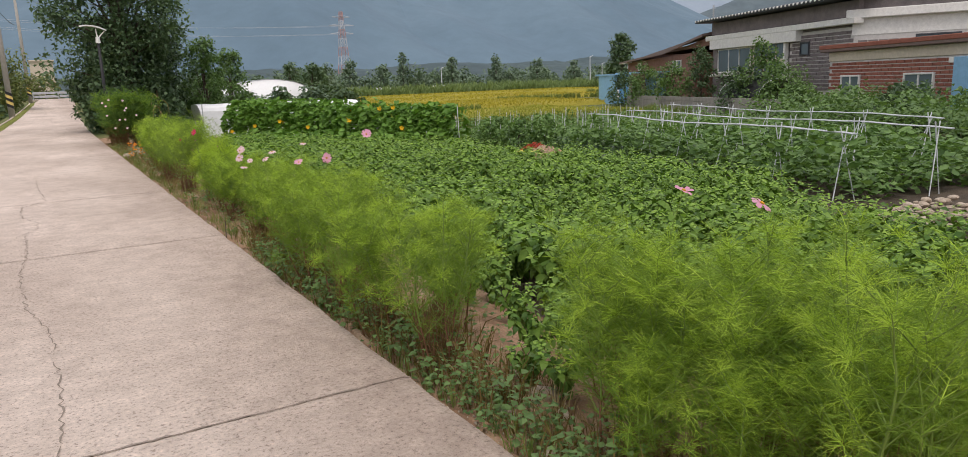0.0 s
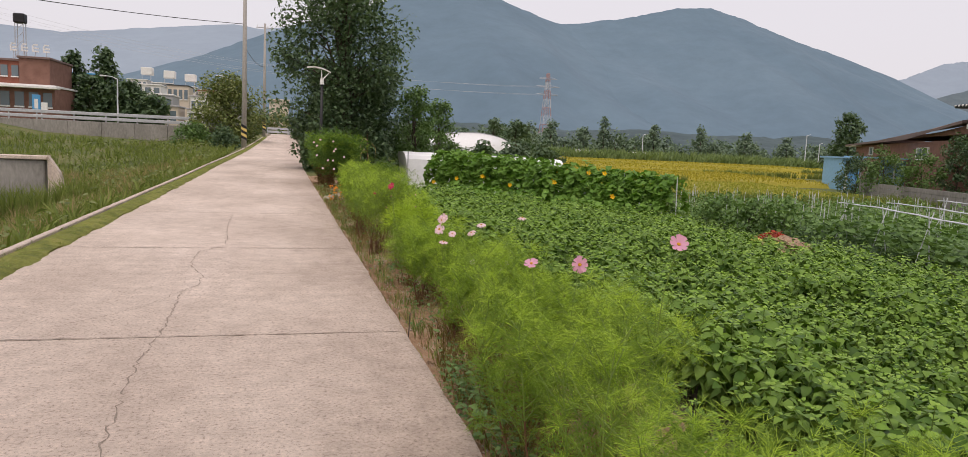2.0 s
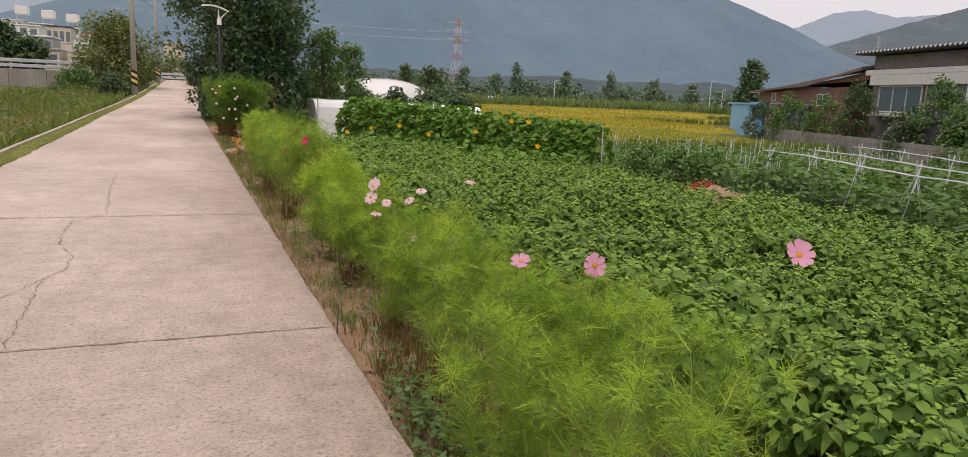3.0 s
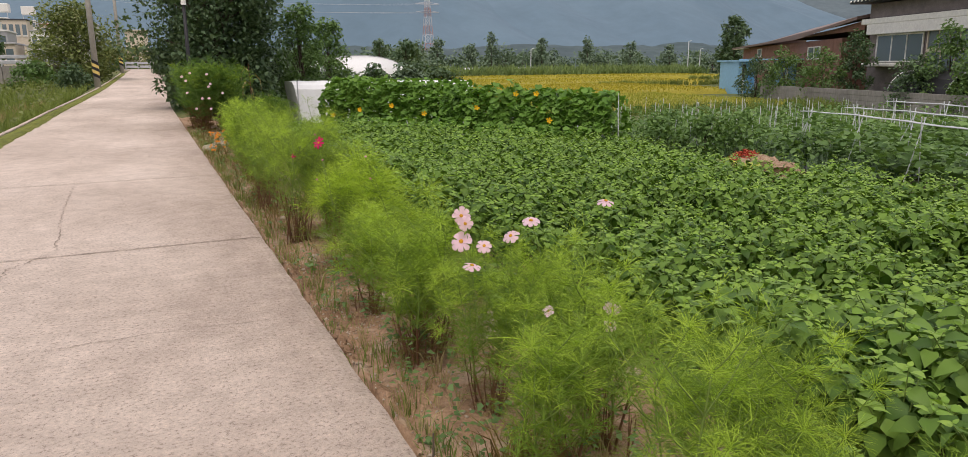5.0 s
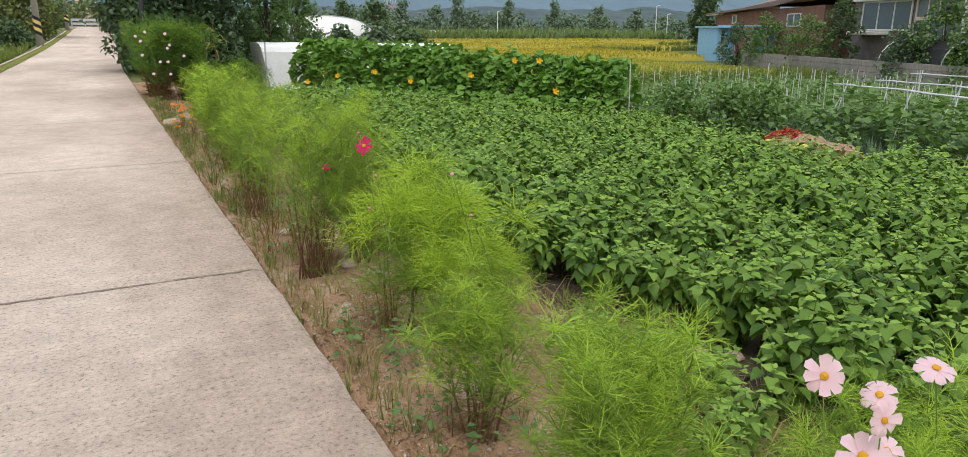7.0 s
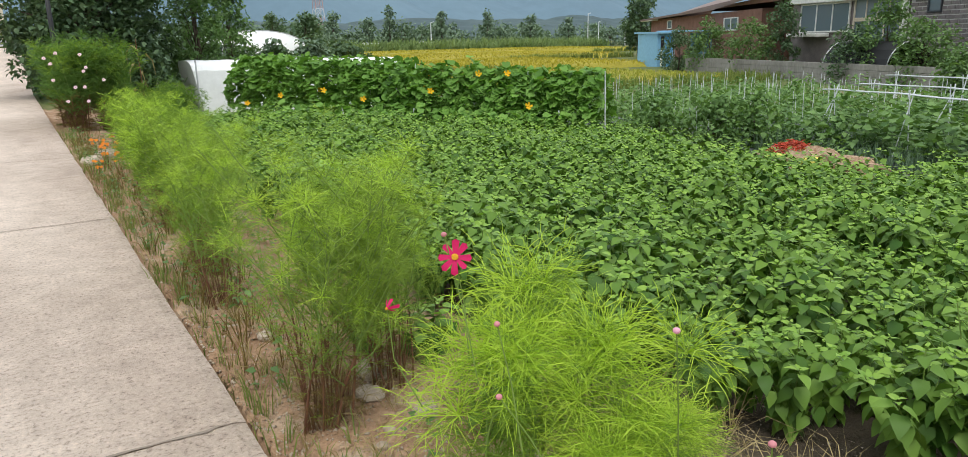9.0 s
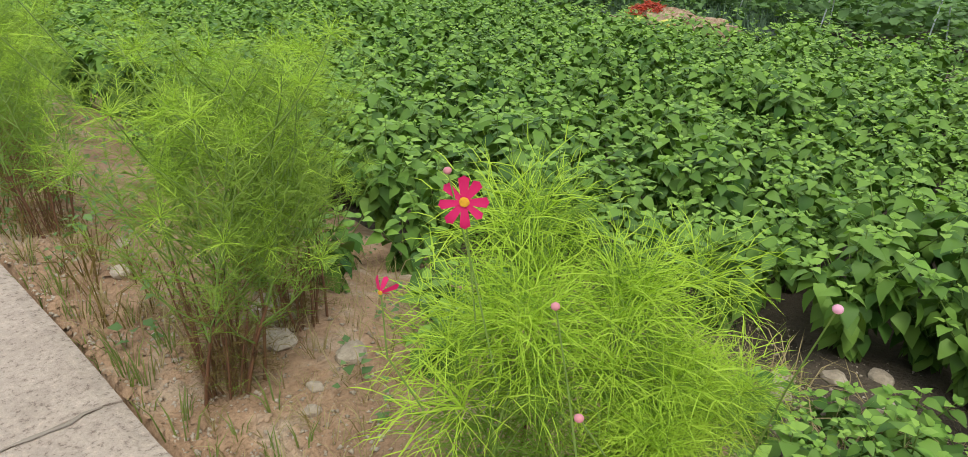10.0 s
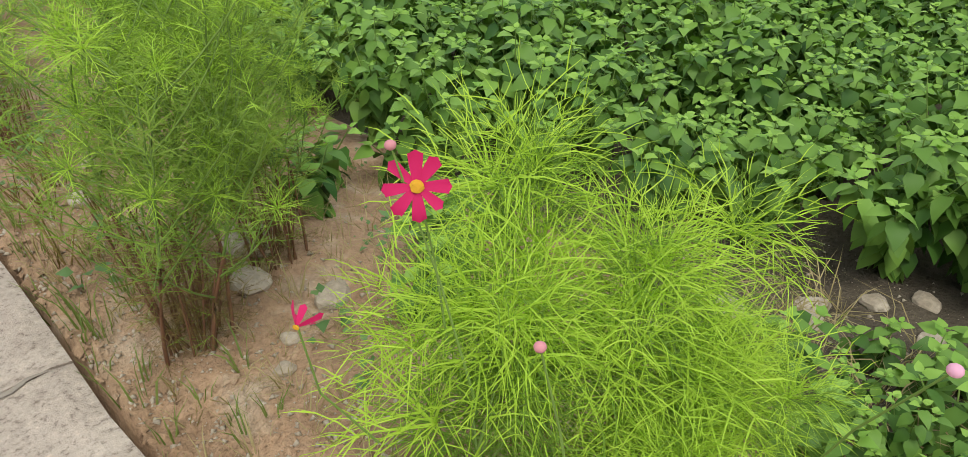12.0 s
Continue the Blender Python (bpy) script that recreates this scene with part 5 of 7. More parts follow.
def low_weeds():
    """Small broad-leaved weeds at the foot of the cosmos."""
    rr = random.Random(66)
    out = Leaves()
    for k in range(1150):
        y = rr.uniform(0.6, 23) if k < 750 else rr.uniform(0.6, 6.0)
        x = abs(rr.gauss(0.35, 0.5)) + 0.1 if k < 750 else rr.uniform(0.05, 0.32)
        if 9.9 < y < 12.6 and x < 0.9 and rr.random() < 0.8:
            continue
        g = ground_z(x, y)
        s = rr.uniform(0.5, 1.2)
        for _ in range(9):
            a = rr.uniform(0, 6.28)
            leaf_at(out, (x + 0.04 * math.cos(a), y + 0.04 * math.sin(a), g + rr.uniform(0.02, 0.2) * s), (math.cos(a), math.sin(a), rr.uniform(-0.2, 0.6)), 0.04 * s * rr.uniform(0.6, 1.3), rr, False)
    tagged(out.make("low_weeds", TREE_MID), "low broad-leaved weeds under the cosmos", "weeds", kind="stuff")


low_weeds()
# orange flowers by the road edge
orange = empty("orange_flowers", Matrix.Translation((0.2, 18.5, ground_z(0.2, 18.5))), "small orange flowers in bloom at the road edge", "flowers")
for k in range(26):
    p = (_s.uniform(-0.12, 0.3), _s.uniform(-0.7, 0.8), _s.uniform(0.1, 0.42))
    flower_part(orange, p, (_s.uniform(-0.5, 0.3), -0.6, 0.7), _s.uniform(0.04, 0.065), ORANGE, 6, 400 + k, (p[0], p[1], 0))
for k in range(12):
    p = (0.35 + _s.uniform(-0.45, 0.5), 23.35 + _s.uniform(-0.1, 0.2), 0.75 + _s.uniform(-0.3, 0.65))
    bloom_at = PLACED[-1]
    flower_part(bloom_at, local(bloom_at, p), (-0.4, -0.7, 0.5), 0.075, PALE_PINK, 8, 500 + k)


def corn():
    thing = empty("corn_stalk", Matrix.Translation((1.75, 25.6, ground_z(1.75, 25.6))), "withered brown corn stalk with drooping leaves", "plant")
    v, f = tube([(0, 0, 0), (0.03, 0, 1.0), (0.0, 0, 2.0)], 0.016, 0.008, 5)
    mesh_object("stem", v, [tuple(q) for q in f.tolist()], STEM_RED, thing)
    rr = random.Random(4)
    for k in range(7):
        z = 0.7 + 0.18 * k
        a = k * 2.5
        o = np.array([math.cos(a), math.sin(a), 0])
        at = np.array([0.02, 0, z])
        v, f = thread([at, at + o * 0.14 + [0, 0, 0.1], at + o * 0.26 + [0, 0, -0.05], at + o * 0.3 + [0, 0, -0.4]], 0.055, rr)
        mesh_object("leaf", v, [tuple(q) for q in f.tolist()], STRAW, thing)


corn()
board = empty("garden_board", Matrix.Translation((0.64, 17.2, ground_z(0.64, 17.2))), "small weathered white board standing among the cosmos", "sign")
part("stake", rod(bmesh.new(), (0, 0, -0.1), (0, 0, 0.55), 0.012), BARK, board)
part("panel", box(bmesh.new(), -0.11, 0.11, -0.022, -0.012, 0.47, 0.62, 0.003), WHITE_PAINT, board)


def clods():
    """Crumbled lumps of the red soil beside the slab edge."""
    rr = random.Random(31)
    out = Leaves()
    base = np.array([(1, 0, 0.1), (-0.5, 0.85, 0), (-0.6, -0.8, 0), (0.2, 0.1, 0.7), (-0.3, 0, 0.5)], float)
    tri_ = np.array([(0, 1, 3), (1, 4, 3), (1, 2, 4), (2, 3, 4), (2, 0, 3)])
    for _ in range(7000):
        y = rr.uniform(8.2, 13.5) if rr.random() < 0.7 else rr.uniform(0.5, 20)
        x = 0.03 + abs(rr.gauss(0.0, 0.28))
        s = 0.006 + 0.028 * rr.random() ** 4
        a = rr.uniform(0, 6.28)
        m = np.array([[math.cos(a), -math.sin(a), 0], [math.sin(a), math.cos(a), 0], [0, 0, 1]])
        out.add(np.array([x, y, soil_z(x, y)]) + (base * s) @ m.T, tri_)
    tagged(out.make("soil_clods", SOIL), "crumbled lumps of reddish soil", "soil", kind="stuff")


clods()
bm = bmesh.new()
rod(bm, (0.015, 6.98, -0.15), (0.03, 7.0, 0.14), 0.006, 0.004, 5)
tagged(part("stick", bm, BARK), "short dark stick standing at the slab edge", "stick")

_d = random.Random(29)
_dead = []
for _ in range(620):
    _x, _y = abs(_d.gauss(0.26, 0.13)) + 0.07, _d.uniform(0.4, 7.0) if _d.random() < 0.75 else _d.uniform(11.8, 23)
    _dead.append((_x, _y, soil_z(_x, _y), _d.uniform(0.5, 1.3)))
blades("dead_stalks", "brown dead stalks and leaves below the cosmos", COSMOS_DRY, _dead, 0.24, 0.006, 7, 30, splay=0.8)
# ---- trees ----
def tree(name, at, height, width, mat, label, leaves=2600, size=0.22, seed=1, trunk=0.16, base=0.15, clumps=26, squash=1.0, blossom=0):
    """A tapered trunk with limbs, and a crown of clumped leaves with gaps."""
    rr = random.Random(seed)
    thing = empty(name, Matrix.Translation(at), label, "tree")
    wood = Leaves()
    wood.add(*tube([(0, 0, -0.1), (0.05 * width, 0, height * 0.35), (0, 0.03 * width, height * 0.85)], trunk, trunk * 0.25, 7))
    crown = Leaves()
    for k in range(clumps):
        t = base + (1 - base) * (k + 0.5) / clumps
        h = height * t
        prof = math.sin(math.pi * min(1, max(0.12, (t - base * 0.6) / (1.02 - base * 0.6)) ** 0.8)) ** 0.7
        a = k * 2.4 + rr.uniform(-0.4, 0.4)
        r = width * 0.5 * prof * rr.uniform(0.35, 0.95)
        c = np.array([r * math.cos(a), r * math.sin(a), h * rr.uniform(0.93, 1.03)])
        mid = np.array([0.4 * c[0], 0.4 * c[1], h * 0.82])
        wood.add(*tube([(0, 0, h * 0.55), mid, c], trunk * 0.3, trunk * 0.06, 5))
        cr = width * 0.17 * rr.uniform(0.7, 1.35) * squash
        for _ in range(leaves // clumps):
            d = np.array([rr.gauss(0, 1), rr.gauss(0, 1), rr.gauss(0, 0.75)])
            d = d / np.linalg.norm(d) * rr.random() ** 0.4 * cr
            v, f = ROUGH_LEAF
            o = np.array([rr.gauss(0, 1), rr.gauss(0, 1), rr.uniform(-1, 0.3)])
            crown.add(c + d + (v * size * rr.uniform(0.6, 1.3)) @ frame_of(o, rr).T, f)
    if blossom:
        bloom_heads = Leaves()
        tips = [crown.v[rr.randrange(len(crown.v))] for _ in range(blossom)]
        for q in tips:
            p = np.asarray(q)[0]
            if p[2] > height * 0.35:
                v, f = ROUGH_LEAF
                bloom_heads.add(p * 1.03 + (v * 0.15 * rr.uniform(0.6, 1.2)) @ frame_of((rr.gauss(0, 1), rr.gauss(0, 1), 0.4), rr).T, f)
        bloom_heads.make("blossom", BLOSSOM, thing, "pale cream blossom")
    wood.make("trunk", BARK, thing)
    crown.make("crown", mat, thing)
    return thing


tree("roadside_tree", (1.55, 33.5, -0.15), 9.2, 5.6, TREE_LEAF, "tall dark broadleaf tree beside the road", 24000, 0.17, 3, 0.2, 0.06, 64)
tree("roadside_tree", (0.9, 34.5, -0.1), 4.6, 2.8, TREE_LEAF, "dense dark lower tree under the tall one", 9000, 0.17, 13, 0.12, 0.04, 26)
tree("roadside_tree", (2.8, 35.0, -0.35), 5.0, 3.0, TREE_LEAF, "dense dark lower tree under the tall one", 9000, 0.17, 14, 0.12, 0.04, 26)
tree("young_tree", (5.0, 35.5, -0.4), 4.3, 2.6, TREE_MID, "young leafy green tree beside the dark one", 5000, 0.15, 4, 0.08, 0.05, 22)
tree("young_tree", (6.6, 37.5, -0.7), 4.2, 2.4, TREE_MID, "young leafy green tree beside the dark one", 4500, 0.15, 5, 0.07, 0.05, 20)
tree("young_tree", (2.9, 33.2, -0.5), 2.3, 1.8, TREE_LEAF, "dark shrub at the foot of the trees", 1500, 0.18, 6, 0.05, 0.02, 14)
tree("flowering_tree", (-5.3, 68.0, -0.9), 6.9, 7.0, TREE_LIGHT, "olive green tree with pale blossom beside the ditch", 12000, 0.24, 7, 0.2, 0.05, 36, blossom=1500)
tree("ditch_shrub", (-7.8, 64.5, -1.6), 3.6, 4.4, TREE_MID, "dark green shrub on the ditch bank", 3200, 0.24, 8, 0.08, 0.03, 22)
tree("ditch_shrub", (-5.0, 59.0, -0.9), 2.5, 3.0, TREE_LEAF, "dark green shrub on the ditch bank", 2600, 0.2, 18, 0.06, 0.03, 18)
tree("ditch_shrub", (-15.6, 38.0, -2.0), 3.2, 4.2, TREE_MID, "leafy overgrown shrub above the culvert", 4200, 0.2, 28, 0.08, 0.03, 26)
tree("pine_tree", (70.0, 80.8, -1.0), 8.4, 5.2, TREE_LEAF, "dark pine tree beyond the brown house", 3000, 0.45, 9, 0.2, 0.15, 26)
for k, (x, y, h, w) in enumerate([(-24.2, 97, 8.4, 3.6), (-20.6, 96, 8.9, 5.0), (-17.6, 94, 5.4, 4.8), (-15.6, 93, 4.0, 4.8), (-21.4, 93, 5.6, 5.0), (-18.8, 92, 4.2, 4.6)]):
    tree("wall_tree", (x, y, 1.2), h, w, TREE_LEAF, "dark green tree behind the retaining wall", 2200, 0.5, 20 + k, 0.2, 0.05, 22)
# shrubs before the houses
for k, (x, y, h, w) in enumerate([(39.2, 37.0, 4.3, 2.6), (37.5, 38.0, 3.2, 3.4), (35.1, 28.4, 4.2, 3.2), (34.5, 29.5, 2.6, 3.6), (38.5, 42.0, 3.2, 3.2), (33.0, 25.5, 2.8, 3.6), (40.0, 46.0, 2.8, 3.0), (30.5, 22.5, 1.7, 3.0), (28.0, 18.0, 1.5, 3.0), (26.5, 15.0, 1.6, 3.2), (25.5, 11.5, 1.7, 3.0)]):
    tree("garden_shrub", (x, y, -1.0), h, w, TREE_MID if k % 3 else TREE_LEAF, "leafy green shrub in front of the houses", 2200, 0.18, 40 + k, 0.06, 0.03, 18)

for k, (x, y, h) in enumerate([(11.4, 18.6, 1.15), (12.2, 18.2, 1.2), (10.9, 19.6, 1.0), (11.9, 20.6, 1.1)]):
    tree("white_aster_bush", (x, y, ground_z(x, y)), h, 1.5, BEAN, "bushy plant with tiny white flowers in the garden", 1300, 0.11, 60 + k, 0.02, 0.05, 16)
# far line of trees beyond the paddies, haze put into their leaf colour
for k in range(64):
    x = 6 + k * 2.6 + R.uniform(-1.2, 1.2)
    tree("far_tree", (x, 165 + R.uniform(-8, 18), -1.2), R.uniform(4.0, 6.8), R.uniform(6.5, 10.0), HAZED_LEAF, "distant rounded green tree across the paddies", 520, 0.75, 100 + k, 0.2, 0.02, 12)
for k, (x, h) in enumerate([(58.0, 8.5), (71.0, 9.8), (84.0, 8.8), (96.5, 8.6), (109.0, 7.8), (45.0, 8.0), (121.0, 7.4), (66.0, 7.0)]):
    tree("far_tree", (x, 158.0, -1.2), h, 3.6, HAZED_LEAF, "distant slender poplar across the paddies", 900, 0.6, 160 + k, 0.16, 0.06, 16, 1.4)
# every second tree takes the leaf colour with haze mixed in
for k, (x, y, h, w) in enumerate([(22.5, 74, 5.0, 4.2), (27.0, 86, 5.0, 4.5), (25.0, 80, 4.4, 4.0), (33.0, 100, 5.5, 5.0), (30.0, 108, 6.5, 4.0), (8.6, 58, 3.6, 3.6), (9.8, 62, 3.8, 3.4), (12.5, 62, 2.6, 4.0), (15.5, 61, 2.5, 4.0), (18.5, 62, 2.6, 4.0), (21.5, 63, 2.6, 4.0)]):
    tree("field_tree", (x, y, -1.2), h, w, HAZED_LEAF if k % 2 else TREE_LEAF, "round green tree near the greenhouse", 1300, 0.38, 180 + k, 0.14, 0.03, 16)


# ---- paddies ----
def paddies():
    """Ripe rice in stepped strips, with ragged tops and green banks between them."""
    rr = random.Random(17)
    for k, (y0, y1, x0, x1, top) in enumerate([(36, 52, 9, 34, -0.75), (53, 75, 14, 46, -0.62), (76.5, 100, 20, 64, -0.5), (102, 128, 28, 92, -0.38)]):
        verts, faces, n = [], [], 40
        for j in range(n + 1):
            y = y0 + (y1 - y0) * j / n
            for i in range(n + 1):
                x = x0 + (x1 - x0) * i / n + 0.12 * (y - y0)
                edge = 0 if i in (0, n) or j in (0, n) else 1
                verts.append((x, y, -1.15 + edge * (top + 1.15 + 0.06 * noise.noise((x * 0.7, y * 0.7, k)))))
        for j in range(n):
            for i in range(n):
                faces.append((j * (n + 1) + i, j * (n + 1) + i + 1, (j + 1) * (n + 1) + i + 1, (j + 1) * (n + 1) + i))
        field = empty("rice_paddy", Matrix(), "strip of ripe yellow rice in the paddy", "crop", kind="stuff")
        mesh_object("rice_floor", verts, faces, RICE, field, None, True)
        spots = Leaves()
        for _ in range(7000 if k < 2 else 4500):
            y = rr.uniform(y0, y1)
            x = rr.uniform(x0, x1) + 0.12 * (y - y0)
            a = rr.uniform(0, 6.28)
            o = np.array([math.cos(a), math.sin(a), 0])
            b = np.array([x, y, top - 0.1])
            spots.add(*thread([b, b + [0, 0, 0.2], b + o * 0.12 + [0, 0, 0.24]], 0.05 + 0.02 * k, rr))
        spots.make("rice_ears", RICE_LEAF if k else RICE_GREEN, field)


paddies()
_q = random.Random(6)
blades("levee_grass", "green grass on the banks between the paddies", WEED, [(x, y, -1.0, _q.uniform(0.7, 1.3)) for x, y in [(_q.uniform(12, 30) + 34 * b, (52.5, 75.7, 101.0)[b] + _q.uniform(-0.4, 0.4)) for b in (0, 1, 2) for _ in range(260)]], 0.75, 0.06, 6, 16)
blades("reed_bank", "green reeds and scrub behind the paddies", REED, [(x, y, -1.15, _q.uniform(0.7, 1.3)) for x, y in [(_q.uniform(25, 108), _q.uniform(128, 142)) for _ in range(2200)]], 2.6, 0.3, 6, 12, splay=0.7)
blades("paddy_grass", "tall green grass at the near edge of the paddies", WEED, [(x, 34.5 + 0.2 * (x - 12) * _q.uniform(-0.3, 0.6), -1.0, _q.uniform(0.7, 1.3)) for x in [_q.uniform(12, 36) for _ in range(900)]], 0.6, 0.03, 6, 13)
blades("ditch_weeds", "rank grass and weeds in the ditch bed", WEED, [(x, y, ground_z(x, y), _q.uniform(0.6, 1.4)) for x, y in [(-4.3 - 22 * _q.random() ** 1.3, _q.uniform(9, 66)) for _ in range(5000)]], 0.55, 0.034, 6, 14, splay=0.8)
blades("ditch_dry_weeds", "brownish seed heads among the ditch weeds", STRAW, [(x, y, ground_z(x, y), _q.uniform(0.6, 1.3)) for x, y in [(-5 - 9 * _q.random(), _q.uniform(10, 45)) for _ in range(2300)]], 0.6, 0.02, 5, 15, splay=0.6)
blades("culvert_weeds", "tall weeds grown up before the culvert", WEED, [(x, y, ground_z(x, y), _q.uniform(0.8, 1.2)) for x, y in [(_q.uniform(-16, -7.2), _q.uniform(28.0, 30.7)) for _ in range(520)]], 1.15, 0.03, 7, 17, splay=0.6)
leafy_spots = Leaves()
for _ in range(9000):
    x, y = -4.5 - 20 * _q.random() ** 1.2, _q.uniform(10, 66)
    if noise.noise((x * 0.2, y * 0.12, 5)) > -0.05:
        leaf_at(leafy_spots, (x, y, ground_z(x, y) + _q.uniform(0.05, 0.6)), (_q.gauss(0, 1), _q.gauss(0, 1), _q.uniform(-0.4, 0.5)), _q.uniform(0.1, 0.24), _q, False)
tagged(leafy_spots.make("ditch_leaves", TREE_LIGHT), "broad-leaved weeds covering the ditch bed", "weeds", kind="stuff")


# ---- houses ----
def house_frame(a, b):
    """Pose of a front: x runs along it from a to b, y away from the road."""
    d = Vector((b[0] - a[0], b[1] - a[1], 0))
    return Matrix.Translation((a[0], a[1], 0)) @ Matrix.Rotation(math.atan2(d.y, d.x), 4, "Z"), d.length


def slab_part(name, parent, mat, x0, x1, y0, y1, z0, z1, bevel=0.0, label=""):
    return part(name, box(bmesh.new(), x0, x1, y0, y1, z0, z1, bevel), mat, parent, label)


def window(parent, x0, x1, z0, z1, y=0.0, bars=1, mat=None):
    """A glazed window set into a front: frame bars, panes, sill."""
    w = slab_part("window", parent, GLASS, x0, x1, y - 0.02, y + 0.04, z0, z1)
    f = mat or WHITE_PAINT
    for a, b, c, d in ((x0 - 0.07, x0, z0 - 0.07, z1 + 0.07), (x1, x1 + 0.07, z0 - 0.07, z1 + 0.07), (x0, x1, z1, z1 + 0.07), (x0, x1, z0 - 0.07, z0)):
        slab_part("frame", w, f, a, b, y - 0.09, y + 0.02, c, d, 0.01)
    for k in range(bars):
        c = x0 + (x1 - x0) * (k + 1) / (bars + 1)
        slab_part("mullion", w, f, c - 0.03, c + 0.03, y - 0.07, y + 0.0, z0, z1)
    return w


BRICK_MESH = {}


def brick_field(parent, x0, x1, z0, z1, y, mat, bw=0.42, bh=0.14, limit=300):
    """Courses of bricks standing proud of the mortar."""
    key = (mat.name, bw, bh)
    if key not in BRICK_MESH:
        bm = box(bmesh.new(), -bw / 2 + 0.02, bw / 2 - 0.02, -0.02, 0.02, -bh / 2 + 0.018, bh / 2 - 0.018, 0.006)
        me = bpy.data.meshes.new("brick")
        bm.to_mesh(me)
        bm.free()
        me.materials.append(mat)
        BRICK_MESH[key] = me
    rows = int((z1 - z0) / bh)
    made = 0
    for j in range(rows):
        x = x0 + (bw / 2 if j % 2 == 0 else 0)
        while x < x1 and made < limit:
            ob = new("brick", BRICK_MESH[key])
            ob.parent = parent
            ob.location = (x, y - 0.012, z0 + bh * (j + 0.5))
            x += bw
            made += 1


def main_house():
    m, ln = house_frame((42.0, 38.5), (37.0, 24.0))
    m = m @ Matrix.Translation((0, 0, -0.42)) @ Matrix.Diagonal((1, 1, 1.33, 1))
    house = empty("brick_house", m, "two-storey brick house with white bands and dark tiled roof", "house")
    body = slab_part("wall", house, DARK_BRICK, 0, ln, 0.06, 9, -1.2, 4.1)
    slab_part("upper_wall", house, DARK_BRICK, 0.02, ln + 0.4, -0.1, 0.2, 3.5, 4.15, 0.02)
    slab_part("white_band", house, WHITE_PAINT, -0.3, ln + 0.5, -0.45, 0.2, 3.2, 3.46, 0.03)
    slab_part("white_soffit", house, WHITE_PAINT, 0.3, ln - 4.6, -0.43, 0.1, 2.72, 3.198, 0.02)
    slab_part("roof", house, ROOF_DARK, -0.9, ln + 1.2, -1.0, 9.5, 4.2, 4.34, 0.03)
    bm = bmesh.new()
    v = [bm.verts.new(p) for p in ((-0.9, -0.9, 4.34), (ln + 1.2, -0.9, 4.34), (ln + 1.2, 9.5, 4.34), (-0.9, 9.5, 4.34), (3.5, 4.2, 4.95), (ln - 2, 4.2, 4.95))]
    for q in ((0, 1, 5, 4), (1, 2, 5), (2, 3, 4, 5), (3, 0, 4)):
        bm.faces.new([v[i] for i in q])
    part("tiled_roof", bm, ROOF_DARK, house, "dark tiled hip roof")
    for k in range(84):
        bm = bmesh.new()
        rod(bm, (-0.75 + k * 0.2, -1.06, 4.3), (-0.75 + k * 0.2, 0.2, 4.42), 0.05, sides=8)
        part("eave_tile", bm, ROOF_DARK if k % 2 else WHITE_PAINT, house)
    window(house, 1.0, 5.2, 1.5, 2.64, 0.0, 2)
    slab_part("balcony_recess", house, CREAM, 5.5, 9.3, -0.01, 0.05, 0.9, 3.0)
    window(house, 5.75, 9.1, 2.0, 2.85, -0.05, 3, CREAM)
    window(house, 5.75, 9.1, 1.0, 1.85, -0.05, 2, CREAM)
    slab_part("column", house, WHITE_PAINT, 9.32, 9.5, -0.3, 0.0, -1.0, 3.1, 0.02)
    window(house, 10.8, 11.5, 2.15, 2.6, -0.02, 0, ROOF_DARK)
    slab_part("balcony_ledge", house, WHITE_PAINT, 0.8, 3.6, -0.9, 0.05, 1.24, 1.4, 0.03)
    mortar = slab_part("brick_panel", house, MORTAR, 9.6, ln, 0.0, 0.058, -0.6, 3.1)
    brick_field(mortar, 9.85, ln - 0.1, 0.5, 3.05, 0.0, DARK_BRICK, 0.5, 0.165)
    slab_part("mast", house, GALV, -0.6, -0.55, 0.3, 0.35, 4.34, 5.2)
    for k in range(5):
        slab_part("antenna_rung", house, GALV, -0.78, -0.37, 0.31, 0.34, 4.62 + 0.12 * k, 4.645 + 0.12 * k)
    # the wing that turns towards the garden
    m2, l2 = house_frame((37.0, 24.0), (44.0, 10.5))
    m2 = m2 @ Matrix.Translation((0, 0, -0.42)) @ Matrix.Diagonal((1, 1, 1.33, 1))
    wing = empty("house_wing", m2, "brick house wing with white band and blue window", "house")
    slab_part("wall", wing, MORTAR, 0, l2, 0.06, 7, -1.2, 4.9)
    slab_part("white_band", wing, WHITE_PAINT, -0.4, l2, -0.4, 0.1, 3.4, 3.75, 0.03)
    slab_part("white_wall", wing, WHITE_PAINT, -0.1, l2, -0.03, 0.058, 2.75, 3.398)
    face = slab_part("brick_panel", wing, MORTAR, 0, l2, 0.0, 0.058, 1.2, 2.748)
    brick_field(face, 0.2, 12.5, 1.4, 2.7, 0.0, DARK_BRICK, 0.5, 0.165, 260)
    window(wing, 3.0, 4.9, 1.6, 2.6, -0.03, 1, ROOF_DARK)
    slab_part("upper_brick", wing, DARK_BRICK, 0, l2, -0.02, 0.058, 3.76, 4.9)
    slab_part("roof", wing, ROOF_DARK, -0.6, l2, -0.9, 7, 4.91, 5.1, 0.03)
    slab_part("downpipe", wing, WHITE_PAINT, 5.6, 5.75, -0.2, -0.06, 1.2, 3.35, 0.02)


main_house()


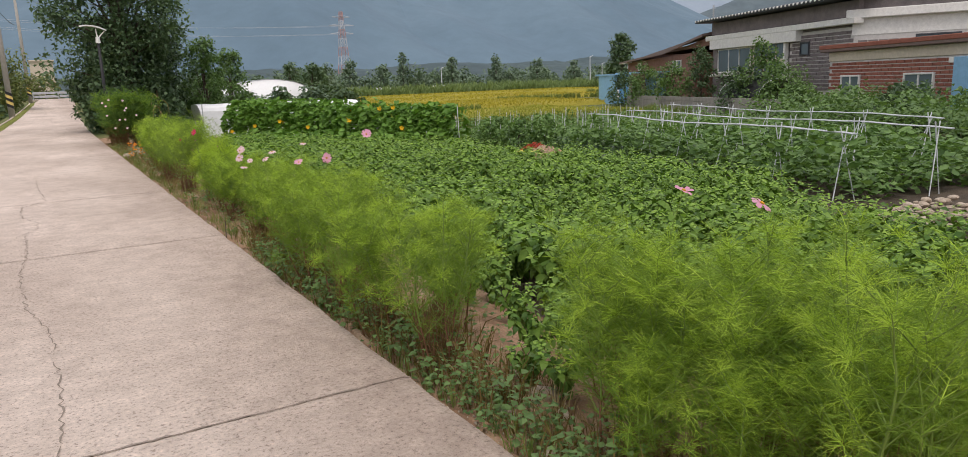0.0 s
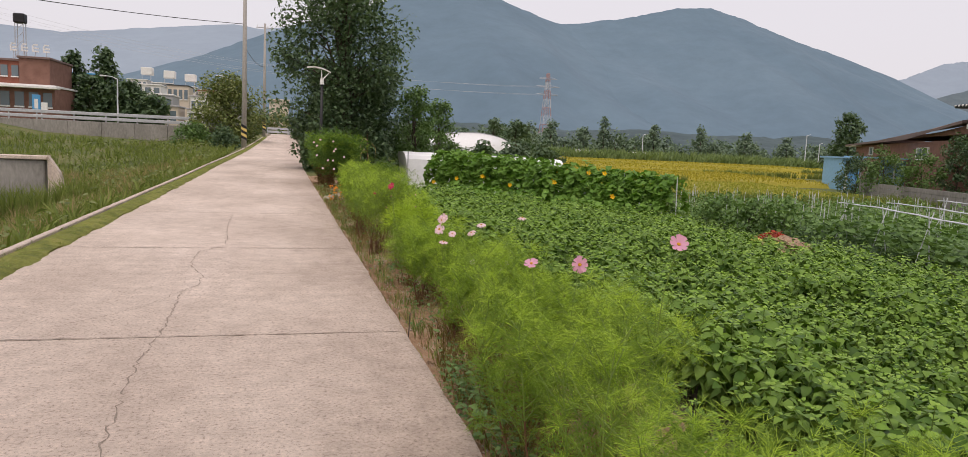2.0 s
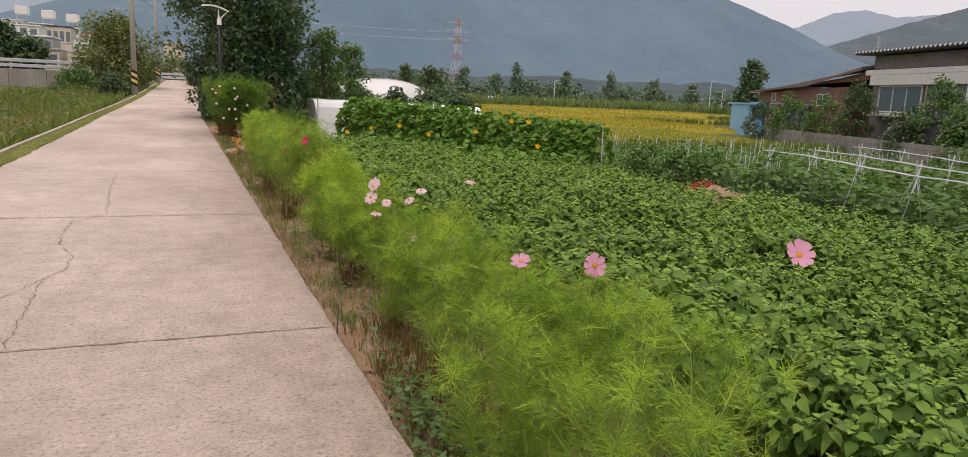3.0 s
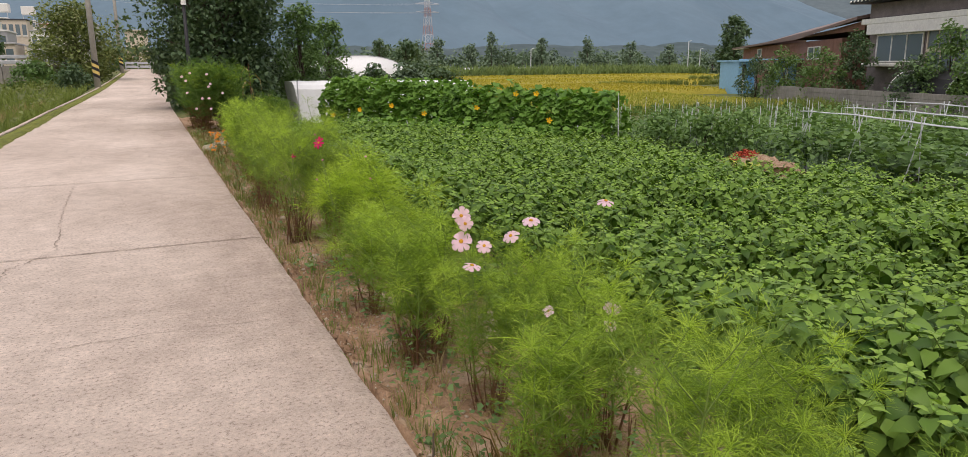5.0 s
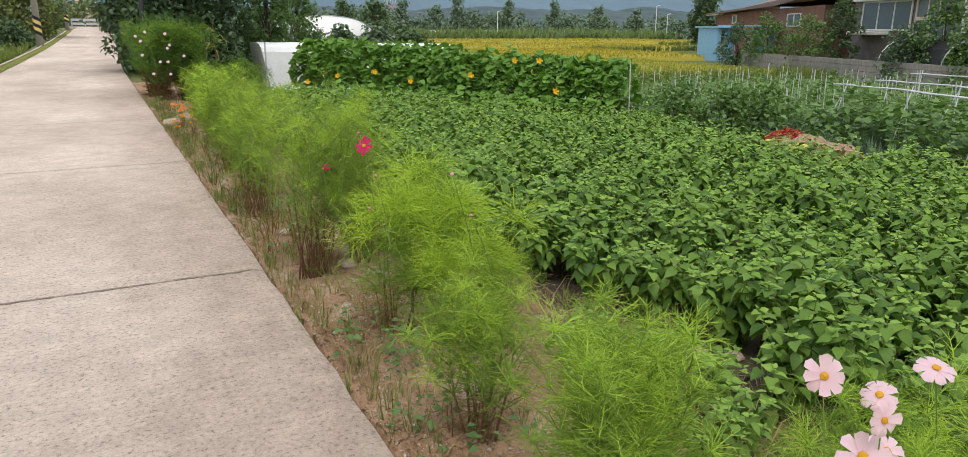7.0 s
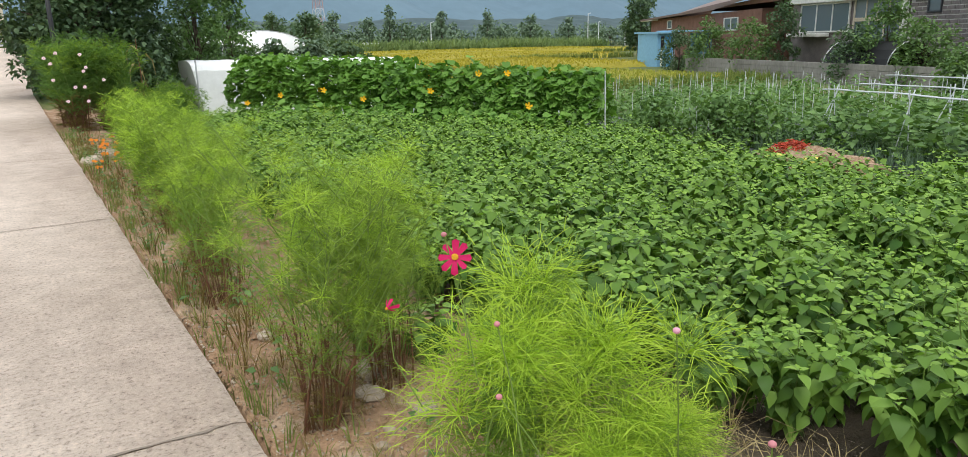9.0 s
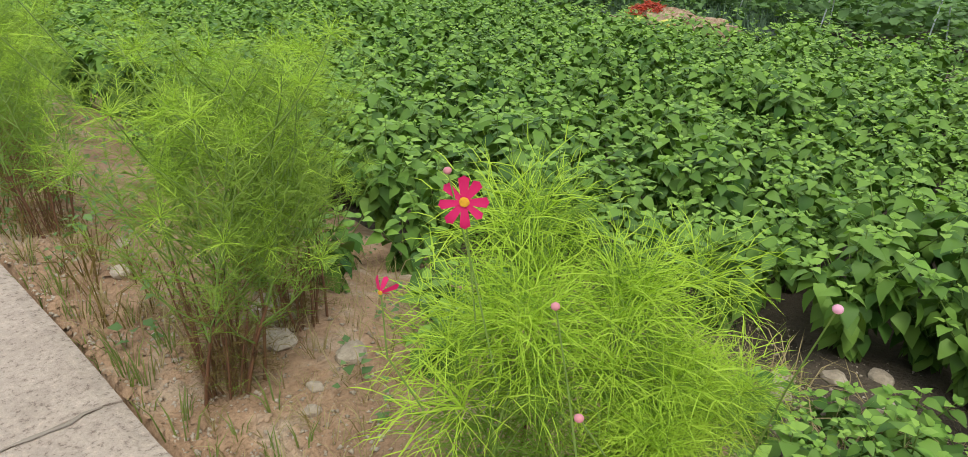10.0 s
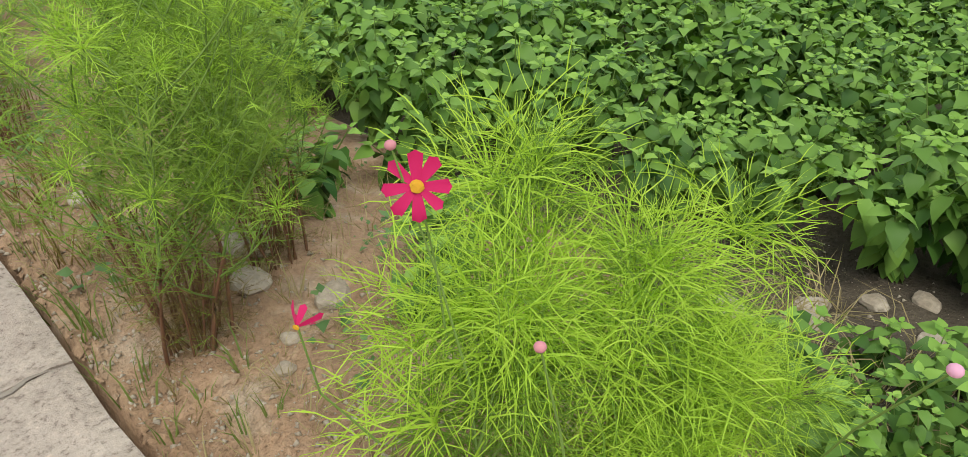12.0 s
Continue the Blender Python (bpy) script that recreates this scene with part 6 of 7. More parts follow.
def annex():
    m, ln = house_frame((33.0, 22.6), (27.2, 10.4))
    m = m @ Matrix.Translation((0, 0, 0.4)) @ Matrix.Diagonal((1.15, 1, 1.1, 1))
    house = empty("brick_annex", m, "low red brick annex with white band and flat roof", "house")
    slab_part("wall", house, MORTAR, 0, ln, 0.06, 5, -1.2, 1.3)
    slab_part("white_band", house, CREAM, -0.05, ln, -0.05, 5, 1.31, 1.72, 0.02)
    slab_part("roof_slab", house, ROOF_BROWN, -0.35, ln, -0.35, 5.2, 1.73, 2.0, 0.03)
    slab_part("roof_edge", house, RED_BRICK, -0.38, ln, -0.38, -0.2, 1.86, 2.04, 0.02)
    face = slab_part("brick_panel", house, MORTAR, 0, ln, 0.0, 0.058, -1.0, 1.3)
    brick_field(face, 0.2, 9.2, -0.7, 1.28, 0.0, RED_BRICK, 0.44, 0.15, 300)
    window(house, 1.1, 2.3, -0.3, 0.62, -0.04, 1)
    window(house, 5.2, 6.7, -0.3, 0.66, -0.04, 1)
    slab_part("side_panel", house, PALE_BLUE, 7.9, ln, -0.3, 0.0, -0.6, 1.25, 0.02, "pale translucent side panel")
    slab_part("meter_box", house, WHITE_PAINT, 7.6, 7.85, -0.25, -0.03, 1.05, 1.25, 0.02)


annex()


def brown_house():
    m, ln = house_frame((66.0, 76.0), (44.5, 43.0))
    m, ln = m @ Matrix.Translation((0, 0, 0.75)) @ Matrix.Diagonal((ln / 17.4, 1, 1.2, 1)), 17.4
    house = empty("brown_house", m, "low brown house with a wide pitched roof", "house")
    slab_part("wall", house, BROWN_WALL, 1.5, ln, 0.3, 8, -1.2, 2.05)
    bm = bmesh.new()
    v = [bm.verts.new(p) for p in ((9.5, 0.25, 2.352), (ln + 2, 0.25, 2.352), (ln + 2, 0.25, 2.85), (ln - 1.0, 0.25, 2.6), (9.5, 8, 2.352), (ln + 2, 8, 2.352), (ln + 2, 8, 2.85), (ln - 1.0, 8, 2.6))]
    for q in ((0, 1, 2, 3), (4, 7, 6, 5), (0, 3, 7, 4), (3, 2, 6, 7)):
        bm.faces.new([v[i] for i in q])
    part("gable", bm, BROWN_WALL, house)
    bm = bmesh.new()
    v = [bm.verts.new(p) for p in ((0.2, -0.5, 2.15), (8.4, -0.5, 2.3), (13.0, -0.4, 2.36), (ln - 0.8, -0.3, 2.78), (ln + 2, -0.3, 3.05), (ln + 2, 6, 4.1), (4.0, 6, 3.6), (0.2, 8, 2.5))]
    bm.faces.new(v)
    r = bmesh.ops.extrude_face_region(bm, geom=bm.faces[:])
    bmesh.ops.translate(bm, vec=(0, 0, -0.16), verts=[g for g in r["geom"] if isinstance(g, bmesh.types.BMVert)])
    part("roof", bm, ROOF_BROWN, house, "brown sheet roof")
    slab_part("white_fascia", house, WHITE_PAINT, 0.3, 3.2, -0.45, 0.2, 1.95, 2.12, 0.02)
    window(house, 5.2, 5.9, 1.2, 1.8, 0.28, 0)
    window(house, 13.8, 15.2, 0.9, 1.6, 0.28, 1)


brown_house()


def shed():
    m, ln = house_frame((43.9, 51.95), (45.6, 51.8))
    m, ln = m @ Matrix.Translation((0, 0, 0.31)) @ Matrix.Diagonal((ln / 4.8, 1, 1.286, 1)), 4.8
    thing = empty("blue_shed", m, "small blue sheet-metal shed at the paddy edge", "shed")
    slab_part("body", thing, PALE_BLUE, 0, ln, 0.0, 2.4, -1.1, 1.0)
    for k in range(16):
        x = 0.1 + k * 0.29
        bm = bmesh.new()
        rod(bm, (x, -0.01, -1.05), (x, -0.01, 1.0), 0.045, sides=6)
        part("panel_rib", bm, BLUE_SHEET if k > 6 else PALE_BLUE, thing)
    slab_part("door", thing, WHITE_PAINT, 1.0, 1.5, -0.07, 0.02, -1.0, 0.0, 0.01)
    # black panel on the closed wall, painted for the shade inside an opening
    slab_part("opening_shade_panel", thing, BLACK, 1.0, 1.9, -0.065, 0.02, 0.02, 0.85)
    slab_part("roof", thing, PALE_BLUE, -0.3, ln + 0.2, -0.3, 2.8, 1.01, 1.12, 0.01)
    m2, l2 = house_frame((45.5, 51.8), (50.5, 51.0))
    m2 = m2 @ Matrix.Translation((0, 0, 0.31)) @ Matrix.Diagonal((1, 1, 1.35, 1))
    lean = empty("lean_to", m2, "open lean-to beside the blue shed", "shed")
    slab_part("back_panel", lean, PALE_BLUE, 2.8, l2, 1.2, 1.3, -1.0, 1.0)
    slab_part("roof", lean, PALE_BLUE, 0.0, l2, -0.2, 2.2, 1.05, 1.14, 0.01)
    for x in (0.2, 3.2, l2 - 0.2):
        slab_part("post", lean, GALV, x, x + 0.08, 0, 0.08, -1.1, 1.05)


shed()


def low_wall():
    m, ln = house_frame((38.5, 44.0), (31.0, 22.0))
    m = m @ Matrix.Translation((0, 0, 0.25)) @ Matrix.Diagonal((1.2, 1, 1.2, 1))
    wall = empty("garden_wall", m, "low grey wall of stacked concrete panels", "wall", kind="structure")
    for j in range(4):
        for k in range(9):
            slab_part("panel", wall, CONCRETE_WALL, k * ln / 9 + 0.01, (k + 1) * ln / 9 - 0.01, 0, 0.12, -1.15 + j * 0.24, -1.15 + j * 0.24 + 0.23, 0.008)
    awn = empty("shade_awning", m, "black shade net on hoops behind the low wall", "awning")
    verts, faces = [], []
    for i in range(9):
        for j in range(9):
            a = math.pi * j / 8
            verts.append((11.0 + i * 0.45, 1.8 - 1.3 * math.cos(a), -0.4 + 1.05 * math.sin(a)))
    for i in range(8):
        for j in range(8):
            faces.append((i * 9 + j, i * 9 + j + 1, (i + 1) * 9 + j + 1, (i + 1) * 9 + j))
    mesh_object("net", verts, faces, BLACK, awn)
    for i in (0, 8):
        v, f = tube([(11.0 + i * 0.45, 1.8 - 1.32 * math.cos(a), -0.4 + 1.07 * math.sin(a)) for a in np.linspace(0, math.pi, 12)], 0.025, 0.025, 6)
        mesh_object("hoop", v, [tuple(q) for q in f.tolist()], GALV, awn)


low_wall()


# ---- along the road ----
def utility_pole(x, y, z, h, label, r=0.15):
    pole = empty("utility_pole", Matrix.Translation((x, y, z)), label, "pole", "utility poles")
    bm = bmesh.new()
    rod(bm, (0, 0, -0.3), (0, 0, h), r, r * 0.62, 14)
    part("shaft", bm, POLE_CONCRETE, pole, smooth=True)
    n, turns = 40, 5
    for k in range(turns):
        verts, faces = [], []
        for i in range(n + 1):
            a = 2 * math.pi * i / n
            z0 = 0.5 + k * 0.19 + 0.28 * (i / n if i <= n / 2 else 1 - i / n) * 2
            for zz in (z0, z0 + 0.19):
                verts.append(((r + 0.006) * math.cos(a), (r + 0.006) * math.sin(a), zz))
        for i in range(n):
            faces.append((2 * i, 2 * i + 2, 2 * i + 3, 2 * i + 1))
        mesh_object("warning_stripe", verts, faces, YELLOW if k % 2 else BLACK, pole)
    bm = bmesh.new()
    box(bm, -0.9, 0.9, -0.05, 0.05, h - 0.5, h - 0.4, 0.01)
    part("crossarm", bm, GALV, pole)
    for s in (-0.8, -0.3, 0.3, 0.8):
        bm = bmesh.new()
        rod(bm, (s, 0, h - 0.4), (s, 0, h - 0.2), 0.045, 0.03, 8)
        part("insulator", bm, WHITE_PAINT, pole)
    return pole


POLE_A = utility_pole(-3.4, 54.4, 0.35, 11.5, "grey concrete utility pole with yellow-black warning bands", 0.18)
POLE_B = utility_pole(-2.75, 85.5, 1.15, 12.0, "grey concrete utility pole with yellow-black warning bands", 0.18)
POLE_C = utility_pole(-14.5, 20.0, -1.5, 10.5, "grey concrete utility pole across the ditch")


def cable(a, b, sag, label="thin black overhead cable between poles"):
    pts = [Vector(a).lerp(Vector(b), t) - Vector((0, 0, sag * 4 * t * (1 - t))) for t in np.linspace(0, 1, 24)]
    v, f = tube(pts, 0.02, 0.02, 5)
    tagged(mesh_object("overhead_cable", v, [tuple(q) for q in f.tolist()], BLACK), label, "cable", "overhead cables")


cable((-3.4, 54.4, 8.7), (-24.0, 30.0, 7.2), 0.5)
cable((-3.4, 54.4, 7.2), (-2.75, 85.5, 8.6), 0.4)
cable((-2.75, 85.5, 12.3), (5.0, 130.0, 12.0), 0.6)


def path_lamp():
    z = ground_z(0.5, 30.0)
    lamp = empty("street_lamp", Matrix.Translation((0.5, 30.0, z)), "black path lamp post with a curved white head", "street lamp")
    bm = bmesh.new()
    rod(bm, (0, 0, -0.1), (0, 0, 3.45 - z), 0.07, 0.05, 10)
    part("post", bm, BLACK, lamp, smooth=True)
    bm = bmesh.new()
    rod(bm, (0, 0, 3.4 - z), (0, 0, 3.62 - z), 0.085, 0.07, 10)
    part("collar", bm, WHITE_PAINT, lamp)
    v, f = tube([(0.0, 0, 3.55 - z), (0.12, 0, 3.7 - z), (0.26, 0, 3.85 - z)], 0.03, 0.02, 6)
    mesh_object("arm", v, [tuple(q) for q in f.tolist()], WHITE_PAINT, lamp)
    v, f = tube([(0.0, 0, 3.55 - z), (-0.02, 0, 3.75 - z), (-0.03, 0, 3.93 - z)], 0.03, 0.02, 6)
    mesh_object("arm", v, [tuple(q) for q in f.tolist()], WHITE_PAINT, lamp)
    verts, faces = [], []
    for i in range(13):
        t = i / 12
        x = -0.56 + 0.88 * t
        zz = 3.92 - z + 0.13 * math.sin(math.pi * (0.15 + 0.75 * t)) - 0.12 * t
        w = 0.13 * math.sin(math.pi * (0.12 + 0.76 * t))
        verts += [(x, -w, zz), (x, w, zz), (x, w, zz + 0.045), (x, -w, zz + 0.045)]
    for i in range(12):
        for k in range(4):
            faces.append((4 * i + k, 4 * i + (k + 1) % 4, 4 * i + 4 + (k + 1) % 4, 4 * i + 4 + k))
    faces += [(3, 2, 1, 0), (48, 49, 50, 51)]
    mesh_object("lamp_head", verts, faces, WHITE_PAINT, lamp, None, False)


path_lamp()


def guard_rail(a, b, posts, z, label, h=0.75):
    A, B = Vector(a), Vector(b)
    rail = empty("guard_rail", Matrix.Translation((a[0], a[1], z)), label, "guard rail")
    for k in range(posts):
        p = A.lerp(B, k / (posts - 1)) - A
        bm = bmesh.new()
        rod(bm, (p.x, p.y, -0.1), (p.x, p.y, h), 0.06, sides=8)
        part("post", bm, GALV, rail)
    for hh in (h - 0.1, h - 0.5):
        d = B - A
        bm = bmesh.new()
        m = Matrix.Rotation(math.atan2(d.y, d.x), 4, "Z")
        box(bm, 0, d.length, -0.09, -0.05, hh - 0.13, hh + 0.13, 0.02, m)
        part("beam", bm, GALV, rail)


guard_rail((-2.6, 97.0), (2.4, 97.6), 5, 1.4, "steel guard rail across the end of the road")


def retaining_wall():
    wall = empty("retaining_wall", Matrix(), "stained concrete retaining wall along the ditch", "wall", kind="structure")
    for k in range(18):
        x = -52 + k * 2.6
        slab_part("wall_panel", wall, CONCRETE_WALL, x, x + 2.57, 70.0 - 0.04 * (x + 10), 71.0 - 0.04 * (x + 10), -2.5, 1.75, 0.03)
    guard_rail((-52, 71.6), (-5.5, 70.0), 20, 1.75, "steel guard rail along the upper road")
    tagged(slab_part("road_embankment", None, GRASS_GROUND, -120, -5.2, 71.8, 400, -3.0, 1.72), "raised ground behind the retaining wall", "ground", kind="structure")


retaining_wall()


def ditch_culvert():
    thing = empty("culvert_wall", Matrix.Translation((-9.15, 31.0, -0.8)), "low weathered concrete culvert wall in the ditch", "wall")
    slab_part("wall", thing, CONCRETE_WALL, -6, 0, 0, 0.4, -2.0, 0.95, 0.04)
    slab_part("coping", thing, CONCRETE, -6.1, 0.1, -0.1, 0.5, 0.96, 1.1, 0.02)
    bm = bmesh.new()
    v = [bm.verts.new(p) for p in ((0.1, 0, -2.0), (1.2, -0.4, -2.0), (0.55, -0.3, 0.55), (0.1, 0, 1.12))]
    bm.faces.new(v)
    r = bmesh.ops.extrude_face_region(bm, geom=bm.faces[:])
    bmesh.ops.translate(bm, vec=(0, 0.3, 0), verts=[g for g in r["geom"] if isinstance(g, bmesh.types.BMVert)])
    part("wing_wall", bm, CONCRETE, thing)


ditch_culvert()


# ---- town behind the wall ----
def block(name, label, x0, x1, y, z0, z1, mat, rows, cols, roof=None, depth=8, group="town houses"):
    """A far building: body, parapet or roof, and its windows in rows."""
    b = empty(name, Matrix.Translation((x0, y, z0)), label, "building", group)
    w, h = x1 - x0, z1 - z0
    slab_part("wall", b, mat, 0, w, 0, depth, 1.65 - z0, h)
    slab_part("roof", b, roof or mat, -0.15, w + 0.15, -0.2, depth + 0.1, h + 0.004, h + 0.22, 0.03)
    for j in range(rows):
        for i in range(cols):
            cw, ch = w / cols, h / rows
            win = slab_part("window", b, GLASS, i * cw + cw * 0.18, i * cw + cw * 0.82, -0.06, 0.03, j * ch + ch * 0.3, j * ch + ch * 0.8)
            slab_part("sill", win, WHITE_PAINT, i * cw + cw * 0.14, i * cw + cw * 0.86, -0.14, -0.061, j * ch + ch * 0.24, j * ch + ch * 0.295)
    return b


def restaurant():
    r = block("brick_restaurant", "long red brick building with a white canopy", -44, -26.0, 85, 5.3, 7.4, RED_BRICK, 1, 19, ROOF_BROWN)
    low = block("brick_restaurant", "ground floor with wide windows under a white canopy", -44, -22.8, 84.2, 2.2, 4.95, BROWN_WALL, 1, 17, WHITE_PAINT)
    slab_part("canopy", low, WHITE_PAINT, -0.4, 21.8, -1.5, -0.21, 2.55, 2.8, 0.03, "white canopy along the front")
    block("brick_tower", "brown brick stair tower beside the restaurant", -26.0, -23.3, 84.6, 2.2, 7.7, BROWN_WALL, 0, 0, ROOF_BROWN)
    sign = empty("roof_sign", Matrix.Translation((-28.0, 88, 7.7)), "white roof sign on a steel frame", "sign")
    for k in range(4):
        x = 0.2 + k * 1.0
        bm = bmesh.new()
        rod(bm, (x + 0.3, 0.1, -0.3), (x + 0.3, 0.1, 1.0), 0.04)
        part("strut", bm, GALV, sign)
        for q in ((x, x + 0.62, 0.95, 1.1), (x, x + 0.14, 1.1, 1.6), (x + 0.2, x + 0.62, 1.25, 1.4), (x + 0.1, x + 0.55, 1.62, 1.75)):
            slab_part("letter_bar", sign, WHITE_PAINT, q[0], q[1], 0, 0.08, q[2], q[3])
    mast = empty("lattice_mast", Matrix.Translation((-28.0, 92, 7.6)), "grey lattice mast with antennas behind the sign", "mast")
    for a, b in ((-0.4, -0.4), (0.4, -0.4), (0.4, 0.4), (-0.4, 0.4)):
        bm = bmesh.new()
        rod(bm, (a, b, -1), (a, b, 5.2), 0.05)
        part("leg", bm, GALV, mast)
    for k in range(6):
        bm = bmesh.new()
        rod(bm, (-0.4, -0.4, k * 0.85), (0.4, -0.4, k * 0.85 + 0.85), 0.03)
        part("brace", bm, GALV, mast)
    slab_part("antenna_ring", mast, BLACK, -0.55, 0.55, -0.55, 0.55, 4.3, 5.3, 0.1)
    sgn = empty("road_sign", Matrix.Translation((-23.6, 80, 1.75)), "blue and white sign board by the upper road", "sign")
    slab_part("post", sgn, GALV, 0.3, 0.4, 0, 0.1, 0, 1.0)
    slab_part("board", sgn, BLUE_SHEET, 0, 0.7, -0.05, 0.05, 0.8, 2.3, 0.02)
    slab_part("letter_bar", sgn, WHITE_PAINT, 0.2, 0.5, -0.06, -0.051, 1.0, 1.9)
    slab_part("board", sgn, WHITE_PAINT, 0.75, 1.3, -0.05, 0.05, 0.6, 1.6, 0.02)
    lampz = empty("street_lamp", Matrix.Translation((-14.4, 70.5, 1.75)), "pale steel street lamp by the upper road", "street lamp")
    bm = bmesh.new()
    rod(bm, (0, 0, 0), (0, 0, 3.7), 0.07, 0.05, 8)
    part("post", bm, POLE_WHITE, lampz)
    v, f = tube([(0, 0, 3.65), (-0.4, 0, 3.85), (-0.95, 0, 3.9)], 0.045, 0.035, 6)
    mesh_object("arm", v, [tuple(q) for q in f.tolist()], POLE_WHITE, lampz)
    slab_part("lamp_head", lampz, WHITE_PAINT, -1.35, -0.85, -0.1, 0.1, 3.83, 3.95, 0.03)


restaurant()
for k, x in enumerate((-37.5, -31.8, -26.3, -20.5)):
    block("apartment_block", "pale apartment block with a white roof tank", x, x + 4.6, 200, 6.5, 12.9 - 0.5 * k, GREY_RENDER if k % 2 else WHITE_PAINT, 3, 4, WHITE_PAINT)
for k, (x, z) in enumerate(((-34.5, 13.9), (-29.3, 13.4), (-24.4, 12.9))):
    t = empty("water_tank", Matrix.Translation((x, 201, z)), "white box water tank on a roof", "tank", "water tanks")
    slab_part("tank", t, WHITE_PAINT, 0, 2.6, 0, 3, 0.5, 2.3, 0.1)
    for a in (0.2, 2.2):
        slab_part("leg", t, GALV, a, a + 0.12, 0.2, 0.32, -0.9, 0.5)
block("stair_tower", "blue and white stair tower", -17.1, -14.6, 205, 6.0, 15.4, PALE_BLUE, 4, 1, WHITE_PAINT)
block("red_roof_house", "house with a bright red roof", -20.6, -15.6, 195, 7.5, 10.9, CREAM, 1, 3, RED_ROOF)
block("town_house", "white house with a green net fence before it", -17.4, -13.2, 150, 3.4, 7.6, WHITE_PAINT, 1, 4, GREY_RENDER)
block("town_house", "cream house with a dark roof in the town", -23.5, -19.4, 165, 6.4, 10.2, CREAM, 1, 4, ROOF_DARK)
block("town_house", "small white house with a sign band behind the wall", -13.6, -10.6, 112, 1.7, 4.2, WHITE_PAINT, 1, 3, GREY_RENDER)
block("town_house", "grey house with a pale sheet roof", -19.8, -16.6, 120, 3.6, 6.3, GREY_RENDER, 1, 3, WHITE_PAINT)
block("town_house", "low house with a white front behind the wall", -17.0, -14.6, 110, 1.7, 4.4, CREAM, 1, 2, GREY_RENDER)
block("town_house", "grey flat-roofed house in the town", -14.5, -9.0, 190, 6.0, 10.8, GREY_RENDER, 2, 4)
block("town_house", "white house among the town roofs", -27.0, -22.5, 150, 5.2, 9.2, WHITE_PAINT, 2, 3)
block("cream_house", "cream house front beyond the road end", -2.8, 0.2, 125, 1.5, 6.7, CREAM, 0, 0)
tree("road_end_shrub", (-1.4, 108.0, 1.2), 3.0, 4.5, TREE_LIGHT, "olive scrub beyond the end of the road", 1500, 0.3, 77, 0.05, 0.02, 14)
tree("road_end_shrub", (-4.6, 106.0, 1.2), 2.6, 4.0, TREE_MID, "olive scrub beyond the end of the road", 1500, 0.3, 78, 0.05, 0.02, 14)
block("town_house", "blue-roofed house behind the trees", -28.0, -24.6, 110, 5.0, 8.0, GREY_RENDER, 1, 3, BLUE_SHEET)

# ---- greenhouse, pylon, far clutter ----
def greenhouse(x0, x1, y, z0, h, depth, label):
    g = empty("greenhouse", Matrix.Translation((x0, y, z0)), label, "greenhouse", "greenhouses")
    n, m, w = 12, 14, x1 - x0
    verts, faces = [], []
    for i in range(n + 1):
        for j in range(m + 1):
            a = math.pi * j / m
            verts.append((w / 2 - w / 2 * math.cos(a), depth * i / n, h * math.sin(a) ** 0.6 + 0.03 * noise.noise((i, j, 2))))
    for i in range(n):
        for j in range(m):
            faces.append((i * (m + 1) + j, i * (m + 1) + j + 1, (i + 1) * (m + 1) + j + 1, (i + 1) * (m + 1) + j))
    faces.append(tuple(range(m, -1, -1)))
    mesh_object("cover", verts, faces, SHEET_WHITE, g, None, True)
    for i in range(0, n + 1, 3):
        v, f = tube([(w / 2 - (w / 2 + 0.03) * math.cos(a), depth * i / n, (h + 0.03) * math.sin(a) ** 0.6) for a in np.linspace(0, math.pi, 14)], 0.03, 0.03, 5)
        mesh_object("hoop", v, [tuple(q) for q in f.tolist()], GALV, g)


greenhouse(12.4, 20.9, 69, -0.1, 2.5, 7, "white plastic greenhouse behind the trees")
for k, (x, w) in enumerate([(88, 12), (62, 4), (76, 3), (50, 5)]):
    greenhouse(x, x + w, 150, -1.0, 1.5 if k == 0 else 2.0, 6, "far white plastic greenhouse across the paddies")


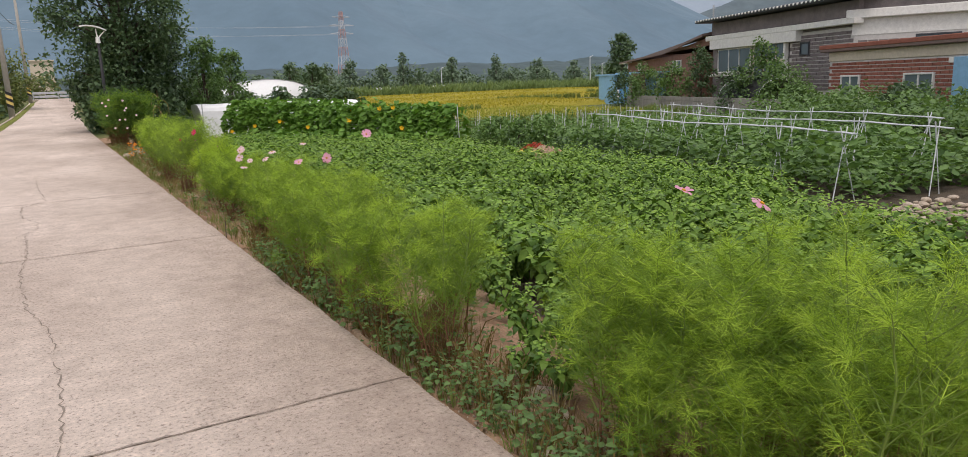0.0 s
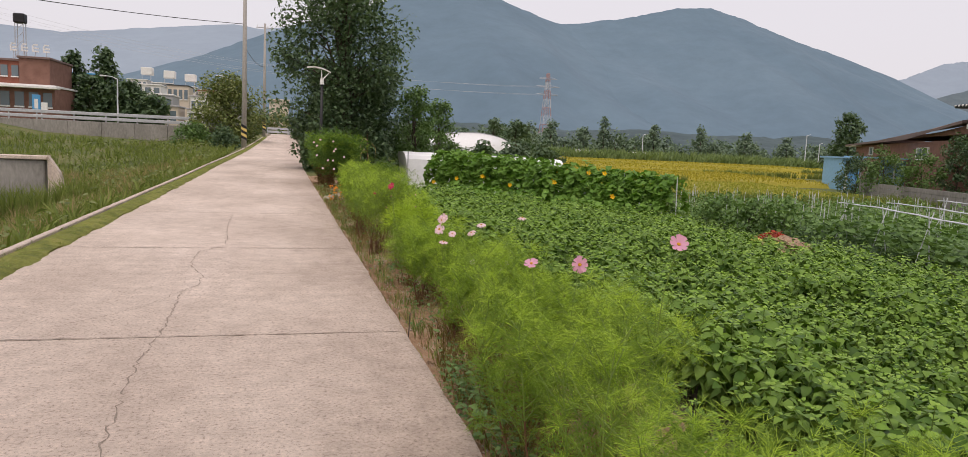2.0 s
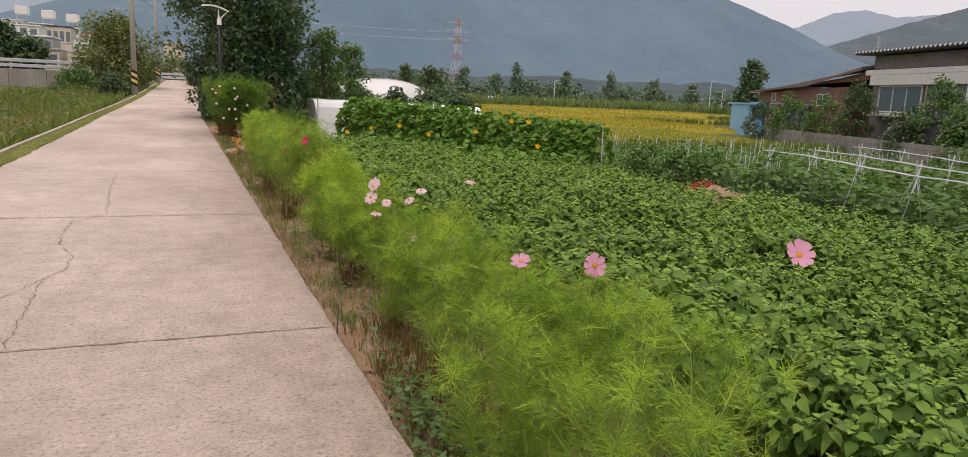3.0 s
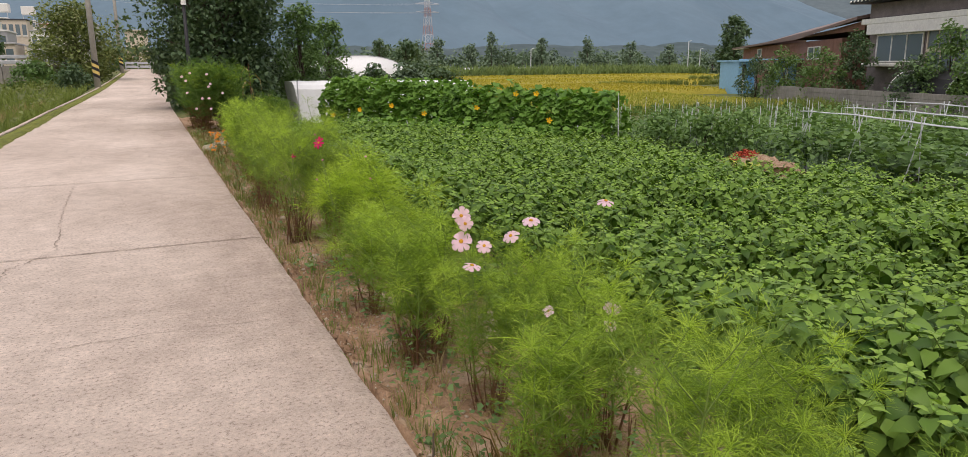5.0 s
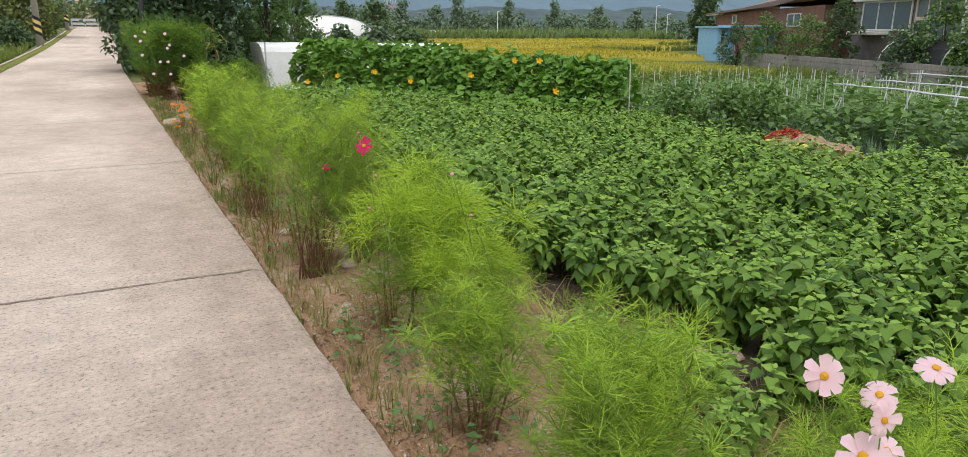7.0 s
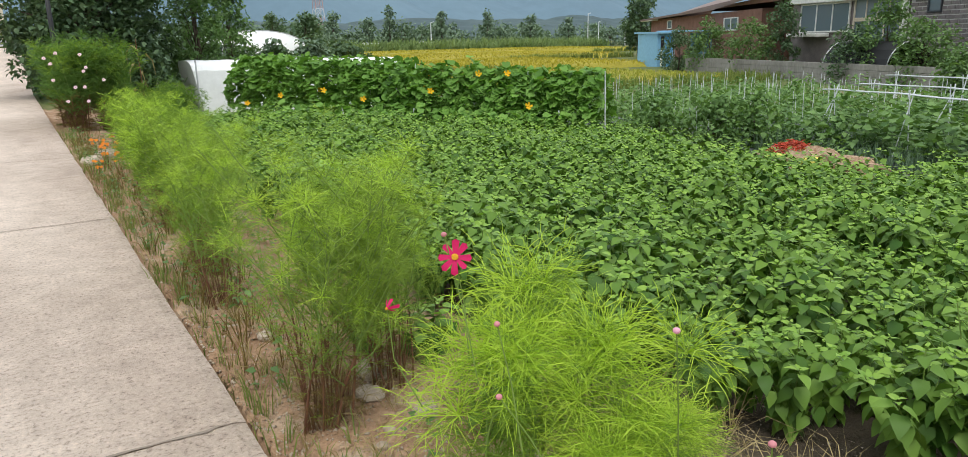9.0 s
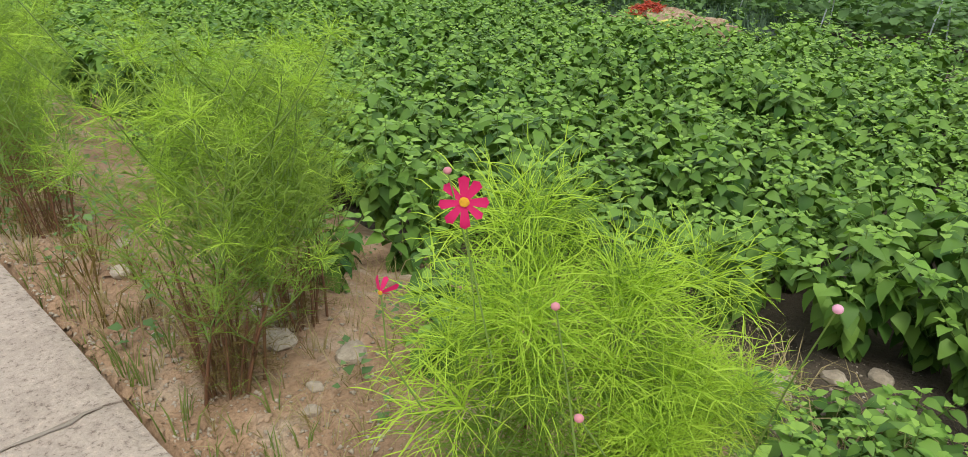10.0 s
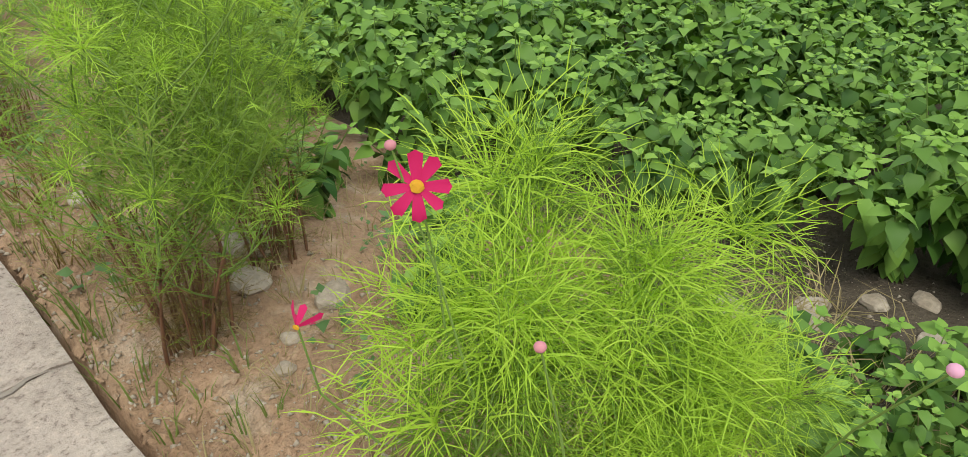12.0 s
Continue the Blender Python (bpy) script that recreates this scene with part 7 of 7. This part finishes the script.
def pylon():
    p = empty("pylon", Matrix.Translation((164.0, 450.0, -1.0)), "red and white lattice power pylon", "pylon")
    H, B, T = 48.5, 4.2, 0.8
    # both paints are dulled in colour to stand for the haze before the pylon
    RW = [plain("pylon_red_hazed", (0.42, 0.25, 0.23), 0.6), plain("pylon_white_hazed", (0.52, 0.52, 0.54), 0.6)]
    for k in range(9):
        z0, z1 = H * k / 9, H * (k + 1) / 9
        b0, b1 = B + (T - B) * (k / 9) ** 0.8, B + (T - B) * ((k + 1) / 9) ** 0.8
        bm = bmesh.new()
        for sx, sy in ((-1, -1), (1, -1), (1, 1), (-1, 1)):
            rod(bm, (sx * b0, sy * b0, z0), (sx * b1, sy * b1, z1), 0.22, sides=4)
        for s in (-1, 1):
            rod(bm, (-b0, s * b0, z0), (b1, s * b1, z1), 0.12, sides=4)
            rod(bm, (b0, s * b0, z0), (-b1, s * b1, z1), 0.12, sides=4)
            rod(bm, (-b1, s * b1, z1), (b1, s * b1, z1), 0.12, sides=4)
        part("lattice_stage", bm, RW[k % 2], p)
    for z, w in ((35, 7.5), (40, 8.0), (45, 6.0)):
        bm = bmesh.new()
        for s in (-1, 1):
            rod(bm, (0, s * 0.8, z), (w, 0, z + 0.3), 0.14, sides=4)
            rod(bm, (0, s * 0.8, z), (-w, 0, z + 0.3), 0.14, sides=4)
            rod(bm, (0, 0, z + 1.4), (s * w, 0, z + 0.3), 0.12, sides=4)
        part("crossarm", bm, RW[1], p)
    for z, w in ((34, 7.5), (39, 8.0)):
        for s in (-1, 1):
            a, b = Vector((164 + s * w, 450, z)), Vector((164 + s * w - 420, 700, 60 + z))
            v, f = tube([a.lerp(b, t) - Vector((0, 0, 60 * t * (1 - t))) for t in np.linspace(0, 1, 16)], 0.06, 0.06, 4)
            tagged(mesh_object("power_line", v, [tuple(q) for q in f.tolist()], GALV), "thin power line strung from the pylon", "cable", "power lines")


pylon()
for k, (x, y, h) in enumerate([(112, 140, 7.5), (124, 150, 6.0), (78, 152, 6.0), (131, 148, 6.2)]):
    pole = empty("field_pole", Matrix.Translation((x, y, -1.0)), "slim pale pole across the paddies", "pole", "field poles")
    bm = bmesh.new()
    rod(bm, (0, 0, 0), (0, 0, h), 0.12, 0.08, 8)
    part("shaft", bm, POLE_WHITE, pole)
    bm = bmesh.new()
    rod(bm, (0, 0, h - 0.1), (0.9, 0, h + 0.2), 0.07, 0.05, 6)
    part("arm", bm, POLE_WHITE, pole)
